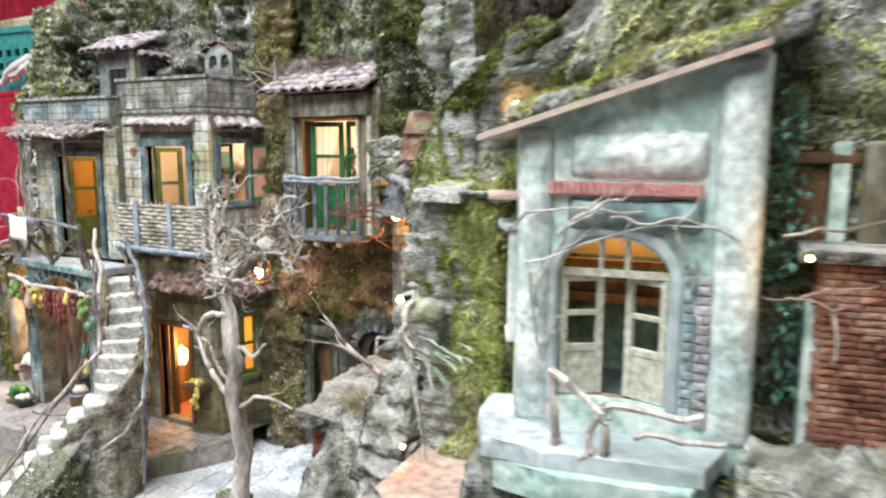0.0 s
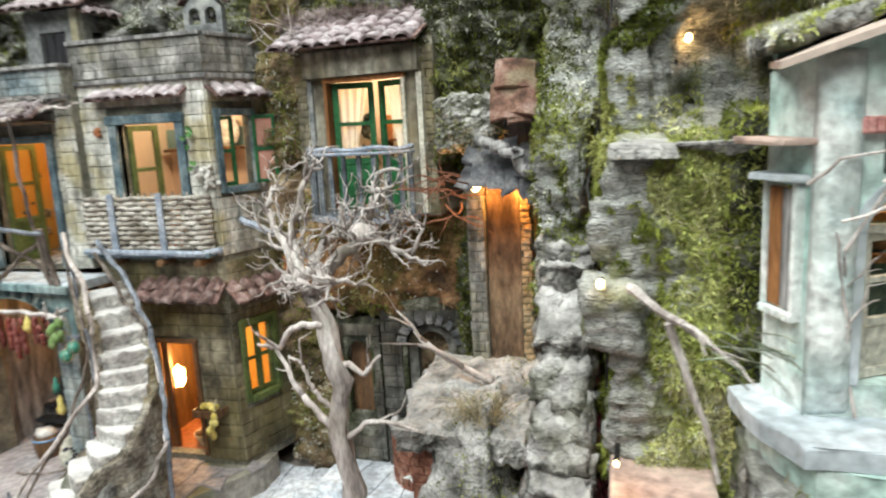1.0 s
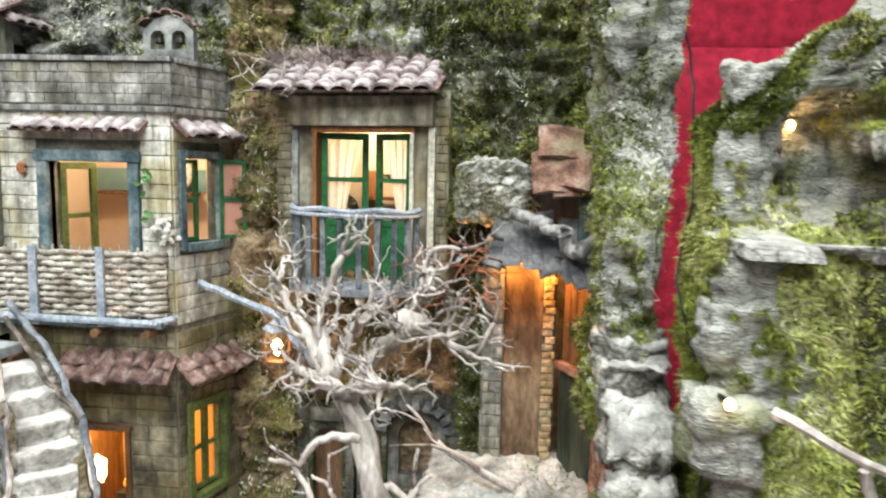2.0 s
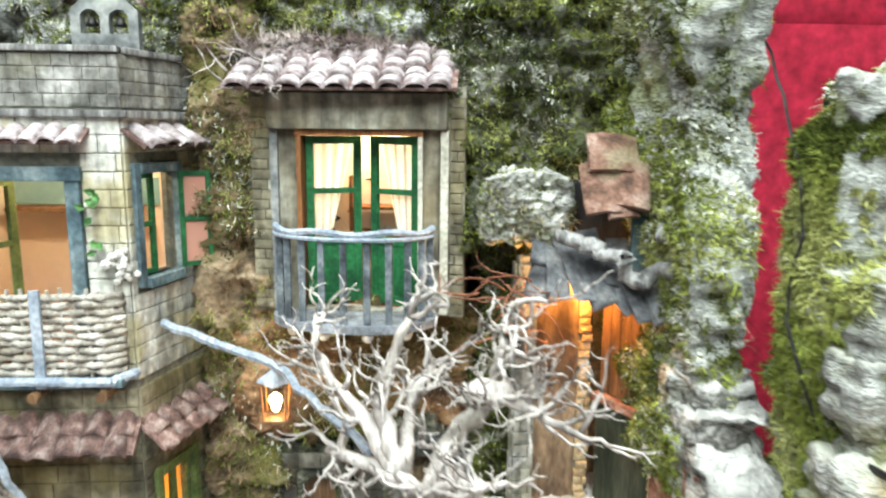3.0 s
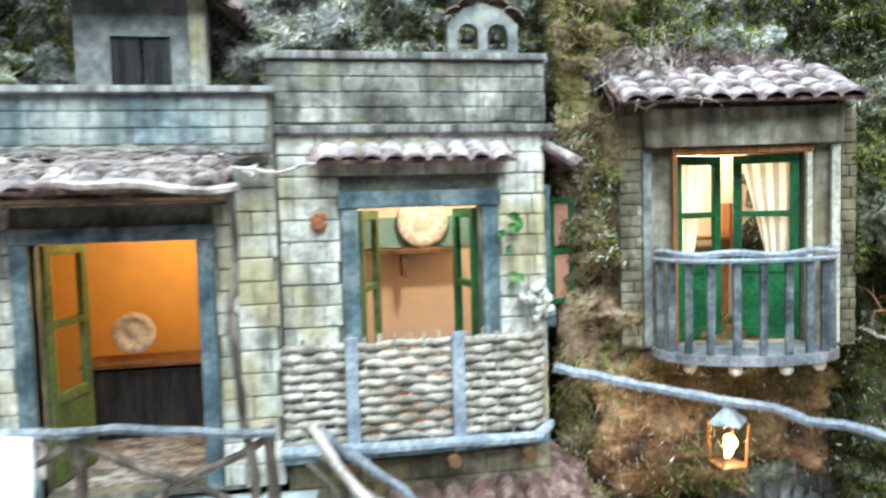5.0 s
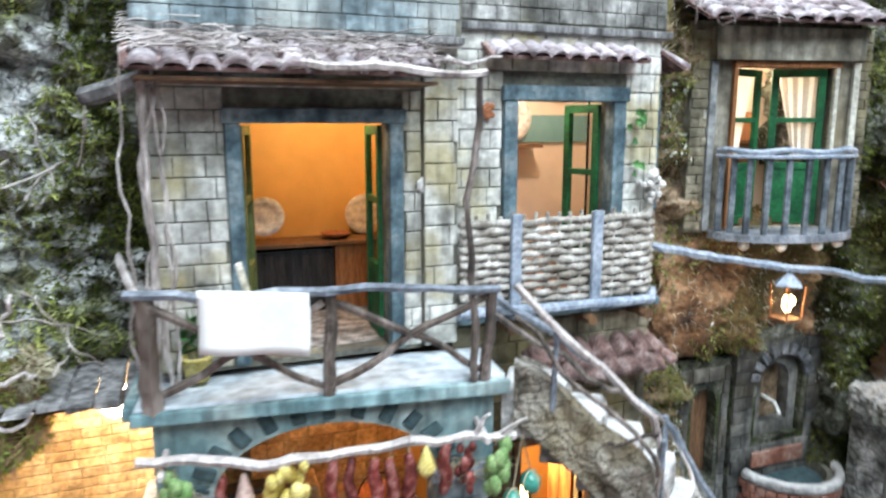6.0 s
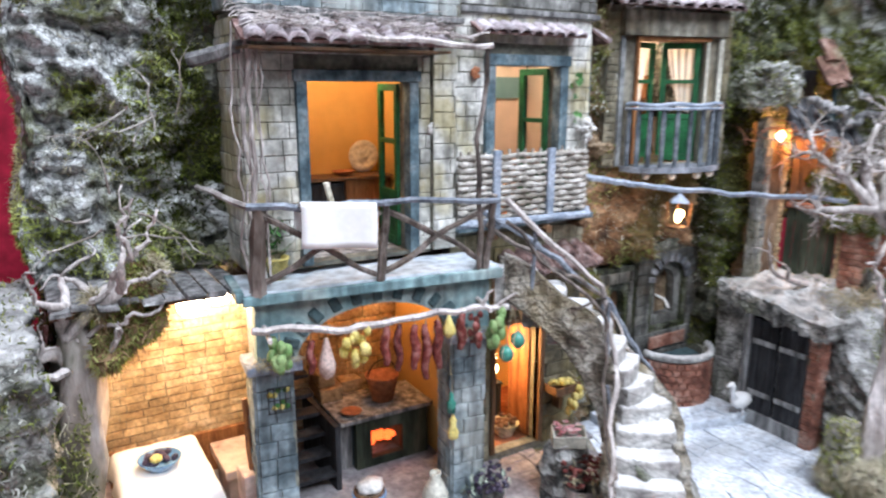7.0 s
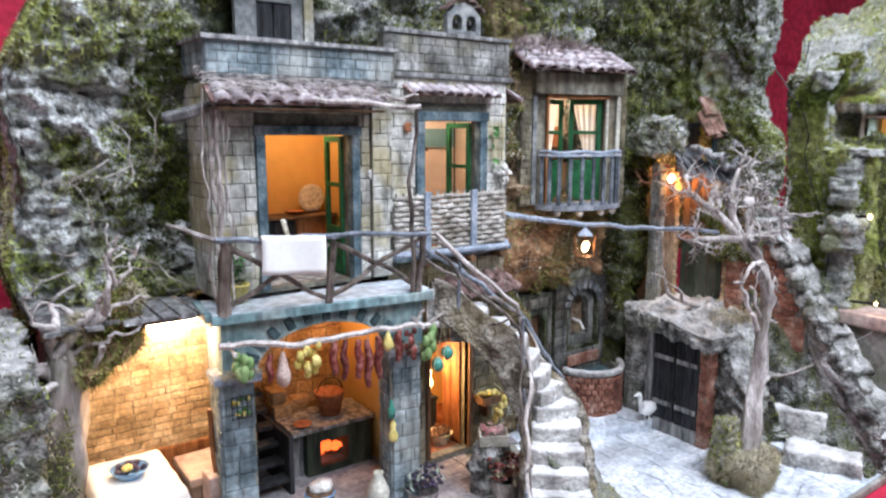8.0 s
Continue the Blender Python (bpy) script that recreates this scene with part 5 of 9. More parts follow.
# small turret on roof A
tu = thing("roof_turret", (-1.32, 1.34, 0.748), "small grey turret with dark shutters and a tiled roof", "turret")
bm = bm_new()
plate(bm, rect(0, 0.130, 0, 0.165), [rect(0.035, 0.095, 0.03, 0.125)], (-1.402, 1.300, 0.748), (1, 0, 0), 0.012)
part("front_wall", bm, M["turret"], tu)
bm = bm_new()
plate(bm, rect(0, 0.09, 0, 0.165), [rect(0.02, 0.07, 0.03, 0.125)], (-1.272, 1.312, 0.748), (0, 1, 0), 0.012)
part("side_wall", bm, M["turret"], tu)
part("corner_post", boxes((-1.287, -1.270, 1.294, 1.312, 0.748, 0.913), bevel=0.001), M["block"], tu)
part("shutter", boxes((-1.366, -1.338, 1.304, 1.309, 0.779, 0.872), (-1.336, -1.308, 1.304, 1.309, 0.779, 0.872), bevel=0.0008), M["black_wood"], tu)
part("shutter", boxes((-1.281, -1.277, 1.333, 1.381, 0.779, 0.872), bevel=0.0008), M["black_wood"], tu)
tile_roof(tu, "tile", (-1.424, 1.262, 0.913), (1, 0, 0), (0, 0.10, 0.045), 7, 4, 0.0255, 0.030, seed=12)
tile_roof(tu, "tile", (-1.232, 1.285, 0.898), (0, 1, 0), (-0.05, 0, 0.032), 4, 2, 0.0255, 0.028, seed=13)

# ---------------------------------------------------------------- house C: the balcony window
CY = 1.256
hC = thing("balcony_house", (-0.68, 1.3, 0.51), "narrow cream house front with a green glazed balcony door", "house", "village houses")
bm = bm_new()
plate(bm, rect(0, 0.272, 0, 0.285), [rect(0.066, 0.214, 0.004, 0.228)], (-0.816, CY, 0.512), (1, 0, 0), 0.02)
part("front_wall", bm, M["plaster_cream"], hC)
courses(hC, "block_dark", (-0.816, CY, 0.515), (1, 0, 0), 0.026, 0.27, 0.013, 0.026, seed=31, wobble=0.03)
courses(hC, "block_dark", (-0.562, CY, 0.515), (1, 0, 0), 0.018, 0.27, 0.013, 0.020, seed=32, wobble=0.03)
part("corner_board", boxes((-0.790, -0.780, CY - 0.006, CY, 0.515, 0.745), bevel=0.001), M["turret"], hC)
part("corner_board", boxes((-0.574, -0.564, CY - 0.006, CY, 0.515, 0.745), bevel=0.001), M["white_wood"], hC)
part("jamb", boxes((-0.756, -0.750, CY - 0.006, CY + 0.02, 0.517, 0.742), bevel=0.001), M["wood_orange"], hC)
part("jamb", boxes((-0.602, -0.596, CY - 0.006, CY + 0.02, 0.517, 0.742), bevel=0.001), M["white_wood"], hC)
part("lintel", boxes((-0.79, -0.565, CY - 0.016, CY, 0.746, 0.790), bevel=0.002, jitter=0.001), M["plaster_cream"], hC)
part("lintel", boxes((-0.757, -0.595, CY - 0.008, CY + 0.02, 0.738, 0.745), bevel=0.001), M["wood_orange"], hC)
room(hC, -0.79, -0.56, CY + 0.022, 1.415, 0.514, 0.785, M["cream_wall"], M["terracotta"])
leaf(hC, (-0.7495, CY + 0.012, 0.518), 0.072, 0.219, 26, M["green"], 2, 1, 0.36, curtain=True)
leaf(hC, (-0.6025, CY + 0.012, 0.518), 0.072, 0.219, 22, M["green"], 2, -1, 0.36, curtain=True)
bulb_lamp("room_bulb", (-0.66, 1.37, 0.74), 0.55, (1.0, 0.79, 0.55))
cab = thing("small_cupboard", (-0.68, 1.41, 0.514), "little red-brown cupboard with pots seen behind the curtains", "cupboard")
part("body", boxes((-0.715, -0.645, 1.372, 1.409, 0.514, 0.60), bevel=0.001), M["wood_orange"], cab)
part("shelf_board", boxes((-0.72, -0.64, 1.370, 1.410, 0.632, 0.636)), M["wood_orange"], cab)
for x in (-0.72, -0.644):
    part("upright", boxes((x, x + 0.004, 1.372, 1.410, 0.60, 0.68)), M["wood_orange"], cab)
canopy = thing("tiled_canopy", (-0.7, 1.24, 0.79), "weathered clay-tile canopy over the balcony door", "canopy", "awnings")
tile_roof(canopy, "tile", (-0.832, 1.222, 0.792), (0.985, -0.13, 0), (0.014, 0.105, 0.055), 9, 5, 0.0296, 0.0245, seed=14)

bal = thing("curved_balcony", (-0.70, 1.2, 0.505), "small curved balcony with blue-grey wooden balusters", "balcony")


def bow(f, rx=0.104, ry=0.068):
    a = math.pi * f
    return (-0.680 - rx * math.cos(a), CY - 0.010 - ry * math.sin(a) ** 0.8)


bm = bm_new()
loop = [bow(k / 24) for k in range(25)]
lo = [bm.verts.new((x, y, 0.506)) for x, y in loop]
hi = [bm.verts.new((x, y, 0.516)) for x, y in loop]
bm.faces.new(lo[::-1])
bm.faces.new(hi)
for k in range(25):
    bm.faces.new((lo[k], lo[(k + 1) % 25], hi[(k + 1) % 25], hi[k]))
part("balcony_slab", bm, M["rail"], bal)
bm = bm_new()
tube(bm, [Vector((*bow(0.02 + 0.96 * k / 20, 0.099, 0.063), 0.626 + 0.002 * math.sin(k))) for k in range(21)], 0.0042, 6, 0.1)
tube(bm, [Vector((*bow(0.02 + 0.96 * k / 20, 0.101, 0.065), 0.619)) for k in range(21)], 0.0028, 6, 0.1)
part("handrail", bm, M["blue_pole"], bal)
for k in range(11):
    f = 0.04 + 0.92 * k / 10
    x, y = bow(f, 0.097, 0.061)
    w = 0.0042
    bm = boxes((x - w, x + w, y - 0.002, y + 0.002, 0.516, 0.620), bevel=0.0008, jitter=0.0006)
    part("baluster", bm, M["rail_dark"], bal)
for k in range(4):
    x, y = bow(0.2 + 0.2 * k, 0.088, 0.056)
    bm = bm_new()
    blob(bm, (x, y, 0.500), 0.0075, 2, (1, 1, 1), 0.1)
    part("knob", bm, M["ceramic"], bal, "round white knob under the slab", smooth=True)

TURN_C = Matrix.Translation((-0.68, CY, 0)) @ pose(0, 0, 0, 0, 0, -11) @ Matrix.Translation((0.68, -CY, 0))
for group in (hC, bal, cab):
    group.matrix_basis = TURN_C @ group.matrix_basis
    W[group] = group.matrix_basis.copy()

# ---------------------------------------------------------------- terrace and the arched kitchen below it
TY = 1.098
kit = thing("arched_kitchen", (-1.345, 1.2, 0.056), "teal plastered arch with block pillars below the terrace", "house", "village houses")
bm = bm_new()
outer = [(0, 0.26), (0.047, 0.26)] + [(0.155 - 0.108 * math.cos(math.pi * k / 16), 0.262 + 0.066 * math.sin(math.pi * k / 16)) for k in range(17)] + [(0.263, 0.26), (0.318, 0.26), (0.318, 0.350), (0, 0.350)]
plate(bm, outer, [], (-1.505, TY, 0.056), (1, 0, 0), 0.03)
part("arch_wall", bm, M["teal"], kit)
for k in range(13):
    a = math.pi * (k + 0.5) / 13
    c = Vector((-1.505 + 0.155 - 0.121 * math.cos(a), TY, 0.056 + 0.264 + 0.078 * math.sin(a)))
    bm = boxes((-0.0065, 0.0065, -0.0035, 0.002, -0.010, 0.010), bevel=0.002, jitter=0.0012)
    bmesh.ops.transform(bm, matrix=Matrix.Translation(c) @ pose(0, 0, 0, 0, math.degrees(a) - 90, 0), verts=bm.verts)
    part("arch_stone", bm, M["teal_dark"], kit, "dark painted arch stone" if k == 0 else "")
for x0, x1, sd in ((-1.510, -1.462, 41), (-1.242, -1.192, 42)):
    part("pillar", boxes((x0, x1, TY, TY + 0.045, 0.056, 0.316)), M["mortar"], kit)
    courses(kit, "block_blue", (x0, TY, 0.058), (1, 0, 0), x1 - x0, 0.255, 0.023, 0.030, seed=sd, depth=0.0035)
    courses(kit, "block_blue", (x0, TY + 0.045, 0.058), (0, -1, 0), 0.045, 0.255, 0.023, 0.030, seed=sd + 5, depth=0.0035)
    part("capital", boxes((x0 - 0.010, x1 + 0.010, TY - 0.012, TY + 0.045, 0.314, 0.326), bevel=0.003, jitter=0.001), M["blue_pole"], kit)
kroom = thing("kitchen_room", (-1.32, 1.41, 0.056), "smoky kitchen room with an ochre stone back wall", "room")
part("back_wall", boxes((-1.44, -1.165, 1.408, 1.416, 0.056, 0.395)), M["mortar"], kroom)
courses(kroom, "brick", (-1.40, 1.408, 0.06), (1, 0, 0), 0.235, 0.33, 0.026, 0.045, seed=44, wobble=0.3, name="wall_stone")
bm = bm_new()
plate(bm, rect(0, 0.275, 0, 0.344), [], (-1.442, 1.408, 0.056), (-0.052, -0.27, 0), 0.010)
part("side_wall", bm, M["plank"], kroom)
part("side_wall", boxes((-1.176, -1.166, 1.25, 1.41, 0.056, 0.40)), M["orange_wall"], kroom)
part("ceiling_board", boxes((-1.512, -1.166, 1.15, 1.416, 0.395, 0.403)), M["wood"], kroom)

terr = thing("terrace", (-1.345, 1.16, 0.405), "pale blue terrace floor with a dark teal wooden edge", "terrace")
part("floor_slab", boxes((-1.517, -1.178, 1.086, 1.179, 0.4025, 0.420), bevel=0.002, jitter=0.001), M["ice"], terr)
part("edge_board", boxes((-1.520, -1.176, 1.078, 1.0855, 0.404, 0.417), bevel=0.002, jitter=0.001), M["teal"], terr)
part("edge_board", boxes((-1.528, -1.5175, 1.0855, 1.179, 0.408, 0.421), bevel=0.002, jitter=0.001), M["teal"], terr)


def twig(name, pts, r0, r1, mat, parent, seed, wander=0.006, n=8):
    bm = bm_new()
    for k, (a, b) in enumerate(zip(pts, pts[1:])):
        f0, f1 = k / (len(pts) - 1), (k + 1) / (len(pts) - 1)
        stick(bm, a, b, r0 + (r1 - r0) * f0, r0 + (r1 - r0) * f1, n, 0, wander, seed + k)
    return part(name, bm, mat, parent)


rail = thing("twig_railing", (-1.36, 1.09, 0.424), "crooked grey twig railing round the terrace", "railing")
for k, (x, y, top) in enumerate([(-1.512, 1.088, 0.540), (-1.361, 1.084, 0.537), (-1.212, 1.086, 0.535)]):
    twig("post", [(x, y, 0.415), (x + 0.002, y - 0.022, top - 0.012)], 0.0058 if k else 0.0105, 0.0046 if k else 0.008, M["bark_dark" if k else "trunk"], rail, 50 + k, 0.004)
twig("top_rail", [(-1.524, 1.062, 0.528), (-1.365, 1.058, 0.523), (-1.205, 1.062, 0.516)], 0.0048, 0.0040, M["rail"], rail, 54, 0.008)
for k, (a, b) in enumerate([((-1.508, 1.064, 0.518), (-1.365, 1.086, 0.428)), ((-1.506, 1.090, 0.43), (-1.366, 1.064, 0.512)), ((-1.358, 1.064, 0.512), (-1.215, 1.086, 0.43)), ((-1.356, 1.086, 0.43), (-1.215, 1.068, 0.508))]):
    twig("brace", [a, b], 0.0044, 0.0034, M["bark_dark"], rail, 60 + k, 0.010)
twig("side_rail", [(-1.514, 1.064, 0.526), (-1.562, 1.25, 0.534)], 0.0042, 0.0036, M["bark"], rail, 66, 0.006)
twig("post", [(-1.563, 1.25, 0.412), (-1.562, 1.25, 0.544)], 0.0045, 0.004, M["bark"], rail, 67, 0.003)

perg = thing("twig_pergola", (-1.35, 1.1, 0.424), "twig pergola with dry straw above the terrace door", "pergola")
twig("upright", [(-1.500, 1.10, 0.42), (-1.492, 1.105, 0.56), (-1.497, 1.11, 0.72)], 0.0030, 0.0024, M["bark"], perg, 70, 0.010)
twig("upright", [(-1.486, 1.125, 0.42), (-1.500, 1.12, 0.58), (-1.488, 1.13, 0.72)], 0.003, 0.0022, M["bark"], perg, 71, 0.012)
twig("upright", [(-1.212, 1.082, 0.42), (-1.222, 1.066, 0.56), (-1.218, 1.054, 0.706)], 0.0038, 0.003, M["bark_dark"], perg, 73, 0.008)
for k in range(5):
    x = -1.506 + 0.006 * k
    twig("upright", [(x, 1.095 + 0.004 * k, 0.42), (x + RNG.uniform(-0.010, 0.010), 1.10 + 0.004 * k, 0.57), (x + RNG.uniform(-0.008, 0.008), 1.11, 0.725)], 0.0016, 0.0010, M["bark"], perg, 460 + k, 0.014)
twig("log_end", [(-1.552, 1.165, 0.684), (-1.490, 1.135, 0.702)], 0.0085, 0.0080, M["plank"], perg, 470, 0.002, 4)
twig("beam", [(-1.505, 1.11, 0.712), (-1.36, 1.090, 0.712), (-1.212, 1.052, 0.704)], 0.0046, 0.0036, M["bark"], perg, 76, 0.010)
for k in range(9):
    x = -1.49 + 0.035 * k
    twig("cross_twig", [(x, 1.10 + RNG.uniform(-0.01, 0.01), 0.714), (x + RNG.uniform(-0.03, 0.03), 1.20, 0.733)], 0.0026, 0.0016, M["bark"], perg, 80 + k, 0.012)
for k in range(7):
    x = -1.495 + 0.04 * k
    twig("cross_twig", [(x, 1.14 + 0.008 * (k % 3), 0.722), (x + 0.09, 1.15 + 0.008 * (k % 2), 0.727 + 0.004 * (k % 3))], 0.0022, 0.0014, M["bark"], perg, 95 + k, 0.012)

# linen on the rail
bm = bm_new()
g = [[None] * 13 for _ in range(15)]
for r in range(15):
    for c in range(13):
        f, h = c / 12, r / 14
        x = -1.468 + 0.088 * f + 0.002 * math.sin(h * 5)
        if h <= 0.5:
            y, z = 1.0465 - 0.006 * f - 0.003 * math.sin(f * 7) * (0.5 - h) * 2, 0.479 + 0.054 * h * 2 - 0.006 * f
        else:
            y, z = 1.0465 - 0.006 * f + 0.024 * min(1, (h - 0.5) * 6), 0.479 + 0.054 * (1 - (h - 0.5) * 1.5) - 0.006 * f
        g[r][c] = bm.verts.new((x, y, z))
for r in range(14):
    for c in range(12):
        bm.faces.new((g[r][c], g[r][c + 1], g[r + 1][c + 1], g[r + 1][c]))
ob = single("linen_cloth", bm, M["cloth"], "white linen cloth hung over the twig railing", "cloth", smooth=True)
ob.modifiers.new("thickness", "SOLIDIFY").thickness = 0.0012
peg = thing("clothes_peg", (-1.42, 1.078, 0.53), "tiny pale wooden clothes peg holding the cloth", "clothes peg")
for s in (-1, 1):
    bm = boxes((-0.0026, 0.0026, -0.0045 if s < 0 else 0.0008, -0.0008 if s < 0 else 0.0045, -0.012, 0.016), bevel=0.0006)
    bmesh.ops.transform(bm, matrix=Matrix.Translation((-1.430, 1.056, 0.536)) @ pose(0, 0, 0, 0, -14, 0), verts=bm.verts)
    part("peg_half", bm, M["wicker"], peg)
pot = thing("potted_plant", (-1.465, 1.15, 0.424), "small green plant in a yellow pot on the terrace", "plant")
bm = bm_new()
lathe(bm, [(0.011, 0), (0.014, 0.020), (0.0155, 0.021), (0.0155, 0.024), (0.012, 0.0235), (0.011, 0.016)], (-1.468, 1.135, 0.4245), 16)
part("pot", bm, M["yellow"], pot, smooth=True)
bm = bm_new()
for k in range(46):
    c = Vector((-1.468 + RNG.gauss(0, 0.010), 1.140 + RNG.gauss(0, 0.010), 0.452 + RNG.uniform(0, 0.036)))
    d = Vector((RNG.uniform(-1, 1), RNG.uniform(-1, 1), RNG.uniform(-0.3, 1))).normalized()
    s = d.cross(Vector((0.3, 0.2, 1))).normalized() * 0.0035
    vs = [bm.verts.new(p) for p in (c - d * 0.008, c + s, c + d * 0.009, c - s)]
    bm.faces.new(vs)
part("foliage", bm, M["leaf"], pot)

# kitchen stove, pot and hanging food
stove = thing("kitchen_stove", (-1.25, 1.32, 0.056), "sooty dark green wood stove with a glowing mouth", "stove")
bm = bm_new()
plate(bm, rect(0, 0.130, 0, 0.085), [rect(0.026, 0.082, 0.014, 0.062)], (-1.316, 1.272, 0.056), (1, 0, 0), 0.012)
part("front", bm, M["green_black"], stove)
part("body", boxes((-1.316, -1.293, 1.284, 1.36, 0.056, 0.141), (-1.232, -1.186, 1.284, 1.36, 0.056, 0.141), (-1.293, -1.232, 1.33, 1.36, 0.056, 0.141), (-1.293, -1.232, 1.284, 1.33, 0.056, 0.066)), M["teal_dark"], stove)
part("stove_top", boxes((-1.345, -1.180, 1.264, 1.365, 0.141, 0.149), bevel=0.002, jitter=0.001), M["plank"], stove)
part("counter", boxes((-1.350, -1.318, 1.285, 1.40, 0.056, 0.141), bevel=0.002), M["plank"], stove)
part("hearth_block", boxes((-1.345, -1.305, 1.345, 1.40, 0.149, 0.172), (-1.300, -1.262, 1.365, 1.40, 0.149, 0.168), (-1.345, -1.318, 1.35, 1.40, 0.174, 0.196), bevel=0.003, jitter=0.002), M["brick"], stove)
for k in range(14):
    bm = bm_new()
    blob(bm, (-1.288 + 0.050 * RNG.random(), 1.290 + 0.03 * RNG.random(), 0.084 + 0.014 * RNG.random()), 0.008, 1, (1, 1, 0.8), 0.4, k)
    part("ember", bm, M["flame"], stove, "glowing orange ember" if k == 0 else "")
cauldron = thing("clay_bucket", (-1.250, 1.31, 0.149), "terracotta bucket standing on the stove", "bucket")
bm = bm_new()
lathe(bm, [(0.018, 0), (0.026, 0.038), (0.028, 0.040), (0.028, 0.044), (0.024, 0.043), (0.019, 0.01)], (-1.250, 1.312, 0.1495), 20)
part("body", bm, M["terracotta"], cauldron, smooth=True)
bm = bm_new()
tube(bm, [Vector((-1.250 + 0.026 * math.cos(a), 1.312, 0.190 + 0.028 * math.sin(a))) for a in [math.pi * k / 12 for k in range(13)]], 0.0012, 5)
part("handle", bm, M["iron"], cauldron)
bm = bm_new()
lathe(bm, [(0.006, 0), (0.015, 0.004), (0.017, 0.006), (0.014, 0.0055), (0.004, 0.003)], (-1.318, 1.285, 0.1495), 16)
single("small_dish", bm, M["terracotta"], "small clay dish on the stove edge", "dish", smooth=True)
bulb_lamp("kitchen_bulb", (-1.25, 1.31, 0.385), 0.9, (1.0, 0.5, 0.16))
lad = thing("inner_stairs", (-1.44, 1.3, 0.056), "dark wooden steps in the back of the kitchen", "stairs")
for k in range(6):
    part("tread", boxes((-1.470 + 0.004 * k, -1.365, 1.235 + 0.022 * k, 1.262 + 0.022 * k, 0.080 + 0.024 * k, 0.087 + 0.024 * k), bevel=0.001), M["black_wood"], lad)
part("stringer", boxes((-1.366, -1.358, 1.235, 1.38, 0.056, 0.16)), M["black_wood"], lad)

pole = thing("hanging_pole", (-1.35, 1.065, 0.36), "crooked grey branch with food hung along it", "pole")
twig("branch", [(-1.515, 1.066, 0.380), (-1.40, 1.062, 0.366), (-1.28, 1.066, 0.372), (-1.175, 1.066, 0.366)], 0.0052, 0.0042, M["bark"], pole, 120, 0.006)
twig("side_twig", [(-1.215, 1.066, 0.371), (-1.205, 1.055, 0.395)], 0.003, 0.0015, M["bark"], pole, 125, 0.003, 4)
twig("side_twig", [(-1.190, 1.066, 0.369), (-1.170, 1.052, 0.388)], 0.003, 0.0015, M["bark"], pole, 127, 0.003, 4)
for x in (-1.495, -1.205):
    twig("bearer", [(x, 1.100, 0.372), (x, 1.058, 0.366)], 0.0035, 0.003, M["bark"], pole, 130 + int(-x * 10), 0.001, 3)


def hung(name, x, top, length, r, mat, label, category, kind, seed):
    t = thing(name, (x, 1.064, top - length), label, category, "food on the pole")
    bm = bm_new()
    tube(bm, [Vector((x, 1.064, top)), Vector((x, 1.064, top - 0.012))], 0.0007, 4)
    part("string", bm, M["straw"], t)
    bm = bm_new()
    z0 = top - 0.010
    if kind == "sausage":
        n = 9
        tube(bm, [Vector((x + 0.002 * math.sin(k + seed), 1.064, z0 - length * k / n)) for k in range(n + 1)], [0.8 * r * (0.35 + 0.65 * math.sin(math.pi * (0.12 + 0.76 * k / n))) for k in range(n + 1)], 8)
    elif kind == "ham":
        lathe(bm, [(0.002, 0), (r * 0.8, 0.006), (r, length * 0.35), (r * 0.6, length * 0.7), (r * 0.25, length), (0.001, length + 0.002)], (x, 1.064, z0 - length), 14)
    else:
        for k in range(kind):
            a = RNG.uniform(0, 6.28)
            blob(bm, (x + r * 0.7 * math.cos(a), 1.064 + r * 0.7 * math.sin(a), z0 - length * (k + 0.5) / kind), r * RNG.uniform(0.45, 0.7), 2, (0.8, 0.8, 1.2), 0.25, k + seed)
            part(category.rstrip("s"), bm, mat, t, smooth=True)
            bm = bm_new()
    if isinstance(kind, str):
        part(kind, bm, mat, t, smooth=True)


items = [(-1.484, 0.030, 0.013, "herb", "bunch of green herbs", "herbs", 12), (-1.447, 0.042, 0.0065, "sausage", "dark red cured sausage", "sausage", "sausage"),
         (-1.428, 0.052, 0.011, "ham", "pale cured ham hung on a string", "ham", "ham"), (-1.400, 0.034, 0.011, "yellow", "bunch of yellow peppers", "vegetables", 8),
         (-1.384, 0.048, 0.012, "yellow", "bundle of yellow maize cobs", "maize", 9), (-1.352, 0.055, 0.0075, "sausage", "dark red cured sausage", "sausage", "sausage"),
         (-1.335, 0.062, 0.0070, "sausage", "long dark red sausage", "sausage", "sausage"), (-1.312, 0.060, 0.0085, "sausage", "string of dark red sausages", "sausage", "sausage"),
         (-1.297, 0.075, 0.0080, "sausage", "long dark red sausage", "sausage", "sausage"), (-1.280, 0.066, 0.0085, "sausage", "string of dark red sausages", "sausage", "sausage"),
         (-1.264, 0.030, 0.0095, "yellow", "yellow cheese hung on a string", "cheese", "ham"), (-1.246, 0.050, 0.0085, "sausage", "dark red cured sausage", "sausage", "sausage"),
         (-1.226, 0.045, 0.010, "sausage", "bunch of dried red peppers", "peppers", 9), (-1.195, 0.045, 0.013, "herb", "bundle of green herbs", "herbs", 9)]
for k, (x, length, r, mt, label, category, kind) in enumerate(items):
    hung("hanging_food", x, 0.372 - 0.004 * math.sin(k), length, r, M[mt], label, category, kind, k * 1.3)

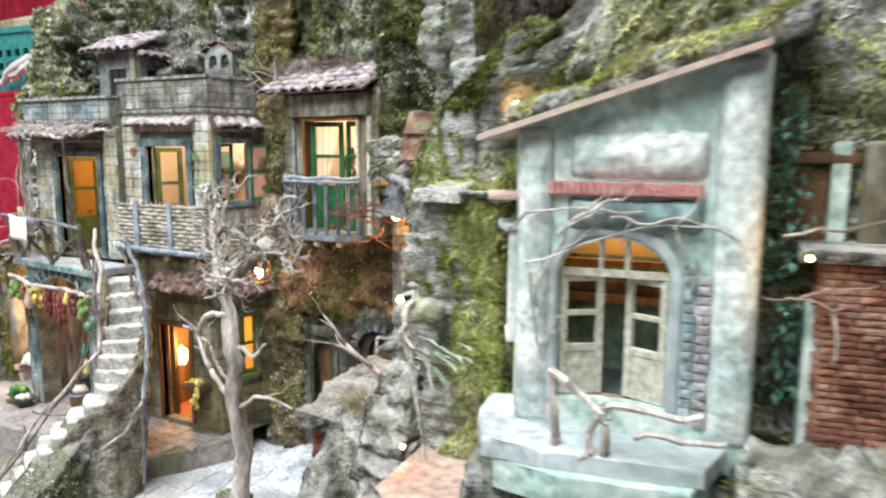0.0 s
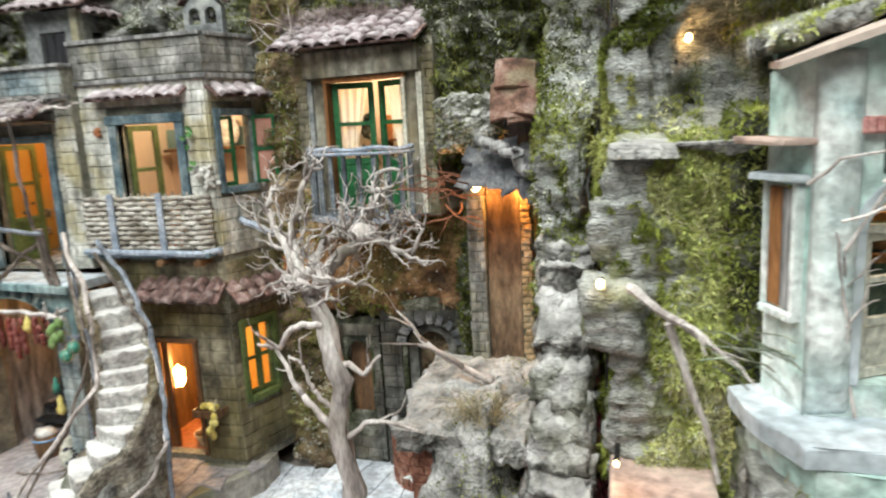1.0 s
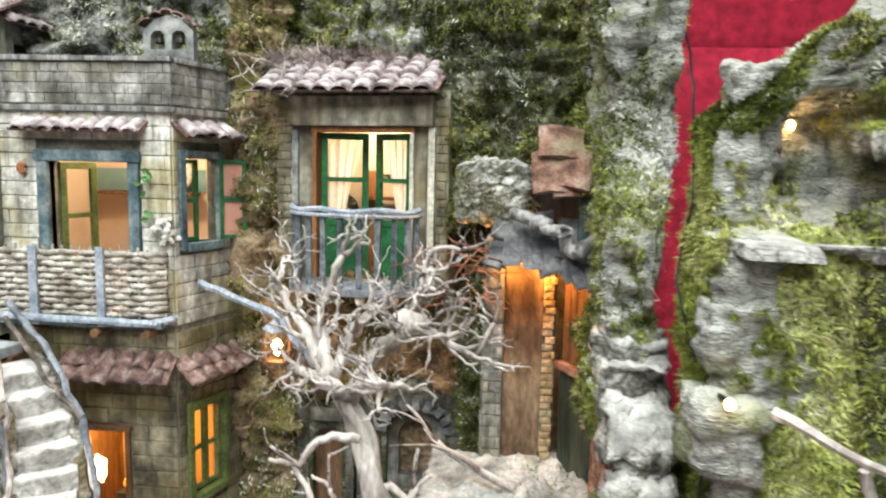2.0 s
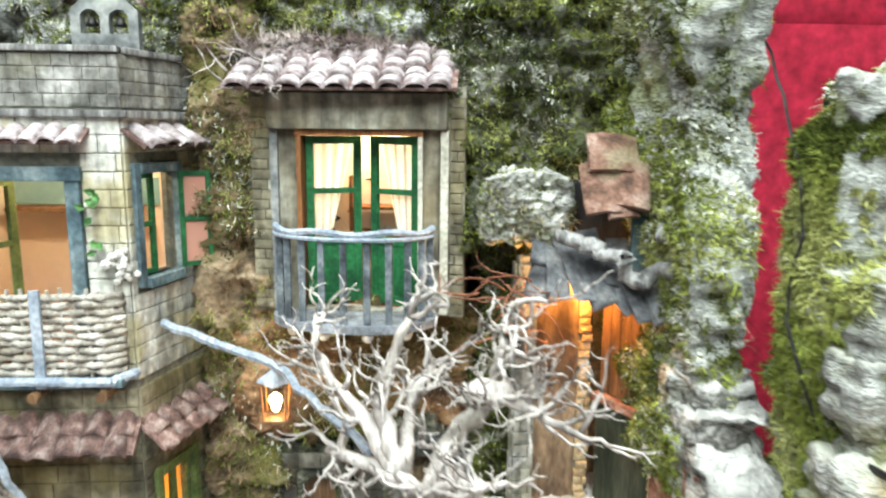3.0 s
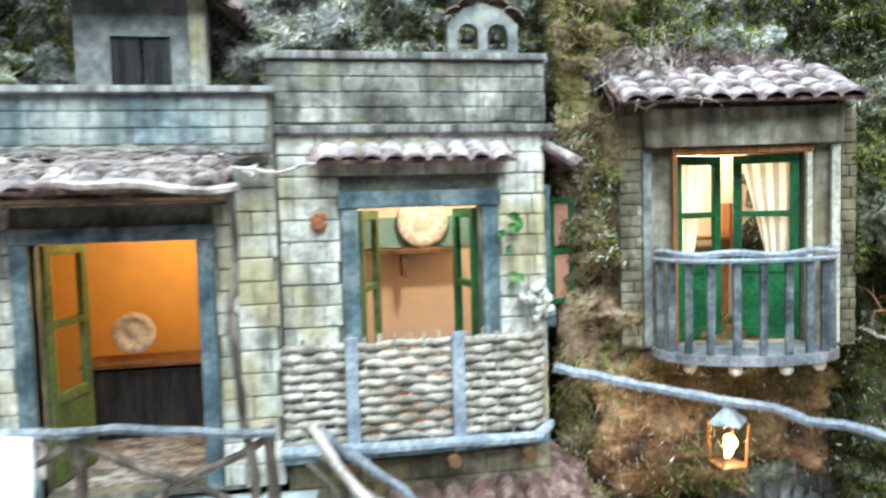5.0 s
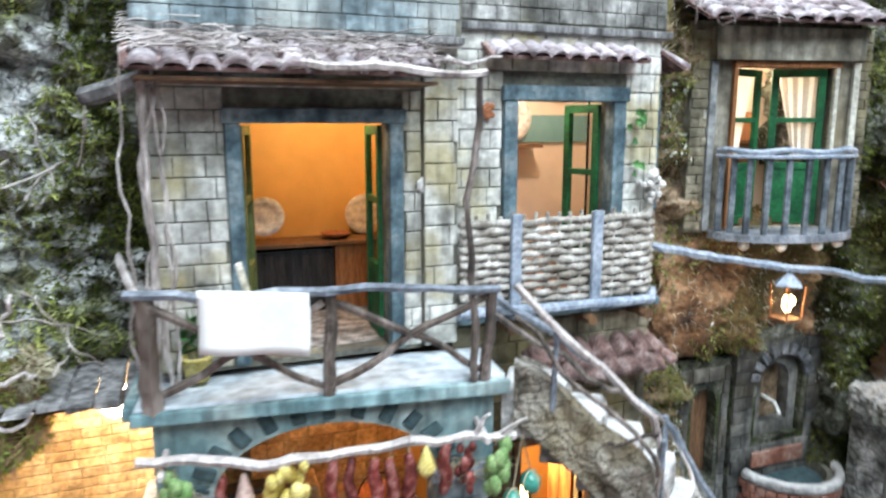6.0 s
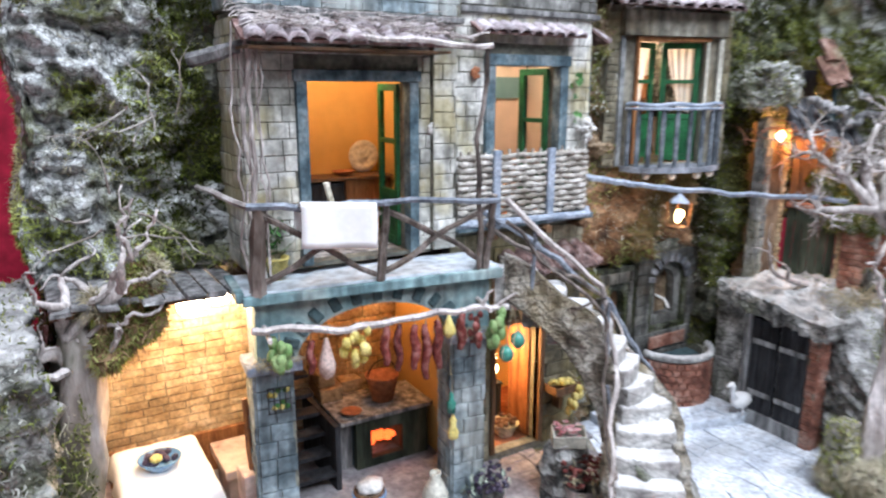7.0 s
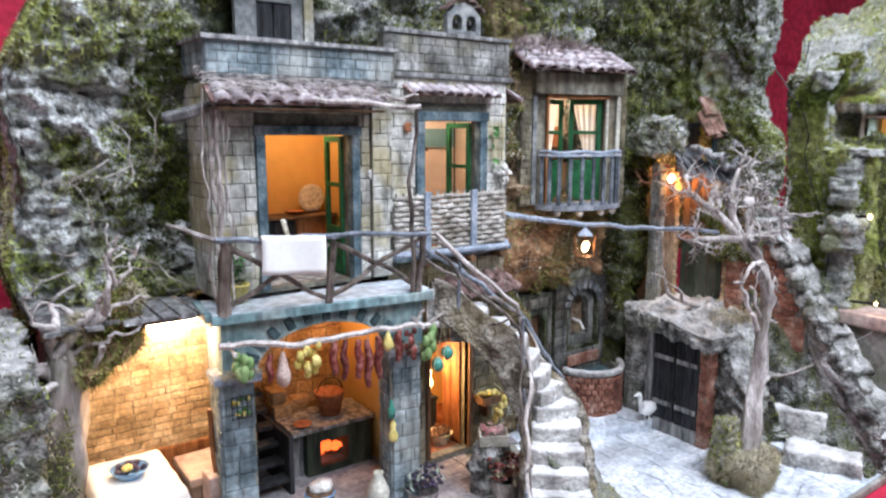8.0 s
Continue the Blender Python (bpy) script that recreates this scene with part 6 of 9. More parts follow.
# jars, figures and flowers on the kitchen floor
barrel = thing("wooden_tub", (-1.345, 1.13, 0.056), "wooden tub with a white sack in it", "tub")
bm = bm_new()
lathe(bm, [(0.019, 0), (0.023, 0.02), (0.022, 0.045), (0.020, 0.045), (0.018, 0.01)], (-1.352, 1.150, 0.056), 18)
part("tub", bm, M["wood"], barrel, smooth=True)
bm = bm_new()
blob(bm, (-1.352, 1.150, 0.104), 0.019, 2, (1, 1, 0.8), 0.5, 4)
part("sack", bm, M["ceramic"], barrel, smooth=True)
bm = bm_new()
tube(bm, [Vector((-1.352 + 0.0228 * math.cos(a), 1.150 + 0.0228 * math.sin(a), 0.094)) for a in [2 * math.pi * k / 18 for k in range(18)]] + [Vector((-1.352 + 0.0228, 1.150, 0.094))], 0.0022, 5)
part("hoop", bm, M["bluebowl"], barrel)
bm = bm_new()
lathe(bm, [(0.010, 0), (0.017, 0.014), (0.019, 0.028), (0.012, 0.046), (0.0075, 0.054), (0.009, 0.062), (0.006, 0.062), (0.005, 0.05)], (-1.264, 1.115, 0.056), 18)
single("clay_jug", bm, M["white_wood"], "pale unglazed clay jug on the floor", "jug", smooth=True)
bm = bm_new()
lathe(bm, [(0.007, 0), (0.014, 0.012), (0.015, 0.020), (0.008, 0.034), (0.006, 0.042), (0.008, 0.046), (0.005, 0.046)], (-1.225, 1.065, 0.0), 16)
single("clay_jug", bm, M["ham"], "small pinkish clay jug on the floor", "jug", smooth=True)
for cx, cy, cz, lab in ((-1.196, 1.085, 0.03, "low basket of grey-green herbs and dark grapes"), (-1.078, 1.012, 0.045, "basket of dark red peppers beside the stairs")):
    bk = thing("produce_basket", (cx, cy, cz), lab, "basket", "baskets of produce")
    bm = bm_new()
    lathe(bm, [(0.018, 0), (0.027, 0.05), (0.029, 0.052), (0.026, 0.05), (0.015, 0.006)], (cx, cy, cz), 16)
    part("basket", bm, M["bark"], bk)
    bm = bm_new()
    for k in range(70):
        a, r = RNG.uniform(0, 6.28), 0.034 * math.sqrt(RNG.random())
        blob(bm, (cx + r * math.cos(a), cy + r * math.sin(a), cz + 0.055 + 0.035 * RNG.random()), RNG.uniform(0.003, 0.006), 1, (1, 1, 0.7), 0.4, k)
    part("fruit", bm, M["grapes" if cz < 0.04 else "sausage"], bk)
    bm = bm_new()
    for k in range(70):
        a, r = RNG.uniform(0, 6.28), 0.036 * math.sqrt(RNG.random())
        c = Vector((cx + r * math.cos(a), cy + r * math.sin(a), cz + 0.045 + 0.04 * RNG.random()))
        d = Vector((RNG.uniform(-1, 1), RNG.uniform(-1, 1), RNG.uniform(0, 1))).normalized()
        s = d.cross(Vector((0.3, 0.2, 1))).normalized() * 0.003
        bm.faces.new([bm.verts.new(p) for p in (c - d * 0.007, c + s, c + d * 0.008, c - s)])
    part("leaves", bm, M["leaf_pale" if cz < 0.04 else "straw"], bk)
stones = rock_mesh((-1.110, 1.026, 0.020), (-1.066, 1.060, 0.152), 0.006, 0.012, 46, None, 0.6)
me = bpy.data.meshes.new("rough_stone")
me.from_pydata([tuple(v) for v in stones[0]], [], stones[1])
me.materials.append(M["rock_pale"])
tagged(attach(new("rough_stone", me), None), "rough pale stone block beside the stairs", "stone")
crate = thing("flower_crate", (-1.088, 1.034, 0.152), "whitewashed crate of pink flowers on a rough stone", "crate")
CRATE = pose(-1.088, 1.034, 0.154, 14, 0, -32)
for spec in ((-0.024, 0.024, -0.0145, -0.012, 0.0, 0.020), (-0.024, 0.024, 0.012, 0.0145, 0.0, 0.020), (-0.024, -0.0215, -0.0118, 0.0118, 0.0, 0.020), (0.0215, 0.024, -0.0118, 0.0118, 0.0, 0.020), (-0.0213, 0.0213, -0.0118, 0.0118, 0.0, 0.003)):
    bm = boxes(spec, bevel=0.0006, jitter=0.0006)
    bmesh.ops.transform(bm, matrix=CRATE, verts=bm.verts)
    part("board", bm, M["white_wood"], crate)
rngf = random.Random(21)
for k in range(26):
    c = CRATE @ Vector((rngf.uniform(-0.020, 0.020), rngf.uniform(-0.011, 0.011), rngf.uniform(0.014, 0.028)))
    bm = bm_new()
    for j in range(5):
        a = 1.257 * j + rngf.random()
        d = Vector((math.cos(a), math.sin(a), 0.35))
        s = Vector((-math.sin(a), math.cos(a), 0)) * 0.0022
        bm.faces.new([bm.verts.new(p) for p in (c, c + d * 0.003 + s, c + d * 0.0058, c + d * 0.003 - s)])
    part("flower", bm, M["petal"], crate)
bowl = thing("egg_bowl", (-1.487, 1.06, 0.0), "grey bowl of white eggs by the pillar", "bowl")
bm = bm_new()
lathe(bm, [(0.012, 0.056), (0.024, 0.075), (0.026, 0.078), (0.022, 0.076), (0.008, 0.062)], (-1.487, 1.062, 0.0), 18)
part("bowl", bm, M["slate"], bowl, smooth=True)
for k in range(9):
    a = k * 2.4
    bm = bm_new()
    blob(bm, (-1.487 + 0.005 * math.sqrt(k) * math.cos(a), 1.062 + 0.005 * math.sqrt(k) * math.sin(a), 0.080), 0.0062, 1, (1, 1, 1.2), 0.05)
    part("egg", bm, M["ceramic"], bowl, smooth=True)
part("stand", boxes((-1.503, -1.471, 1.046, 1.078, 0.0, 0.056), bevel=0.004), M["rock_pale"], bowl)

fl = thing("glass_floats", (-1.172, 1.064, 0.29), "two green glass floats in netting hung on the pole", "floats", "food on the pole")
for dx, dz in ((-0.010, 0.0), (0.009, 0.016)):
    bm = bm_new()
    blob(bm, (-1.172 + dx, 1.062, 0.300 + dz), 0.0105, 2, (1, 1, 1.1), 0.0)
    part("float", bm, M["float"], fl, smooth=True)
    bm = bm_new()
    tube(bm, [Vector((-1.172 + dx, 1.062, 0.311 + dz)), Vector((-1.172, 1.064, 0.366))], 0.0008, 4)
    for a in range(4):
        tube(bm, [Vector((-1.172 + dx + 0.0112 * math.cos(a * 1.57 + 0.4) * math.sin(u), 1.062 + 0.0112 * math.sin(a * 1.57 + 0.4) * math.sin(u), 0.300 + dz + 0.0125 * math.cos(u))) for u in (0.05, 0.6, 1.2, 1.9, 2.5, 3.1)], 0.0007, 4)
    part("net_string", bm, M["straw"], fl)
tray = thing("flower_tray", (-0.985, 1.176, 0.16), "small wooden tray of yellow flowers fixed beside the lower door", "tray")
part("tray", boxes((-1.012, -0.958, 1.150, 1.184, 0.158, 0.163), (-1.012, -0.958, 1.150, 1.153, 0.163, 0.172), (-1.012, -1.009, 1.153, 1.184, 0.163, 0.172), (-0.961, -0.958, 1.153, 1.184, 0.163, 0.172), bevel=0.0008), M["wood"], tray)
part("prop", boxes((-0.990, -0.984, 1.168, 1.186, 0.125, 0.158)), M["wood"], tray)
rngt = random.Random(3)
for k in range(16):
    bm = bm_new()
    blob(bm, (-1.005 + 0.040 * rngt.random(), 1.156 + 0.022 * rngt.random(), 0.171 + 0.006 * rngt.random()), 0.0055, 1, (1, 1, 0.8), 0.4, k)
    part("flower", bm, M["yellow"], tray)
bunch = thing("yellow_bunch", (-0.963, 1.15, 0.13), "bunch of yellow gourds hung beside the stairs", "gourds")
for k in range(6):
    bm = bm_new()
    blob(bm, (-0.963 + rngt.gauss(0, 0.007), 1.150 + rngt.gauss(0, 0.004), 0.147 + rngt.gauss(0, 0.010)), 0.0075, 2, (0.8, 0.8, 1.2), 0.2, k)
    part("gourd", bm, M["yellow"], bunch, smooth=True)
bm = bm_new()
tube(bm, [Vector((-0.963, 1.150, 0.150)), Vector((-0.966, 1.155, 0.182)), Vector((-0.972, 1.172, 0.190))], 0.001, 4)
part("string", bm, M["straw"], bunch)
nuts = thing("nut_basket", (-1.068, 1.225, 0.062), "round wicker basket of nuts standing inside the doorway", "basket")
bm = bm_new()
lathe(bm, [(0.014, 0), (0.024, 0.020), (0.026, 0.024), (0.023, 0.023), (0.012, 0.006)], (-1.050, 1.240, 0.0625), 18)
part("basket", bm, M["wicker"], nuts)
for k in range(14):
    bm = bm_new()
    a, r = k * 2.4, 0.0052 * math.sqrt(k)
    blob(bm, (-1.050 + r * math.cos(a), 1.240 + r * math.sin(a), 0.086 + 0.003 * (k % 3)), 0.006, 1, (1, 1, 0.9), 0.2, k)
    part("nut", bm, M["wood"], nuts, smooth=True)
for x, y, z, r in ((-1.075, 1.300, 0.150, 0.016), (-1.048, 1.305, 0.147, 0.013)):
    bm = bm_new()
    segs = 18
    lathe(bm, [(0.002, -0.75 * r), (0.7 * r, -0.6 * r), (r, 0.0), (0.7 * r, 0.6 * r), (0.15 * r, 0.62 * r), (0.12 * r, 0.95 * r)], (x, y, z), segs)
    single("pumpkin", bm, M["pumpkin"], "small orange pumpkin on a dark chest", "pumpkin", "pumpkins", smooth=True)
chest = thing("dark_chest", (-1.06, 1.305, 0.062), "low black wooden chest inside the lower room", "chest")
part("body", boxes((-1.095, -1.025, 1.285, 1.325, 0.0625, 0.132), bevel=0.001), M["black_wood"], chest)
part("lid", boxes((-1.097, -1.023, 1.283, 1.327, 0.1322, 0.138), bevel=0.001), M["black_wood"], chest)
gd = thing("hanging_gourd", (-1.240, 1.092, 0.19), "dried yellow gourd and green bottle hung on the pillar", "gourd")
bm = bm_new()
lathe(bm, [(0.001, 0), (0.007, 0.004), (0.0085, 0.012), (0.0045, 0.022), (0.0055, 0.030), (0.002, 0.038)], (-1.246, 1.088, 0.172), 14)
part("gourd", bm, M["yellow"], gd, smooth=True)
bm = bm_new()
lathe(bm, [(0.006, 0), (0.0065, 0.014), (0.003, 0.020), (0.0028, 0.028), (0.001, 0.029)], (-1.249, 1.087, 0.216), 12)
part("bottle", bm, M["float"], gd, smooth=True)
bm = bm_new()
tube(bm, [Vector((-1.246, 1.088, 0.208)), Vector((-1.248, 1.088, 0.26)), Vector((-1.247, 1.10, 0.30))], 0.0007, 4)
part("string", bm, M["straw"], gd)
cage = thing("herb_rack", (-1.484, 1.092, 0.28), "small wire rack of herbs and lemons on the pillar", "rack")
for x in (-1.497, -1.490, -1.483, -1.476, -1.470):
    part("bar", boxes((x, x + 0.0012, 1.0875, 1.0887, 0.262, 0.296)), M["iron"], cage)
for z in (0.262, 0.279, 0.295):
    part("bar", boxes((-1.498, -1.468, 1.0862, 1.0874, z, z + 0.0012)), M["iron"], cage)
for k in range(10):
    bm = bm_new()
    blob(bm, (-1.496 + 0.026 * rngt.random(), 1.0925, 0.266 + 0.024 * rngt.random()), 0.0042, 1, (1, 0.7, 1), 0.3, k)
    part("fruit", bm, M["yellow"] if k % 2 else M["leaf"], cage)
# straw on the capitals and the branch
rngt = random.Random(8)
bm = bm_new()
for c0 in ((-1.486, 1.09, 0.328), (-1.217, 1.09, 0.328)):
    for k in range(90):
        c = Vector(c0) + Vector((rngt.gauss(0, 0.015), rngt.gauss(-0.004, 0.007), 0))
        tip = c + Vector((rngt.gauss(0, 0.014), rngt.gauss(-0.008, 0.010), rngt.uniform(-0.006, 0.010)))
        tube(bm, [c, (c + tip) / 2 + Vector((0, 0, 0.004)), tip], [0.0006, 0.0005, 0.0002], 3)
tagged(single("capital_straw", bm, M["straw"], "dry straw strewn on the pillar capitals", "straw"), kind="stuff")

# the front of the kitchen and terrace stands a little askew to the houses
FRONT_TURN = Matrix.Translation((-1.175, 1.095, 0)) @ pose(0, 0, 0, 0, 0, -6.5) @ Matrix.Translation((1.175, -1.095, 0))
FRONT_THINGS = ("arched_kitchen", "terrace", "twig_railing", "twig_pergola", "linen_cloth", "clothes_peg", "hanging_pole", "hanging_food", "hanging_gourd", "herb_rack", "capital_straw", "potted_plant", "egg_bowl")
for ob in list(scene.collection.all_objects):
    if ob.parent is None and ob.name.split(".")[0] in FRONT_THINGS:
        slide = 0.011 if ob.name.split(".")[0] in ("twig_railing", "linen_cloth", "clothes_peg") else 0.0
        ob.matrix_basis = Matrix.Translation((slide, 0, -0.003 if slide else 0)) @ FRONT_TURN @ ob.matrix_basis
        W[ob] = ob.matrix_basis.copy()

# ---------------------------------------------------------------- open shed with the bright lamp, table and gnarled tree
shed = thing("open_shed", (-1.57, 1.35, 0.056), "open shed with an ochre brick back wall", "shed")
part("back_wall", boxes((-1.69, -1.435, 1.402, 1.415, 0.056, 0.41)), M["mortar"], shed)
courses(shed, "brick", (-1.69, 1.402, 0.105), (1, 0, 0), 0.250, 0.295, 0.0128, 0.031, seed=51, depth=0.003, gap=0.0010, name="brick", wobble=0.06)
part("plinth", boxes((-1.69, -1.44, 1.392, 1.402, 0.056, 0.125), bevel=0.002), M["wood_orange"], shed)
part("side_wall", boxes((-1.70, -1.69, 1.22, 1.415, 0.056, 0.405)), M["earth"], shed)
for k in range(9):
    x = -1.715 + 0.0235 * k
    bm = boxes((x, x + 0.0225, 1.165 + RNG.uniform(-0.012, 0.012), 1.42, 0.412, 0.418), bevel=0.001, jitter=0.002)
    part("roof_plank", bm, M["plank"], shed)
part("roof_beam", boxes((-1.715, -1.52, 1.19, 1.202, 0.400, 0.411), bevel=0.001), M["wood"], shed)
lamp = thing("shed_lamp", (-1.525, 1.37, 0.41), "pair of glaring bare bulbs under the shed roof", "lamp")
for x, y, r in ((-1.545, 1.300, 0.018), (-1.492, 1.368, 0.026)):
    bm = bm_new()
    blob(bm, (x, y, 0.366), r, 2, (1, 1, 1.15), 0.0)
    part("bulb", bm, M["lamp_white"], lamp, smooth=True)
    bm = bm_new()
    tube(bm, [Vector((x, y, 0.384)), Vector((x, y, 0.412))], 0.005, 8)
    part("socket", bm, M["iron"], lamp)
    bulb_lamp("shed_bulb", (x - 0.002, y - 0.026, 0.366), 1.6, (1.0, 0.62, 0.28), 0.016)

tab = thing("cloth_table", (-1.60, 1.29, 0.056), "small table under a white tablecloth", "table")
for x, y in ((-1.645, 1.225), (-1.555, 1.225), (-1.645, 1.365), (-1.555, 1.365)):
    part("leg", boxes((x - 0.005, x + 0.005, y - 0.005, y + 0.005, 0.056, 0.128), bevel=0.001), M["terracotta"], tab)
part("tabletop", boxes((-1.655, -1.545, 1.215, 1.375, 0.128, 0.134), bevel=0.001), M["wood"], tab)
bm = bm_new()
n = 24
g = [[None] * (n + 1) for _ in range(n + 1)]
for i in range(n + 1):
    for j in range(n + 1):
        u, v = -1.25 + 2.5 * i / n, -1.25 + 2.5 * j / n
        x, y = -1.60 + 0.057 * max(-1.02, min(1.02, u)), 1.295 + 0.082 * max(-1.02, min(1.02, v))
        over = max(0, abs(u) - 1) + max(0, abs(v) - 1)
        z = 0.1355 - 0.11 * over + 0.0006 * math.sin(9 * u + 7 * v)
        flare = 0.02 * over * (1 + 0.6 * math.sin(10 * (u + v)))
        x += flare * math.copysign(1, u) if abs(u) > 1 else 0
        y += flare * math.copysign(1, v) if abs(v) > 1 else 0
        g[i][j] = bm.verts.new((x, y, z))
for i in range(n):
    for j in range(n):
        bm.faces.new((g[i][j], g[i + 1][j], g[i + 1][j + 1], g[i][j + 1]))
ob = single("tablecloth", bm, M["cloth"], "white tablecloth with hanging corners", "tablecloth", smooth=True)
ob.modifiers.new("thickness", "SOLIDIFY").thickness = 0.001
fb = thing("fruit_bowl", (-1.603, 1.295, 0.1365), "blue bowl of dark grapes with one lemon", "bowl")
bm = bm_new()
lathe(bm, [(0.017, 0), (0.026, 0.010), (0.029, 0.0145), (0.027, 0.0145), (0.020, 0.006), (0.003, 0.004)], (-1.603, 1.297, 0.1372), 24)
part("bowl", bm, M["bluebowl"], fb, smooth=True)
for k in range(34):
    bm = bm_new()
    a, r = RNG.uniform(0, 6.28), 0.021 * math.sqrt(RNG.random())
    blob(bm, (-1.603 + r * math.cos(a), 1.297 + r * math.sin(a), 0.149 + 0.011 * RNG.random() * (1 - r / 0.025)), 0.0048, 1, (1, 1, 1), 0.1)
    part("grape", bm, M["grapes"], fb, smooth=True)
bm = bm_new()
blob(bm, (-1.609, 1.285, 0.157), 0.0072, 2, (1.2, 0.9, 0.9), 0.1)
part("lemon", bm, M["yellow"], fb, smooth=True)
bench2 = thing("low_bench", (-1.51, 1.33, 0.056), "low pinkish stone bench by the shed", "bench")
part("seat", boxes((-1.520, -1.452, 1.27, 1.37, 0.100, 0.116), bevel=0.003, jitter=0.001), M["pinkpath"], bench2)
for x0 in (-1.513, -1.474):
    part("support", boxes((x0, x0 + 0.015, 1.29, 1.36, 0.056, 0.100), bevel=0.002), M["pinkpath"], bench2)
bench3 = thing("low_bench", (-1.69, 1.26, 0.056), "low pinkish stone bench by the tree", "bench")
part("seat", boxes((-1.690, -1.665, 1.20, 1.36, 0.088, 0.102), bevel=0.003, jitter=0.001), M["pinkpath"], bench3)
for y0 in (1.21, 1.32):
    part("support", boxes((-1.687, -1.668, y0, y0 + 0.03, 0.056, 0.088), bevel=0.002), M["pinkpath"], bench3)
pb = thing("paddle_board", (-1.505, 1.18, 0.056), "pale wooden paddle leaning on a small stand", "paddle")
part("stand", boxes((-1.522, -1.490, 1.16, 1.20, 0.056, 0.165), bevel=0.003), M["pinkpath"], pb)
bm = bm_new()
stick(bm, (-1.506, 1.178, 0.165), (-1.509, 1.186, 0.262), 0.005, 0.004, wander=0.001)
part("shaft", bm, M["wood_orange"], pb)
cab2 = thing("green_cabbage", (-1.525, 1.13, 0.0), "round green cabbage beside the pillar", "cabbage")
bm = bm_new()
blob(bm, (-1.528, 1.108, 0.082), 0.020, 3, (1, 1, 0.95), 0.6, 8)
part("head", bm, M["leaf"], cab2, smooth=True)
part("crate_box", boxes((-1.55, -1.513, 1.09, 1.126, 0.056, 0.066), bevel=0.001), M["wood"], cab2)

lt = thing("gnarled_tree", (-1.705, 1.225, 0.0), "gnarled leafless tree with a thick mossy trunk", "tree", "bare trees")
bm = bm_new()
tube(bm, [Vector(p) for p in ((-1.716, 1.225, -0.01), (-1.708, 1.225, 0.05), (-1.704, 1.228, 0.10), (-1.706, 1.222, 0.16), (-1.697, 1.225, 0.21), (-1.694, 1.222, 0.27), (-1.692, 1.220, 0.315), (-1.686, 1.215, 0.36), (-1.690, 1.213, 0.395))],
     [0.040, 0.031, 0.026, 0.029, 0.024, 0.0225, 0.0255, 0.0225, 0.014], 14, 0.3)
for v in bm.verts:
    v.co += noise.noise_vector(v.co * 38) * 0.008 + noise.noise_vector(v.co * 90) * 0.004
part("trunk", bm, M["trunk"], lt, smooth=True)
rng = random.Random(23)
for p, d, r, ln in (((-1.692, 1.215, 0.335), (-0.8, -0.4, 0.05), 0.0125, 0.06), ((-1.686, 1.212, 0.385), (0.75, -0.25, 0.50), 0.0115, 0.085),
                    ((-1.690, 1.212, 0.365), (-0.6, -0.5, 0.6), 0.012, 0.065), ((-1.688, 1.21, 0.395), (0.1, -0.3, 0.9), 0.0095, 0.065), ((-1.68, 1.212, 0.34), (0.8, -0.5, 0.1), 0.009, 0.04)):
    bm = bm_new()
    grow(bm, Vector(p), Vector(d), r, ln, 3, rng, 1.0, 0.22, 0.74, (1, 2), 7, 0.0, 0.55, 0.0024)
    part("branch", bm, M["bark"], lt, smooth=True)

for k, pts in enumerate((((-1.700, 1.20, 0.375), (-1.665, 1.17, 0.425), (-1.625, 1.15, 0.475), (-1.600, 1.14, 0.525)), ((-1.660, 1.17, 0.430), (-1.620, 1.155, 0.445), (-1.590, 1.15, 0.452)), ((-1.690, 1.20, 0.37), (-1.640, 1.17, 0.392), (-1.598, 1.16, 0.415)),
                        ((-1.705, 1.19, 0.34), (-1.735, 1.16, 0.335), (-1.765, 1.15, 0.36)), ((-1.630, 1.15, 0.470), (-1.640, 1.14, 0.505), (-1.625, 1.13, 0.540)))):
    twig("bough", pts, 0.0058 if k in (0, 3) else 0.0034, 0.0016, M["bark"], lt, 480 + 5 * k, 0.010)

# ---------------------------------------------------------------- curved stone stairs with twig rails
stairs = thing("stone_stairs", (-1.05, 0.98, 0.0), "curved worn stone stairs up to the terrace", "stairs")
NSTEP = 16
RISE = 0.402 / NSTEP
LINE = [(-1.150, 1.120), (-1.104, 1.092), (-1.060, 1.060), (-1.033, 1.029), (-1.021, 1.007), (-1.010, 0.986), (-1.013, 0.962), (-1.038, 0.936), (-1.064, 0.904), (-1.083, 0.877), (-1.096, 0.851), (-1.106, 0.826), (-1.113, 0.801)]


def along(f):
    """A place on the middle line of the stairs, f in steps from the top."""
    f = max(0.0, min(12.0, f * 12 / NSTEP))
    k = min(11, int(f))
    return Vector((*LINE[k], 0)).lerp(Vector((*LINE[k + 1], 0)), f - k)


def downhill(f):
    return (along(f + 1.0) - along(f - 1.0)).normalized()


def half_width(f):
    return 0.034 + 0.018 * max(0.0, min(1.0, (f - 6) / 8))


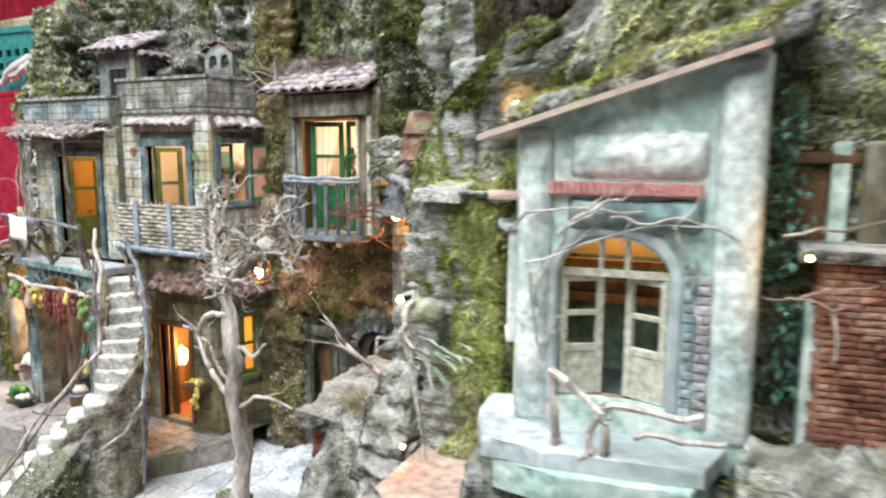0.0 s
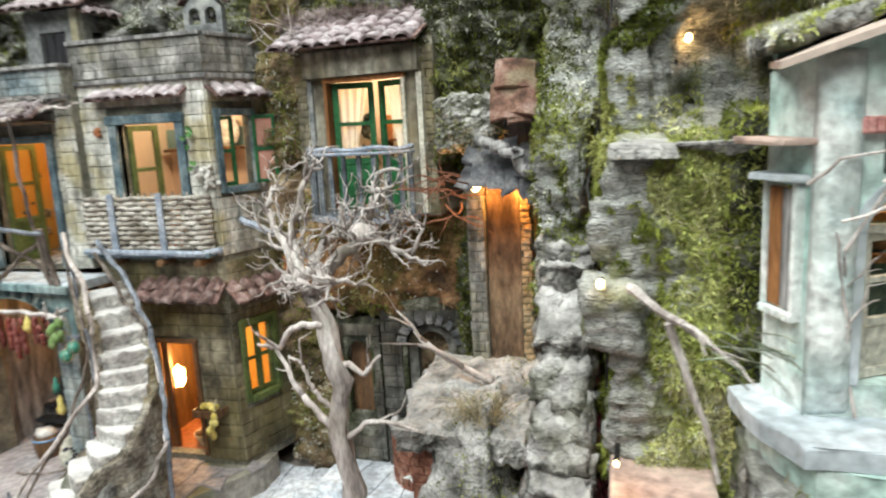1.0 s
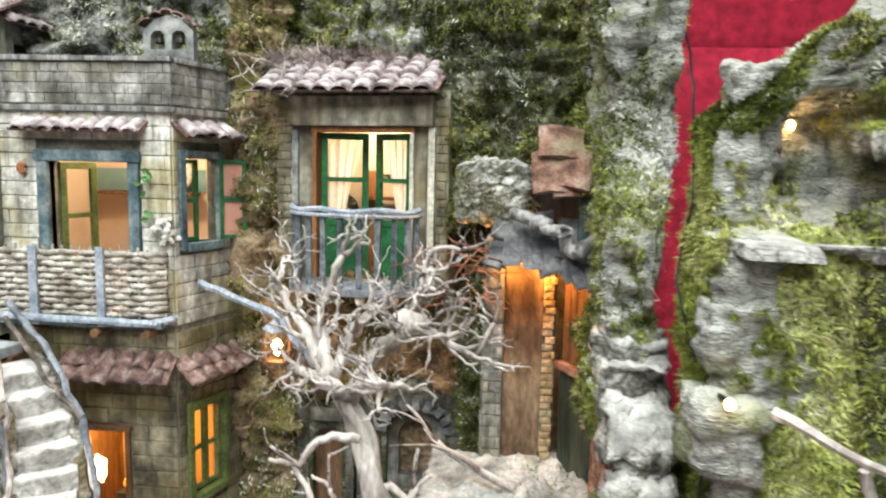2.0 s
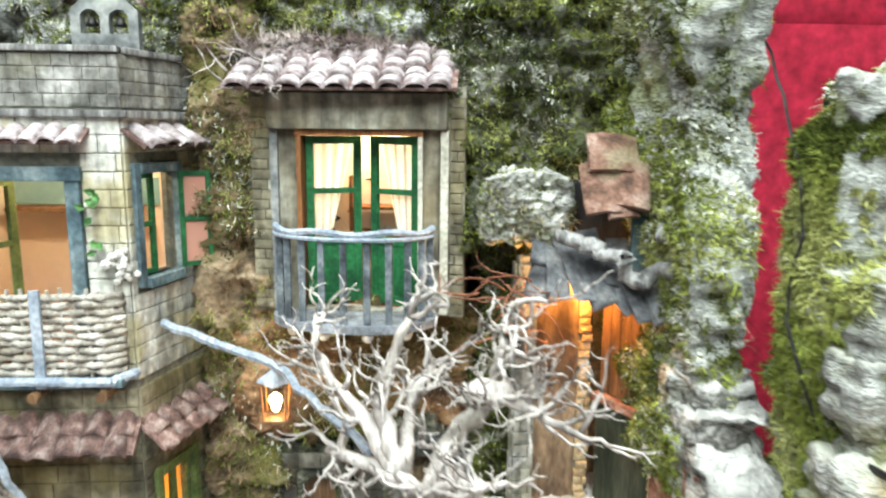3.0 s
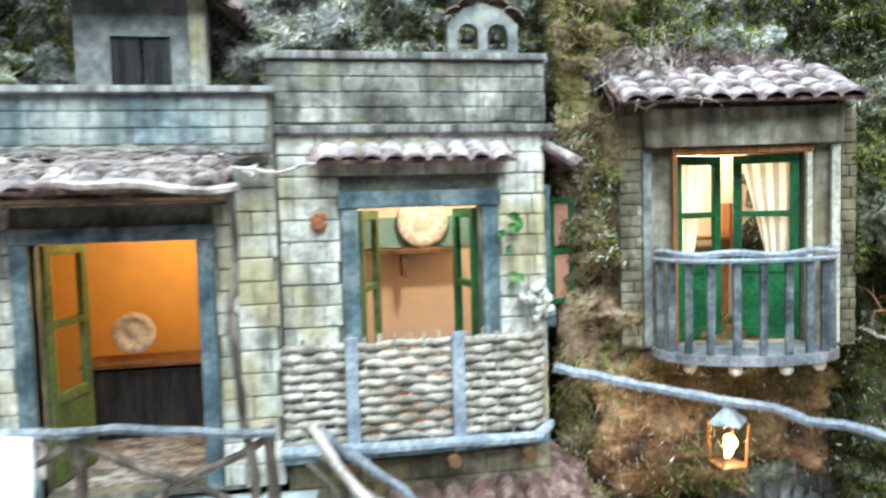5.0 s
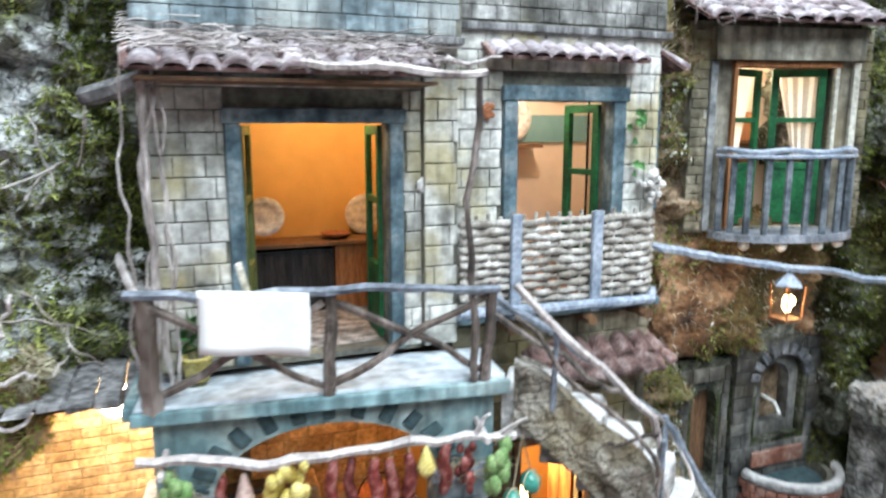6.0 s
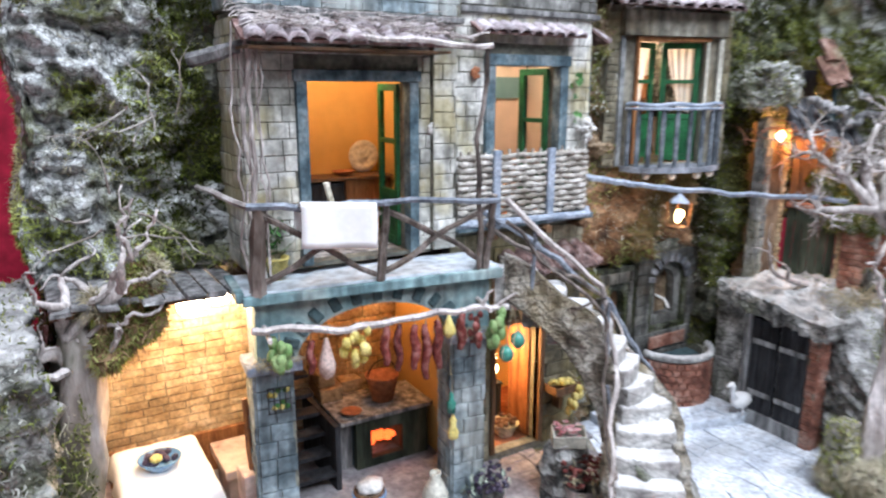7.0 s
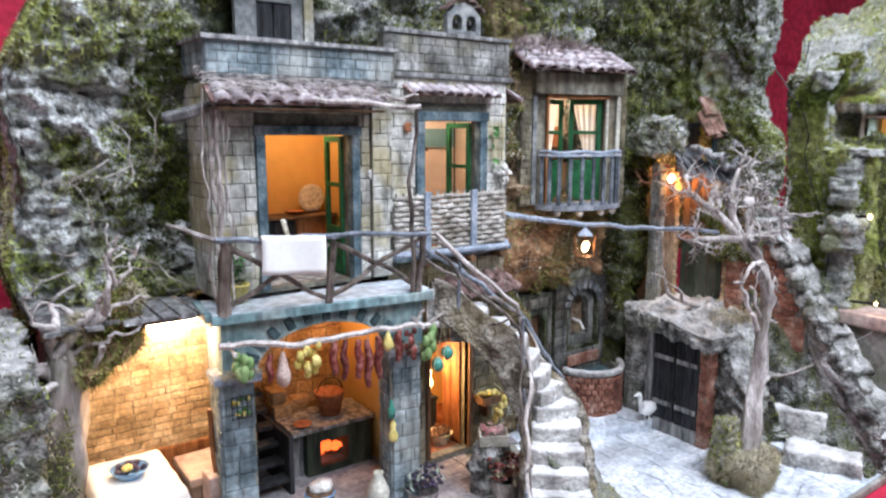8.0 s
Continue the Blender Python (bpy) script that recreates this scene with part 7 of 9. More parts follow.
for k in range(NSTEP):
    z = 0.402 - RISE * k
    a, b = along(k), along(k + 1)
    d = downhill(k + 0.5)
    s = Vector((-d.y, d.x, 0))
    wide = half_width(k) + 0.002
    bm = bm_new()
    segs = 6
    lo, hi = [], []
    ring = []
    for side in range(2):
        base = a - d * 0.012 if side == 0 else b + d * 0.006
        for j in range(segs + 1):
            w = wide * (2 * j / segs - 1) * (1 if side == 0 else -1)
            bulge = d * (0.006 * (1 - (2 * j / segs - 1) ** 2)) * (1 if side else 0)
            ring.append(base + s * w + bulge)
    bottom = max(-0.003, z - (0.05 if k < 9 else 0.11))
    jig = lambda q: 0.0025 * noise.noise(Vector((q.x * 60, q.y * 60, k)))
    hi = [bm.verts.new((q.x, q.y, z + jig(q))) for q in ring]
    lo = [bm.verts.new((q.x, q.y, bottom)) for q in ring]
    bm.faces.new(hi)
    bm.faces.new(lo[::-1])
    for j in range(len(ring)):
        bm.faces.new((lo[j], lo[(j + 1) % len(ring)], hi[(j + 1) % len(ring)], hi[j]))
    bmesh.ops.recalc_face_normals(bm, faces=bm.faces)
    top_edges = [e for e in bm.edges if e.verts[0] in hi and e.verts[1] in hi]
    bmesh.ops.bevel(bm, geom=top_edges, offset=0.004, segments=2, affect="EDGES", profile=0.5)
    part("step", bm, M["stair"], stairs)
# rough flank walls beside the steps, arched open below their upper end
def flank(side, low):
    bm = bm_new()
    nk, nz = 60, 22
    front, back = [], []
    for i in range(nk + 1):
        f = i / nk * NSTEP
        a = along(f)
        d = downhill(f)
        s = Vector((-d.y, d.x, 0)) * side
        top = 0.412 - RISE * f + 0.006 * math.sin(f * 2.1) + (0.022 * max(0.0, min(1.0, (9 - f) / 5)) if side < 0 else 0)
        bot = low(f / NSTEP) * (0.37 - RISE * f)
        rows_f, rows_b = [], []
        for j in range(nz + 1):
            z = bot + (top - bot) * j / nz
            base = a + s * half_width(f)
            p = Vector((base.x, base.y, max(z, -0.003)))
            bump = 0.008 * noise.noise(p * 32) + 0.005 * noise.noise(p * 75) + 0.008 * (0.8 - noise.voronoi(p * 34)[0][0])
            rows_f.append(bm.verts.new(p + s * (0.010 + bump)))
            rows_b.append(bm.verts.new(p - s * 0.004))
        front.append(rows_f)
        back.append(rows_b)
    for g0 in (front, back):
        for a, b in zip(g0, g0[1:]):
            for j in range(nz):
                bm.faces.new((a[j], a[j + 1], b[j + 1], b[j]))
    for a, b, c, d in zip(front, front[1:], back, back[1:]):
        bm.faces.new((a[0], b[0], d[0], c[0]))
        bm.faces.new((a[nz], c[nz], d[nz], b[nz]))
    return bm


part("flank_wall", flank(-1, lambda u: max(0.0, 1 - (u / 0.52) ** 2.2)), M["rock_tan"], stairs, "rough tan-grey stone flank", smooth=True)
part("flank_wall", flank(1, lambda u: max(0.0, 1 - (u / 0.45) ** 2.2)), M["rock_tan"], stairs, smooth=True)
mound = rock("rock_mound", (-1.062, 0.785, -0.003), (-0.998, 0.985, 0.160), 0.006, 0.016, 61, M["rock"], "mossy rock mound at the foot of the stairs", kind="", warp=lambda q: Vector((q.x, q.y, q.z * max(0.35, min(1.0, 0.45 + 0.55 * (q.y - 0.80) / 0.12)))))
srail = thing("stair_railing", (-1.0, 1.0, 0.0), "crooked twig handrails beside the stone stairs", "railing")


def beside(k, side, up):
    d = downhill(k)
    q = along(k) + Vector((-d.y, d.x, 0)) * side * (half_width(k) + 0.008)
    return (q.x, q.y, 0.405 - RISE * k + up)


twig("handrail", [beside(0, -1, 0.105), beside(4, -1, 0.088), beside(8, -1, 0.078), beside(12, -1, 0.06), beside(15, -1, 0.03)], 0.0042, 0.003, M["bark"], srail, 150, 0.008)
twig("handrail", [beside(0, -1.1, 0.075), beside(5, -1.1, 0.06), beside(10, -1.1, 0.06), beside(15, -1.1, 0.02)], 0.0028, 0.002, M["bark_dark"], srail, 155, 0.012)
twig("handrail", [(-1.165, 1.15, 0.485), (-1.085, 1.115, 0.425), (-1.003, 1.062, 0.352), (-0.965, 1.025, 0.270), (-0.935, 0.985, 0.195)], 0.0048, 0.0036, M["rail"], srail, 140, 0.008)
twig("handrail", [(-1.165, 1.14, 0.465), (-1.07, 1.085, 0.395), (-1.003, 1.062, 0.352)], 0.0036, 0.003, M["bark_dark"], srail, 145, 0.010)
twig("handrail", [(-1.003, 1.062, 0.345), (-0.960, 1.020, 0.240), (-0.938, 0.985, 0.180)], 0.0022, 0.0016, M["bark"], srail, 148, 0.010)
twig("handrail", [(-0.935, 0.985, 0.200), (-0.948, 0.955, 0.150), (-1.010, 0.900, 0.090)], 0.0036, 0.0026, M["bark"], srail, 146, 0.008)
for k, up in ((1, 0.09), (5, 0.095), (9, 0.08), (13, 0.07)):
    twig("post", [beside(k, -1, -0.03), beside(k, -1.1, up)], 0.0032, 0.0024, M["rail"], srail, 160 + k, 0.005)
for p, q in (((-1.003, 1.055, 0.255), (-1.004, 1.062, 0.360)), ((-0.945, 0.985, 0.030), (-0.935, 0.985, 0.205)), (beside(13, 1, -0.03), (-0.985, 0.915, 0.115))):
    twig("post", [p, q], 0.0042, 0.0034, M["rail"], srail, 172 + int(100 * q[2]), 0.004)
for k in (2, 6, 10):
    twig("brace", [beside(k, -1, 0.0), beside(k + 2.5, -1, 0.085)], 0.0024, 0.0016, M["bark_dark"], srail, 180 + k, 0.012)

# ---------------------------------------------------------------- fountain, lantern and pole
ft = thing("wall_fountain", (-0.59, 1.28, 0.0), "stone wall fountain with an arched niche and brick basin", "fountain")
bm = bm_new()
plate(bm, [(0, 0), (0.185, 0), (0.185, 0.335), (0.10, 0.352), (0, 0.335)], [arch(0.048, 0.142, 0.165, 0.262, 0.302)], (-0.690, 1.292, 0.004), (1, 0, 0), 0.022)
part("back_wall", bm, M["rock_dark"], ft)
# Courses and inner arch take the darkened blocks, as if in shade.
courses(ft, "block_shaded", (-0.690, 1.292, 0.01), (1, 0, 0), 0.185, 0.32, 0.022, 0.034, [(0.040, 0.150, 0.15, 0.300)], seed=71, depth=0.004)
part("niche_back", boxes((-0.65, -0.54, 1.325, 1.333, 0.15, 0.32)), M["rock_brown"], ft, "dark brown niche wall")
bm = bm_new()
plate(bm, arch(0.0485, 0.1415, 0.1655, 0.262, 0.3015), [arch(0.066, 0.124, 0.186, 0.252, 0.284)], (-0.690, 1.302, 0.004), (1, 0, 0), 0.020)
part("inner_arch", bm, M["block_shaded"], ft, "stained inner arch darkened for the shade")
part("tile_band", boxes((-0.648, -0.542, 1.284, 1.2875, 0.124, 0.150), bevel=0.001, jitter=0.0006), M["brick_red"], ft, "red brick band above the basin")
for k in range(9):
    a = math.pi * (k + 0.5) / 9
    c = Vector((-0.595 - 0.056 * math.cos(a), 1.290, 0.004 + 0.262 + 0.049 * math.sin(a)))
    bm = boxes((-0.006, 0.006, -0.004, 0.003, -0.009, 0.009), bevel=0.0015, jitter=0.001)
    bmesh.ops.transform(bm, matrix=Matrix.Translation(c) @ pose(0, 0, 0, 0, math.degrees(a) - 90, 0), verts=bm.verts)
    part("arch_stone", bm, M["slate"], ft)
bm = bm_new()
tube(bm, [Vector((-0.595, 1.328, 0.225)), Vector((-0.595, 1.300, 0.222)), Vector((-0.595, 1.288, 0.206))], 0.0034, 8)
part("spout", bm, M["ceramic"], ft, "pale spout")
part("basin_wall", boxes((-0.66, -0.53, 1.23, 1.285, 0.0, 0.02)), M["mortar"], ft)
rb = 0.078
for r in range(8):
    for k in range(17):
        a = math.pi * (k + 0.5 * (r % 2)) / 16.5
        if a > math.pi:
            continue
        place = Matrix.Translation((-0.588 + rb * math.cos(a), 1.278 - rb * math.sin(a), 0.010 + 0.0140 * r)) @ pose(0, 0, 0, 0, 0, -math.degrees(a) + 90 + 180) @ Matrix.Diagonal((0.0138, 0.006, 0.0128, 1))
        piece("brick", BLOCKS["brick_red"][(k + r) % 4], ft, place)
bm = bm_new()
lathe(bm, [(rb - 0.004, 0.0), (rb - 0.004, 0.118), (rb - 0.016, 0.118), (rb - 0.018, 0.09), (0.002, 0.088)], (-0.588, 1.278, 0.003), 36)
part("basin", bm, M["mortar"], ft)
bm = bm_new()
tube(bm, [Vector((-0.588 + (rb + 0.001) * math.cos(a), 1.278 - (rb + 0.001) * math.sin(a), 0.124)) for a in [math.pi * k / 24 for k in range(25)]], 0.0085, 8, 0.06)
part("rim", bm, M["stair"], ft, smooth=True)
bm = bm_new()
lathe(bm, [(0.058, 0.0), (0.058, 0.002)], (-0.588, 1.276, 0.105), 28)
part("water", bm, M["teal_dark"], ft, "still dark water")
side_arch = thing("blind_arch", (-0.75, 1.3, 0.1), "small dark arched niche in the rock", "niche")
bm = bm_new()
plate(bm, [(0, 0), (0.095, 0), (0.095, 0.29), (0, 0.29)], [arch(0.026, 0.074, 0.10, 0.215, 0.245)], (-0.79, 1.296, 0.02), (1, 0, 0), 0.02)
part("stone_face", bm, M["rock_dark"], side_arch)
courses(side_arch, "block_shaded", (-0.79, 1.296, 0.03), (1, 0, 0), 0.095, 0.27, 0.022, 0.03, [(0.02, 0.08, 0.06, 0.24)], seed=73)
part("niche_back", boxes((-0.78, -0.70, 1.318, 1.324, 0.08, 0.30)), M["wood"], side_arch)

wire = thing("lantern_pole", (-0.70, 1.14, 0.48), "pale blue crooked pole with a lantern hung from it", "pole")
twig("pole", [(-0.915, 1.225, 0.510), (-0.842, 1.180, 0.496), (-0.770, 1.137, 0.486), (-0.712, 1.022, 0.488), (-0.655, 0.915, 0.487)], 0.0058, 0.0042, M["blue_pole"], wire, 200, 0.005)
lan = thing("hanging_lantern", (-0.768, 1.135, 0.42), "small brass lantern glowing on the pole", "lantern")
lx, ly = -0.768, 1.136
part("base", boxes((lx - 0.0145, lx + 0.0145, ly - 0.0145, ly + 0.0145, 0.419, 0.424), bevel=0.001), M["wood"], lan)
for sx in (-1, 1):
    for sy in (-1, 1):
        bm = bm_new()
        stick(bm, (lx + sx * 0.012, ly + sy * 0.012, 0.424), (lx + sx * 0.014, ly + sy * 0.014, 0.465), 0.0014, wander=0, n=2, sides=5)
        part("corner_bar", bm, M["wood_orange"], lan)
bm = bm_new()
r4 = [(0.021, 0), (0.019, 0.003), (0.006, 0.013), (0.004, 0.016)]
lathe(bm, r4, (lx, ly, 0.465), 4)
part("cap", bm, M["blue_pole"], lan)
bm = bm_new()
tube(bm, [Vector((lx, ly, 0.476)), Vector((lx, ly, 0.488))], 0.0012, 5)
part("hook", bm, M["iron"], lan)
bm = bm_new()
blob(bm, (lx, ly, 0.441), 0.0075, 2, (0.8, 0.8, 1.6), 0.0)
part("bulb", bm, M["bulb"], lan, smooth=True)
for sy in (-1, 1):
    pn = part("pane", boxes((lx - 0.0125, lx + 0.0125, ly + sy * 0.013 - 0.0004, ly + sy * 0.013 + 0.0004, 0.425, 0.464)), M["glass"], lan)
    pn.visible_shadow = False
bulb_lamp("lantern_bulb", (lx, ly - 0.004, 0.445), 0.25, (1.0, 0.6, 0.26), 0.009)

goose = bm_new()
blob(goose, (-0.489, 1.150, 0.030), 0.019, 3, (1.35, 0.85, 0.85), 0.1, 1)
tube(goose, [Vector(p) for p in ((-0.507, 1.150, 0.036), (-0.517, 1.150, 0.050), (-0.517, 1.150, 0.064), (-0.523, 1.150, 0.071))], [0.0075, 0.0055, 0.005, 0.0062], 8)
tube(goose, [Vector((-0.526, 1.150, 0.071)), Vector((-0.538, 1.150, 0.068))], [0.004, 0.0012], 6)
tube(goose, [Vector((-0.467, 1.150, 0.034)), Vector((-0.450, 1.150, 0.042))], [0.010, 0.002], 8)
for dy in (-0.006, 0.006):
    tube(goose, [Vector((-0.489, 1.150 + dy, 0.018)), Vector((-0.489, 1.150 + dy, -0.002))], 0.0022, 6)
bmesh.ops.translate(goose, verts=goose.verts, vec=(-0.066, -0.024, 0.024))
single("goose_figure", goose, M["cloth"], "white clay goose figure standing on the paving", "figure", smooth=True)

# ---------------------------------------------------------------- shed with the black door below the hut
sd = thing("rock_shed", (-0.47, 1.12, 0.0), "low rock shed with a black double plank door", "shed")
SX = -0.476
SHED_MOVE = Matrix.Translation((-0.058, -0.025, 0.026))
part("brick_pier", boxes((SX - 0.004, SX + 0.03, 1.018, 1.036, -0.028, 0.215)), M["mortar"], sd)
courses(sd, "brick_red", (SX - 0.004, 1.036, -0.026), (0, -1, 0), 0.020, 0.241, 0.013, 0.020, seed=81, wobble=0.05, name="brick", depth=0.003)
courses(sd, "brick_red", (SX - 0.004, 1.018, -0.026), (1, 0, 0), 0.034, 0.241, 0.013, 0.022, seed=82, wobble=0.05, name="brick", depth=0.003)
part("post", boxes((SX - 0.006, SX + 0.02, 1.158, 1.172, -0.026, 0.215), bevel=0.002), M["plank"], sd)
part("door_sill", boxes((SX - 0.004, SX + 0.012, 1.036, 1.160, -0.026, 0.005), bevel=0.002, jitter=0.001), M["plank"], sd)
part("side_rock", boxes((SX + 0.002, SX + 0.03, 1.172, 1.24, -0.026, 0.22), bevel=0.006, jitter=0.004), M["rock_pale"], sd)
for leafy, (y0, y1) in enumerate(((1.040, 1.097), (1.101, 1.156))):
    for k in range(3):
        w = (y1 - y0) / 3
        part("plank", boxes((SX, SX + 0.006, y0 + w * k + 0.0006, y0 + w * (k + 1) - 0.0006, 0.006, 0.198 - 0.006 * RNG.random()), bevel=0.0008, jitter=0.0006), M["black_wood"], sd)
    for z in (0.040, 0.145):
        part("batten", boxes((SX - 0.004, SX, y0 + 0.003, y1 - 0.003, z, z + 0.010), bevel=0.0008, jitter=0.0006), M["plank"], sd)
data_thatch = rock_mesh((-0.498, 1.000, 0.208), (-0.30, 1.225, 0.234), 0.005, 0.012, 83, lambda q: Vector((q.x, q.y, q.z + 0.16 * (q.y - 1.09))), 0.5)
me = bpy.data.meshes.new("earth_roof")
me.from_pydata([tuple(v) for v in data_thatch[0]], [], data_thatch[1])
me.materials.append(M["rock_pale"])
attach(new("earth_roof", me), sd)
sd.matrix_basis = SHED_MOVE @ sd.matrix_basis
W[sd] = sd.matrix_basis.copy()

# ---------------------------------------------------------------- hut under broken slates
hut = thing("ruined_hut", (-0.39, 1.15, 0.25), "ruined lit hut with brick posts and broken slate roof", "hut")
HY = 1.190
part("front_wall", boxes((-0.462, -0.390, HY, HY + 0.015, 0.245, 0.585)), M["mortar"], hut)
courses(hut, "brick", (-0.408, HY, 0.25), (1, 0, 0), 0.018, 0.325, 0.0105, 0.018, seed=91, wobble=0.02, name="brick", depth=0.005)
part("plaster_face", boxes((-0.460, -0.409, HY - 0.004, HY, 0.248, 0.58), bevel=0.001, jitter=0.001), M["plaster_rust"], hut, "stained rusty plaster")
part("corner_pier", boxes((-0.488, -0.462, HY - 0.012, HY + 0.006, 0.23, 0.60), bevel=0.003, jitter=0.002), M["mortar"], hut)
courses(hut, "block_grey", (-0.488, HY - 0.012, 0.232), (1, 0, 0), 0.026, 0.36, 0.0165, 0.017, seed=94, depth=0.003)
courses(hut, "block_grey", (-0.488, HY + 0.006, 0.232), (0, -1, 0), 0.018, 0.36, 0.0165, 0.012, seed=96, depth=0.003)
# the doorway stands askew to the front wall
DU = Vector((0.050, -0.098, 0)).normalized()
DN = DU.cross(Vector((0, 0, 1)))
TURN = Matrix.Translation((-0.387, 1.184, 0)) @ Matrix((DU, DN, Vector((0, 0, 1)))).transposed().to_4x4()


def askew(*specs, bevel=0.0, jitter=0.0):
    bm = boxes(*specs, bevel=bevel, jitter=jitter)
    bmesh.ops.transform(bm, matrix=TURN, verts=bm.verts)
    return bm


for k in range(6):
    a = 0.003 + 0.0155 * k
    part("door_plank", askew((a, a + 0.0148, -0.010, -0.004, 0.252, 0.418), bevel=0.0008, jitter=0.0005), M["green_black"], hut, "blackish green plank" if k == 0 else "")
    part("door_plank", askew((a, a + 0.0148, -0.012, -0.007, 0.430, 0.560), bevel=0.0008, jitter=0.0005), M["wood"], hut)
part("cross_rail", askew((0.0, 0.098, -0.010, 0.004, 0.418, 0.428), bevel=0.001), M["brick_red"], hut)
part("cross_rail", askew((0.0, 0.098, -0.010, 0.003, 0.560, 0.570), bevel=0.001), M["wood"], hut)
part("brick_post", askew((0.0965, 0.116, -0.020, 0.0, 0.22, 0.575)), M["mortar"], hut)
q = TURN @ Vector((0.0965, 0.0, 0.225))
courses(hut, "brick", q, DU, 0.019, 0.35, 0.0105, 0.019, seed=92, wobble=0.02, name="brick", depth=0.004)
part("plaster_face", askew((0.117, 0.140, -0.018, 0.002, 0.22, 0.57), bevel=0.002, jitter=0.002), M["rusty_rag"], hut, "crumbling pink plaster")
part("back_wall", boxes((-0.46, -0.30, 1.30, 1.31, 0.25, 0.66)), M["brick"], hut)
for k, (x, y, z, rz) in enumerate([(-0.470, 1.128, 0.588, 16), (-0.452, 1.122, 0.592, 6), (-0.432, 1.116, 0.590, -6), (-0.412, 1.112, 0.584, -24), (-0.390, 1.104, 0.578, -32), (-0.372, 1.090, 0.572, -10), (-0.354, 1.078, 0.574, -20),
                                   (-0.462, 1.150, 0.622, 22), (-0.440, 1.144, 0.620, -8), (-0.414, 1.138, 0.612, -16), (-0.386, 1.122, 0.604, 9)]):
    bm = boxes((-0.013, 0.013, -0.0015, 0.0015, -0.030, 0.030), bevel=0.001, jitter=0.003)
    bmesh.ops.transform(bm, matrix=Matrix.Translation((x, y, z)) @ pose(0, 0, 0, -40, rz, 12 * (k % 3) - 10), verts=bm.verts)
    part("slate", bm, M["slate"], hut)
# Black sheet in place of the hole's deep shade; no real boards there.
part("roof_void", boxes((-0.440, -0.352, 1.165, 1.172, 0.575, 0.690), bevel=0.003), M["black_wood"], hut, "black sheet standing for the shade inside the broken roof")
part("roof_board", boxes((-0.372, -0.322, 1.120, 1.128, 0.588, 0.655), bevel=0.002, jitter=0.002), M["teal_dark"], hut)
for k, (x, y, z, a, w, h) in enumerate([(-0.412, 1.112, 0.686, -8, 0.020, 0.030), (-0.380, 1.110, 0.690, 10, 0.020, 0.028), (-0.398, 1.122, 0.722, 3, 0.028, 0.022), (-0.392, 1.104, 0.668, -3, 0.016, 0.014)]):
    bm = boxes((-w, w, -0.003, 0.003, -h, h))
    bmesh.ops.subdivide_edges(bm, edges=bm.edges[:], cuts=3, use_grid_fill=True)
    for v in bm.verts:
        v.co.y -= 0.006 * math.cos(v.co.x / w * 1.4)
        v.co += noise.noise_vector(v.co * 80 + Vector((k, 0, 0))) * 0.0022
    bmesh.ops.transform(bm, matrix=Matrix.Translation((x, y, z)) @ pose(0, 0, 0, -30, a, 6 * k - 8), verts=bm.verts)
    part("clay_tile", bm, M["rusty_rag"], hut, "faded red clay roof tile" if k == 0 else "")
for k, (p0, p1, r0, r1) in enumerate([((-0.452, 1.118, 0.640), (-0.415, 1.105, 0.618), 0.009, 0.008), ((-0.415, 1.105, 0.618), (-0.372, 1.075, 0.592), 0.008, 0.009), ((-0.372, 1.075, 0.592), (-0.332, 1.04, 0.598), 0.009, 0.011), ((-0.352, 1.085, 0.650), (-0.340, 1.05, 0.600), 0.005, 0.006)]):
    bm = bm_new()
    stick(bm, p0, p1, r0, r1, 10, 0, 0.02, 5 + k, 8)
    for v in bm.verts:
        v.co += noise.noise_vector(v.co * 70) * 0.005
    part("knotted_root", bm, M["plank"], hut, smooth=True)
def lump(q):
    d = Vector(((q.x + 0.482) / 0.050, (q.y - 1.183) / 0.038, (q.z - 0.655) / 0.048))
    return Vector((-0.482, 1.183, 0.655)) + Vector((d.x * 0.050, d.y * 0.038, d.z * 0.048)) * (1 / max(1.0, d.length ** 0.42))


hood = rock_mesh((-0.532, 1.150, 0.614), (-0.430, 1.221, 0.694), 0.0055, 0.026, 97, lump, 0.1)
me = bpy.data.meshes.new("roof_crust")
me.from_pydata([tuple(v) for v in hood[0]], [], hood[1])
me.materials.append(M["rock_pale"])
attach(new("roof_crust", me), hut)
bm = bm_new()
blob(bm, (-0.470, 1.158, 0.566), 0.0085, 2, (1, 1, 1.2), 0)
part("bulb", bm, M["bulb"], hut, smooth=True)
bulb_lamp("hut_bulb", (-0.425, 1.160, 0.566), 0.78, (1.0, 0.42, 0.10), 0.009)
bulb_lamp("hut_bulb", (-0.395, 1.235, 0.60), 0.25, (1.0, 0.5, 0.16), 0.009)
inner_brick = thing("inner_wall", (-0.335, 1.05, 0.25), "red-brown brick panel on the inner face of the rock wall", "brick wall")
part("backing", boxes((-0.346, -0.335, 1.0, 1.085, 0.20, 0.46), (-0.346, -0.335, 0.94, 0.9995, 0.20, 0.345), (-0.346, -0.335, 0.89, 0.9395, 0.20, 0.27)), M["mortar"], inner_brick)
courses(inner_brick, "brick_red", (-0.346, 1.085, 0.205), (0, -1, 0), 0.190, 0.27, 0.0125, 0.026, seed=95, name="brick", depth=0.003, inside=lambda a, h: h + 0.205 < wall_top(1.085 - a) - 0.045 - 0.02 * math.sin(40 * a))

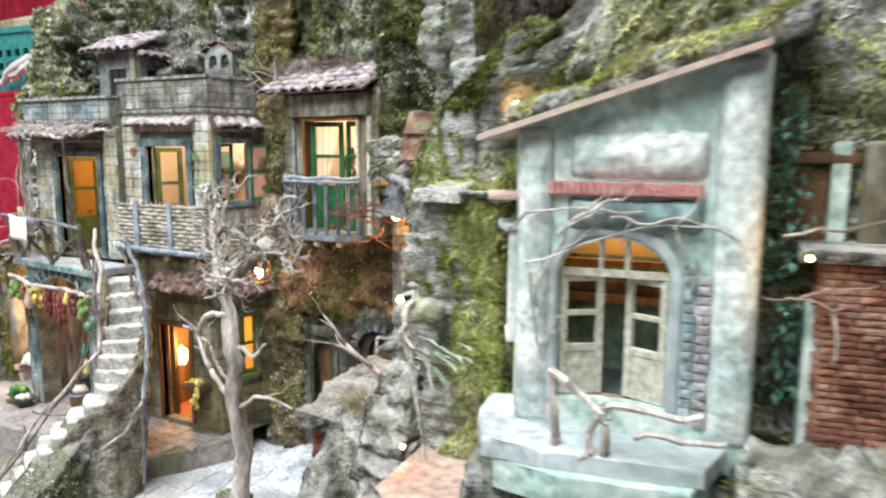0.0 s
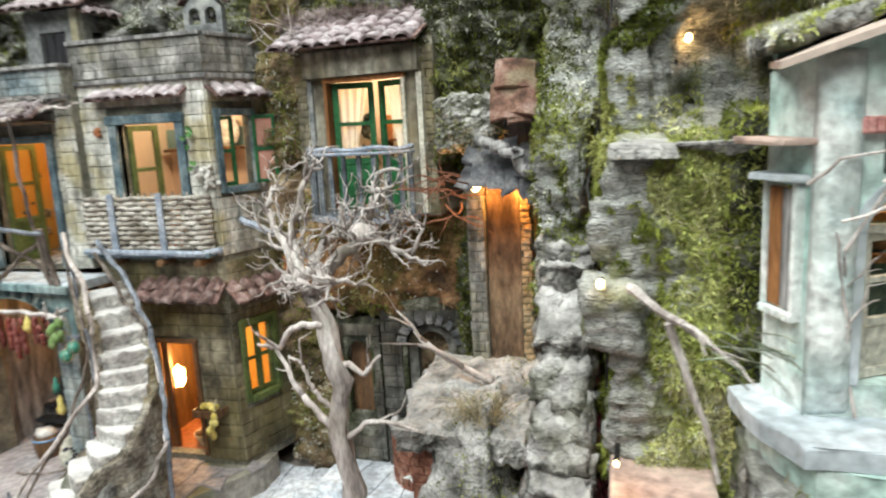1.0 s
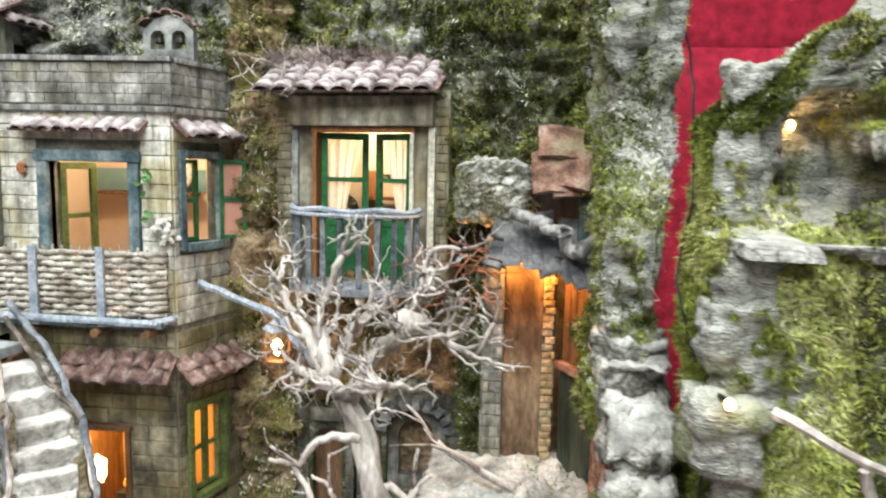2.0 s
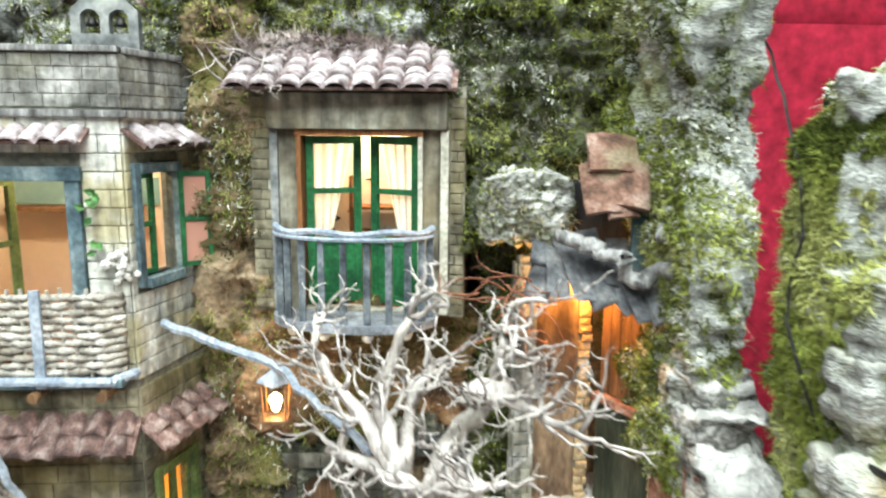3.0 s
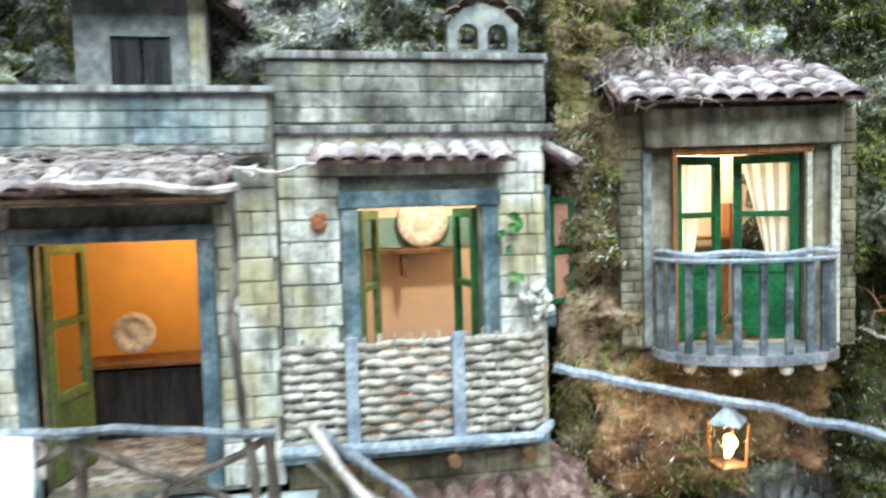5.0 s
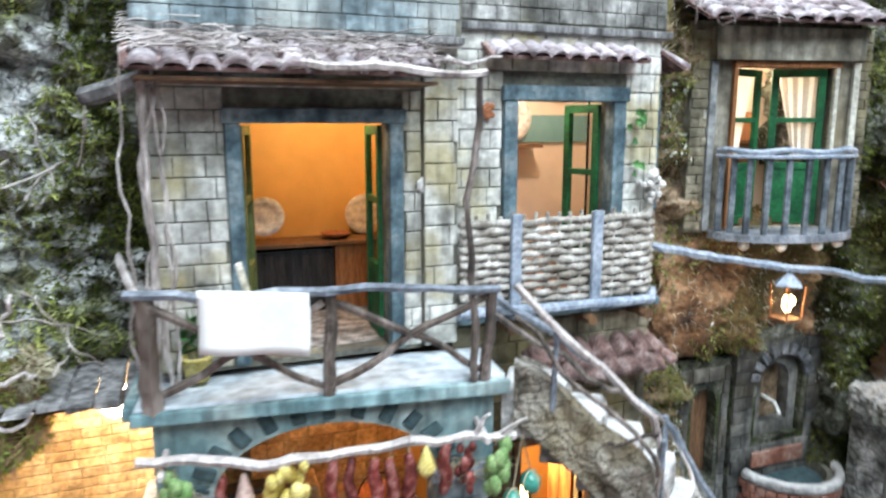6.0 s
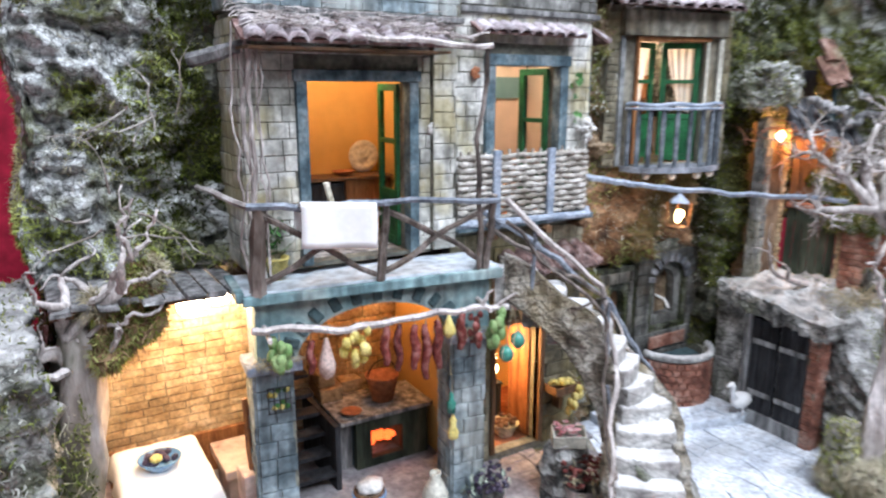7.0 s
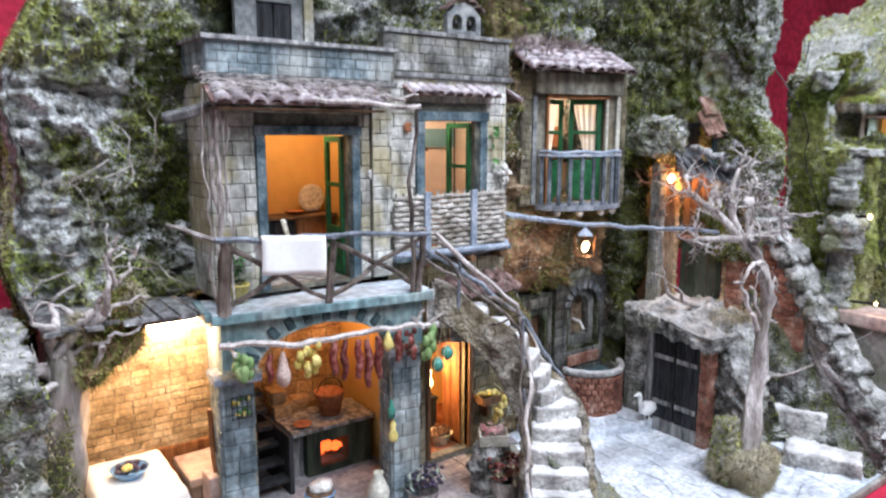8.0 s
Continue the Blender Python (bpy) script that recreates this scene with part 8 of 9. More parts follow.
# the large bare tree
tree = thing("bare_tree", (-0.600, 0.865, 0.0), "tall bare twisted tree with a tangled flat crown", "tree", "bare trees")
bm = bm_new()
tube(bm, [Vector(p) for p in ((-0.584, 0.862, -0.01), (-0.588, 0.865, 0.06), (-0.586, 0.865, 0.14), (-0.571, 0.864, 0.225), (-0.584, 0.860, 0.30), (-0.572, 0.857, 0.365), (-0.589, 0.862, 0.425), (-0.610, 0.875, 0.456), (-0.632, 0.887, 0.482))],
     [0.032, 0.023, 0.0165, 0.0125, 0.0112, 0.0120, 0.0112, 0.0100, 0.0085], 10, 0.25)
bmesh.ops.subdivide_edges(bm, edges=bm.edges[:], cuts=2, use_grid_fill=True)
for v in bm.verts:
    v.co += noise.noise_vector(v.co * Vector((60, 60, 22))) * 0.0065 + noise.noise_vector(v.co * 120) * 0.0030
part("trunk", bm, M["bark_worn"], tree, smooth=True)
rng = random.Random(5)
FORK = (-0.630, 0.886, 0.480)
BOUGHS = (((-0.612, 0.876, 0.458), (-0.592, 0.895, 0.500), (-0.560, 0.917, 0.532), 0.0085, 0.0090),
          (FORK, (-0.664, 0.925, 0.474), (-0.694, 0.955, 0.470), 0.0080, 0.0040),
          (FORK, (-0.668, 0.920, 0.525), (-0.706, 0.950, 0.562), 0.0080, 0.0036),
          (FORK, (-0.648, 0.905, 0.540), (-0.622, 0.905, 0.603), 0.0078, 0.0036),
          ((-0.560, 0.917, 0.532), (-0.548, 0.925, 0.565), (-0.540, 0.930, 0.604), 0.0060, 0.0030),
          ((-0.560, 0.917, 0.532), (-0.522, 0.905, 0.525), (-0.486, 0.890, 0.508), 0.0060, 0.0026),
          (FORK, (-0.622, 0.935, 0.515), (-0.600, 0.975, 0.540), 0.0070, 0.0032),
          ((-0.620, 0.880, 0.468), (-0.595, 0.860, 0.485), (-0.560, 0.845, 0.492), 0.0060, 0.0030))
for a, b, c, r0, r1 in BOUGHS:
    bm = bm_new()
    path = bent(a, b, 5, 0, 0.006, rng.randint(1, 99)) + bent(b, c, 5, 0, 0.006, rng.randint(1, 99))[1:]
    tube(bm, path, [r0 + (r1 - r0) * k / (len(path) - 1) for k in range(len(path))], 8, 0.2)
    for k in range(9):
        at = path[rng.randint(3, len(path) - 1)]
        away = (at - Vector((-0.615, 0.90, 0.47))).normalized()
        side = Vector((rng.uniform(-1, 1), rng.uniform(-1, 1), rng.uniform(-0.5, 1.1)))
        grow(bm, at, away * 0.5 + side, 0.0030, rng.uniform(0.024, 0.042), 2, rng, 1.0, 0.10, 0.70, (2, 3), 5, 0.1, 0.55, 0.0012)
    part("bough", bm, M["bark_worn"], tree, smooth=True)
bm = bm_new()
blob(bm, (-0.556, 0.918, 0.535), 0.0155, 2, (1.25, 0.9, 0.9), 0.5, 3)
part("knot", bm, M["bark"], tree, "pale swollen knot", smooth=True)
for pts, r0, r1 in ((((-0.595, 0.862, 0.432), (-0.635, 0.862, 0.428), (-0.656, 0.862, 0.402), (-0.684, 0.862, 0.406)), 0.0048, 0.0024), (((-0.592, 0.860, 0.305), (-0.628, 0.860, 0.345), (-0.660, 0.862, 0.402)), 0.0055, 0.0026),
                    (((-0.576, 0.858, 0.390), (-0.548, 0.866, 0.372), (-0.528, 0.872, 0.395)), 0.0046, 0.0022), (((-0.580, 0.860, 0.290), (-0.545, 0.868, 0.312), (-0.490, 0.880, 0.298)), 0.0042, 0.0018), (((-0.585, 0.860, 0.330), (-0.612, 0.858, 0.352), (-0.622, 0.856, 0.384), (-0.640, 0.856, 0.396)), 0.0036, 0.0016)):
    bm = bm_new()
    for k, (a, b) in enumerate(zip(pts, pts[1:])):
        stick(bm, a, b, r0 + (r1 - r0) * k / (len(pts) - 1), r0 + (r1 - r0) * (k + 1) / (len(pts) - 1), 6, 0, 0.006, rng.randint(1, 99))
    grow(bm, Vector(pts[-2]), Vector(pts[-1]) - Vector(pts[-2]) + Vector((0, 0, 0.02)), r1, 0.035, 1, rng, 0.8, 0.3, 0.6, (2, 2), 5, 0, 0.4, 0.0012)
    part("branch", bm, M["bark"], tree, smooth=True)
side_moss = rock_mesh((-0.645, 0.874, -0.003), (-0.604, 0.910, 0.130), 0.006, 0.014, 102)
me = bpy.data.meshes.new("moss_bank")
me.from_pydata([tuple(v) for v in side_moss[0]], [], side_moss[1])
me.materials.append(M["earth"])
tagged(attach(new("moss_bank", me), None), "mossy earth bank beside the tree foot", "moss")
bush = rock_mesh((-0.632, 0.824, -0.003), (-0.553, 0.903, 0.058), 0.007, 0.016, 101)
me = bpy.data.meshes.new("grass_mound")
me.from_pydata([tuple(v) for v in bush[0]], [], bush[1])
me.materials.append(M["earth"])
tagged(attach(new("grass_mound", me), None), "small earth mound with dry grass round the tree foot", "mound")
for p, d, r, ln, sd2, lab in (((-0.545, 0.93, 0.03), (0.55, 0.45, 0.75), 0.0075, 0.20, 9, "pale forked branch leaning on the rock"), ((-0.44, 1.088, 0.285), (-0.9, 0.25, 0.12), 0.0062, 0.12, 10, "pale dead branch lying on the shed roof")):
    bm = bm_new()
    grow(bm, Vector(p), Vector(d), r, ln, 2, random.Random(sd2), 0.6, 0.05, 0.6, (2, 2), 6, 0, 0.24, 0.0016)
    single("fallen_branch", bm, M["bark"], lab, "branch", "fallen branches", smooth=True)

# ---------------------------------------------------------------- the second model: mint house on a mossy hillside
ch = thing("mint_house", (0.0, 0.85, 0.37), "mint green plaster house with pent roof and arched door", "house")
CX0, CX1, FY = -0.095, 0.131, 0.790
DX0 = -0.121
bm = bm_new()
plate(bm, [(0, 0), (CX1 - CX0, 0), (CX1 - CX0, 0.408), (0, 0.338)], [arch(0.068 + DX0 - CX0, 0.177 + DX0 - CX0, 0.056, 0.187, 0.226)], (CX0, FY, 0.37), (1, 0, 0), 0.022)
part("front_wall", bm, M["mint"], ch)
SW = Vector((0.030, -0.094, 0)).normalized()
SO = SW.cross(Vector((0, 0, 1)))
SPLAY = Matrix.Translation((CX0, FY, 0)) @ Matrix((-SW, SO, Vector((0, 0, 1)))).transposed().to_4x4()


def on_splay(*specs, bevel=0.0, jitter=0.0):
    """Boxes on the splayed side wall: from the front corner backwards, outwards, height."""
    bm = boxes(*specs, bevel=bevel, jitter=jitter)
    bmesh.ops.transform(bm, matrix=SPLAY, verts=bm.verts)
    return bm


bm = bm_new()
q = Vector((CX0, FY, 0.37)) - SW * 0.066
plate(bm, [(0, 0), (0.066, 0), (0.066, 0.336), (0, 0.322)], [rect(0.013, 0.051, 0.115, 0.225)], q, SW, 0.012)
part("side_wall", bm, M["mint"], ch)
part("side_wall", boxes((CX1 - 0.016, CX1, FY + 0.022, FY + 0.152, 0.37, 0.766)), M["mint"], ch)
part("back_wall", boxes((CX0 + 0.004, CX1 - 0.016, FY + 0.135, FY + 0.150, 0.37, 0.72)), M["mint"], ch)
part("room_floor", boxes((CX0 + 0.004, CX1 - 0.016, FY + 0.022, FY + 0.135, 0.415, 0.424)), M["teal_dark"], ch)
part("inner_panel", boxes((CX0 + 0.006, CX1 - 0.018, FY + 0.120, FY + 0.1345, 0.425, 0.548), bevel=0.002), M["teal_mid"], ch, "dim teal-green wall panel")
part("inner_rail", boxes((CX0 + 0.006, CX1 - 0.018, FY + 0.112, FY + 0.1195, 0.520, 0.532), bevel=0.001), M["wood"], ch, "dark red-brown rail")
def bulge(x0, x1, z0, z1, y, depth, seed, sag=0.0):
    """A plaster swelling on a wall, uneven, closed behind."""
    bm = bm_new()
    nx, nz = (26, 10) if x1 - x0 > z1 - z0 else (10, 44)
    grid = []
    for j in range(nz + 1):
        row = []
        for i in range(nx + 1):
            u, v = i / nx, j / nz
            x, z = x0 + (x1 - x0) * u, z0 + (z1 - z0) * v - sag * math.sin(math.pi * u)
            tall = z1 - z0 > x1 - x0
            u2, v2 = (v, u) if tall else (u, v)
            lift = depth * min(1.0, 9 * u2, 9 * (1 - u2)) ** 0.5 * max(0.0, math.sin(math.pi * v2)) ** 0.6
            n = noise.noise(Vector((x * 40 + seed, z * 40, seed))) + 0.5 * noise.noise(Vector((x * 110, z * 110, seed)))
            edge = 0.004 * noise.noise(Vector((x * 60, seed, 1))) if j in (0, nz) else 0
            row.append(bm.verts.new((x, y + 0.001 - lift * (1 + 0.35 * n), z + edge)))
        grid.append(row)
    for a, b in zip(grid, grid[1:]):
        for i in range(nx):
            bm.faces.new((a[i], a[i + 1], b[i + 1], b[i]))
    rim = grid[0] + [r[-1] for r in grid[1:]] + grid[-1][-2::-1] + [r[0] for r in grid[-2:0:-1]]
    bm.faces.new(rim[::-1])
    return bm


for x0, x1, top in ((CX0 - 0.002, CX0 + 0.036, 0.336), (CX1 - 0.040, CX1 + 0.004, 0.398)):
    bm = bulge(x0, x1, 0.397, 0.37 + top, FY, 0.013, 11 + x0)
    part("pilaster", bm, M["mint_pale"], ch, smooth=True)
part("pink_band", boxes((-0.064, 0.080, FY - 0.009, FY, 0.638, 0.651), bevel=0.0015, jitter=0.001), M["pink"], ch, "faded pink band")
for k in range(22):
    x = -0.061 + 0.0064 * k
    part("dentil", boxes((x, x + 0.0045, FY - 0.012, FY - 0.009, 0.640, 0.651)), M["pink"], ch)


part("swag", bulge(CX0 + 0.052, 0.086, 0.654, 0.700, FY, 0.014, 2), M["mint_pale"], ch, "white plaster swelling above the band", smooth=True)
part("valance", bulge(CX0 + 0.050, 0.084, 0.604, 0.636, FY, 0.016, 7, 0.002), M["teal"], ch, "teal plaster valance above the door", smooth=True)
courses(ch, "block_ice", (DX0 + 0.078 - 0.036, FY - 0.002, 0.425), (1, 0, 0), 0.013, 0.130, 0.0095, 0.020, seed=301, name="brick", depth=0.004)
courses(ch, "block_ice", (DX0 + 0.190, FY - 0.002, 0.425), (1, 0, 0), 0.011, 0.150, 0.0095, 0.020, seed=302, name="brick", depth=0.004)
courses(ch, "block_mauve", (DX0 + 0.202, FY - 0.002, 0.415), (1, 0, 0), 0.014, 0.150, 0.0095, 0.020, seed=303, name="brick", depth=0.005)
# Lamplight on the upper back wall, put in as an orange sheet.
part("upper_wall", boxes((CX0 + 0.02, CX1 - 0.02, FY + 0.128, FY + 0.134, 0.560, 0.70)), M["orange_wall"], ch, "orange sheet standing for lamplight on the upper back wall")
# pent roof
bm = bm_new()
roof_pts = [(-0.132, 0.692), (0.130, 0.772)]
q = []
for (x, z) in roof_pts:
    for y in (FY - 0.030, FY + 0.165):
        for dz in (0, 0.006):
            q.append((x + (0.04 if x < 0 and y > FY else 0), y, z + dz + (y - FY) * 0.05))
vs = [bm.verts.new(p) for p in q]
for f in ((0, 1, 5, 4), (2, 6, 7, 3), (0, 4, 6, 2), (1, 3, 7, 5), (0, 2, 3, 1), (4, 5, 7, 6)):
    bm.faces.new([vs[k] for k in f])
part("roof_slab", bm, M["pinkpath"], ch, "thin pinkish clay roof slab")
# arched door: surround, two open leaves, glazing
n = 12
for k in range(n):
    a0, a1 = math.pi * k / n, math.pi * (k + 1) / n
    bm = bm_new()
    c = Vector((DX0 + 0.1225, FY - 0.004, 0.557))
    ring = []
    for a, r in ((a0, 0.056), (a0, 0.066), (a1, 0.066), (a1, 0.056)):
        ring.append(c + Vector((-r * math.cos(a), 0, (r - 0.012) * math.sin(a))))
    lo = [bm.verts.new(p) for p in ring]
    hi = [bm.verts.new(p + Vector((0, 0.010, 0))) for p in ring]
    bm.faces.new(lo)
    bm.faces.new(hi[::-1])
    for j in range(4):
        bm.faces.new((lo[j], lo[(j + 1) % 4], hi[(j + 1) % 4], hi[j]))
    part("arch_trim", bm, M["ice"], ch)
part("jamb", boxes((DX0 + 0.0565, DX0 + 0.0665, FY - 0.004, FY + 0.006, 0.426, 0.557), bevel=0.001), M["ice"], ch, "pale blue door surround")
part("jamb", boxes((DX0 + 0.178, DX0 + 0.188, FY - 0.004, FY + 0.006, 0.426, 0.557), bevel=0.001), M["ice"], ch)
leaf(ch, (DX0 + 0.0685, FY + 0.012, 0.427), 0.046, 0.128, 26, M["white_wood"], 2, 1, 0.36, stile=0.0075)
leaf(ch, (DX0 + 0.1765, FY + 0.012, 0.427), 0.046, 0.128, 24, M["white_wood"], 2, -1, 0.36, stile=0.0075)
part("fanlight_bar", boxes((DX0 + 0.069, DX0 + 0.176, FY + 0.009, FY + 0.015, 0.5555, 0.5625)), M["white_wood"], ch)
for x in (DX0 + 0.107, DX0 + 0.133):
    part("fanlight_bar", boxes((x, x + 0.005, FY + 0.009, FY + 0.015, 0.5625, 0.594)), M["white_wood"], ch)
part("inner_beam", boxes((DX0 + 0.05, CX1 - 0.05, FY + 0.09, FY + 0.10, 0.552, 0.560), (DX0 + 0.05, CX1 - 0.05, FY + 0.09, FY + 0.10, 0.512, 0.520)), M["wood_orange"], ch)
bulb_lamp("mint_house_bulb", (-0.01, FY + 0.080, 0.63), 0.22, (1.0, 0.70, 0.42))
# side window with shutters
part("window_shutter", on_splay((0.016, 0.033, 0.001, 0.006, 0.487, 0.593), bevel=0.001), M["plank"], ch)
part("window_shutter", on_splay((0.035, 0.052, 0.001, 0.006, 0.487, 0.593), bevel=0.001), M["wood_orange"], ch)
part("window_frame", on_splay((0.010, 0.016, -0.004, 0.009, 0.482, 0.60), (0.052, 0.058, -0.004, 0.009, 0.482, 0.60), (0.010, 0.058, -0.004, 0.011, 0.478, 0.485), bevel=0.001), M["mint_pale"], ch)
part("window_hood", on_splay((0.004, 0.064, -0.002, 0.020, 0.600, 0.606), bevel=0.002, jitter=0.001), M["ice"], ch)
part("eave_slab", on_splay((-0.004, 0.070, -0.002, 0.032, 0.630, 0.637), bevel=0.002, jitter=0.0015), M["pinkpath"], ch)

# porch platform, steps and path
porch = thing("porch", (-0.02, 0.74, 0.36), "pale blue plaster porch with a worn edge", "porch")
def prism(loop, z0, z1, wobble=0.002):
    bm = bm_new()
    pts = []
    for k, p in enumerate(loop):
        q = loop[(k + 1) % len(loop)]
        for f in (0, 0.25, 0.5, 0.75):
            pts.append((p[0] + (q[0] - p[0]) * f + RNG.uniform(-wobble, wobble), p[1] + (q[1] - p[1]) * f + RNG.uniform(-wobble, wobble)))
    lo = [bm.verts.new((x, y, z0)) for x, y in pts]
    hi = [bm.verts.new((x, y, z1 + RNG.uniform(-0.0012, 0.0012))) for x, y in pts]
    bm.faces.new(lo[::-1])
    bm.faces.new(hi)
    for k in range(len(pts)):
        bm.faces.new((lo[k], lo[(k + 1) % len(pts)], hi[(k + 1) % len(pts)], hi[k]))
    bmesh.ops.bevel(bm, geom=[e for e in bm.edges if e.verts[0] in hi and e.verts[1] in hi], offset=0.003, segments=2, affect="EDGES", profile=0.6)
    return bm


part("slab", prism([(-0.148, 0.835), (-0.141, 0.765), (-0.116, 0.700), (-0.03, 0.695), (0.095, 0.706), (0.125, 0.80), (-0.08, 0.84)], 0.378, 0.396), M["ice"], porch)
part("lower_slab", prism([(-0.134, 0.81), (-0.126, 0.76), (-0.104, 0.705), (-0.03, 0.686), (0.085, 0.692), (0.11, 0.79)], 0.345, 0.3775), M["mint"], porch)
part("doorstep", boxes((-0.045, 0.068, 0.770, 0.80, 0.400, 0.4255), bevel=0.003, jitter=0.001), M["pinkpath"], porch)
path = thing("clay_path", (-0.2, 0.82, 0.25), "broad pinkish clay slab on the slope", "path")
bm = boxes((-0.262, -0.155, 0.66, 0.96, 0.262, 0.292), bevel=0.005, jitter=0.004)
part("slab", bm, M["pinkpath"], path)
part("foundation", boxes((-0.250, -0.155, 0.68, 0.95, 0.02, 0.262), bevel=0.004), M["earth"], path)
trail = thing("porch_railing", (0.0, 0.72, 0.4), "crooked grey twig railing in front of the porch", "railing")
for k, (a, b, r) in enumerate([((-0.050, 0.712, 0.470), (0.0, 0.706, 0.437), 0.0045), ((0.0, 0.706, 0.442), (0.09, 0.708, 0.446), 0.0042), ((-0.047, 0.712, 0.392), (-0.050, 0.712, 0.472), 0.0048), ((0.002, 0.706, 0.39), (0.0, 0.706, 0.448), 0.0046), ((-0.02, 0.70, 0.39), (0.0, 0.70, 0.44), 0.004), ((0.03, 0.704, 0.418), (0.11, 0.706, 0.424), 0.0035)]):
    twig("twig", [a, b], r, r * 0.8, M["bark"], trail, 300 + k, 0.010)
vine = thing("dry_vine", (0.0, 0.78, 0.6), "dry grey vine twigs across the arched door", "vine")
for k, (a, b) in enumerate([((-0.105, 0.775, 0.60), (0.03, 0.77, 0.625)), ((-0.08, 0.77, 0.57), (0.10, 0.772, 0.612)), ((-0.075, 0.775, 0.545), (-0.01, 0.77, 0.628)), ((0.0, 0.77, 0.618), (0.115, 0.775, 0.60)), ((-0.075, 0.785, 0.44), (-0.070, 0.78, 0.58)), ((-0.058, 0.78, 0.40), (-0.08, 0.78, 0.56)), ((-0.05, 0.772, 0.60), (0.02, 0.768, 0.645)), ((0.06, 0.775, 0.61), (0.09, 0.78, 0.50))]):
    bm = bm_new()
    stick(bm, a, b, 0.0017, 0.0009, 10, -0.008, 0.016, 330 + k)
    grow(bm, Vector(a).lerp(Vector(b), 0.5), Vector((0.5, -0.1, 0.6)), 0.0011, 0.04, 1, random.Random(k), 0.8, 0.1, 0.6, (2, 2), 4)
    part("stem", bm, M["bark"], vine)

rb2 = thing("brick_stack", (0.22, 0.82, 0.3), "red-brown brick pier beside the mint house", "brick wall")
part("core", boxes((0.172, 0.236, 0.785, 0.86, 0.02, 0.582)), M["mortar"], rb2)
courses(rb2, "brick_red", (0.172, 0.785, 0.25), (1, 0, 0), 0.064, 0.33, 0.0070, 0.024, seed=111, name="brick", depth=0.006, wobble=0.25)
courses(rb2, "brick_red", (0.172, 0.86, 0.25), (0, -1, 0), 0.075, 0.33, 0.0070, 0.026, seed=112, name="brick", depth=0.005, wobble=0.25)
part("corner_board", boxes((0.236, 0.252, 0.775, 0.86, 0.25, 0.50), bevel=0.003, jitter=0.002), M["ice"], rb2)
part("cap", boxes((0.150, 0.30, 0.770, 0.87, 0.582, 0.594), bevel=0.003, jitter=0.002), M["rock_pale"], rb2)
part("corner_board", boxes((0.160, 0.1715, 0.79, 0.83, 0.30, 0.54), bevel=0.002), M["mint"], rb2)

def lean(z):
    return 1.15 * max(0.0, z - 0.738)


def m2_warp(q):
    hollow = max(0.0, min(1.0, (0.072 - abs(q.x + 0.128)) / 0.016)) * max(0.0, min(1.0, (0.072 - abs(q.z - 0.706)) / 0.020))
    q = Vector((q.x, q.y + 0.055 * hollow, q.z))
    return Vector((q.x, min(q.y, 0.985 + 0.42 * (q.x + 0.25) + 0.15 * (q.y - 1.0)), q.z + 0.10 * max(0, min(1, (q.x + 0.1) / 0.4))))


m2_back = rock("hill_rock", (-0.215, 0.952, 0.02), (0.72, 1.20, 0.87), 0.011, 0.035, 121, M["cork_grey"], "mossy craggy hillside of the second model", warp=lambda q: m2_warp(Vector((q.x + lean(q.z) * max(0.0, min(1.0, 1 - (q.x + 0.26) / 0.5)), q.y, q.z))))
m2_col = rock("hill_rock", (-0.262, 0.868, 0.27), (-0.130, 0.99, 0.624), 0.006, 0.020, 122, M["cork_grey"], "pale rock column hung with moss", strata=0.5)
m2_colb = rock("hill_rock", (-0.262, 0.935, 0.62), (-0.224, 1.0, 0.83), 0.006, 0.010, 123, M["cork_grey"], "pale layered rock above the slab", strata=0.5, warp=lambda q: Vector((q.x + lean(q.z), q.y, q.z)))
cave_back = rock("hill_rock", (-0.205, 1.016, 0.625), (-0.030, 1.04, 0.790), 0.007, 0.010, 134, M["rock"], "brown mossy rock at the back of a small cave")
m2_colc = rock("hill_rock", (-0.030, 0.945, 0.63), (0.03, 1.0, 0.80), 0.006, 0.018, 131, M["cork_grey"], "pale broken rock beside a small cave", strata=0.5)
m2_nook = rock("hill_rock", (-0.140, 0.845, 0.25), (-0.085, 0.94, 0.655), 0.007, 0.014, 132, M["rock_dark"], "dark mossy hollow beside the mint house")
m2_roof = rock("hill_rock", (-0.120, 0.792, 0.706), (0.16, 0.97, 0.722), 0.007, 0.009, 133, M["rock"], "pale moss and lichen crust on the pent roof", warp=lambda q: Vector((q.x, q.y, q.z + 0.305 * (q.x + 0.125) + 0.05 * (q.y - 0.8))))
# Added lining: the cave's shade is put into its dark colour.
rock("hill_rock", (-0.042, 0.965, 0.63), (-0.022, 1.02, 0.79), 0.007, 0.008, 136, M["cave"], "dark brown lining standing for the shade in a small cave")
for k, (x, y, z, r) in enumerate(((-0.226, 0.955, 0.765, 0.022), (-0.256, 0.88, 0.545, 0.020), (-0.258, 0.87, 0.455, 0.022))):
    rock("cork_lump", (x - r, y - r, z - 1.4 * r), (x + r, y + r, z + 1.4 * r), 0.005, 0.014, 140 + k, M["cork_grey"], "pale furrowed cork lump on the hillside", strata=0.5)
post = bm_new()
stick(post, (-0.098, 0.925, 0.634), (-0.070, 0.94, 0.735), 0.0055, 0.0045, wander=0.004, seed=4)
single("pale_branch", post, M["bark"], "pale bare branch leaning beside a small cave", "branch")
nook = thing("wooden_doorway", (0.18, 0.89, 0.5), "dark brown wooden doorway with a pale green post in the moss", "doorway")
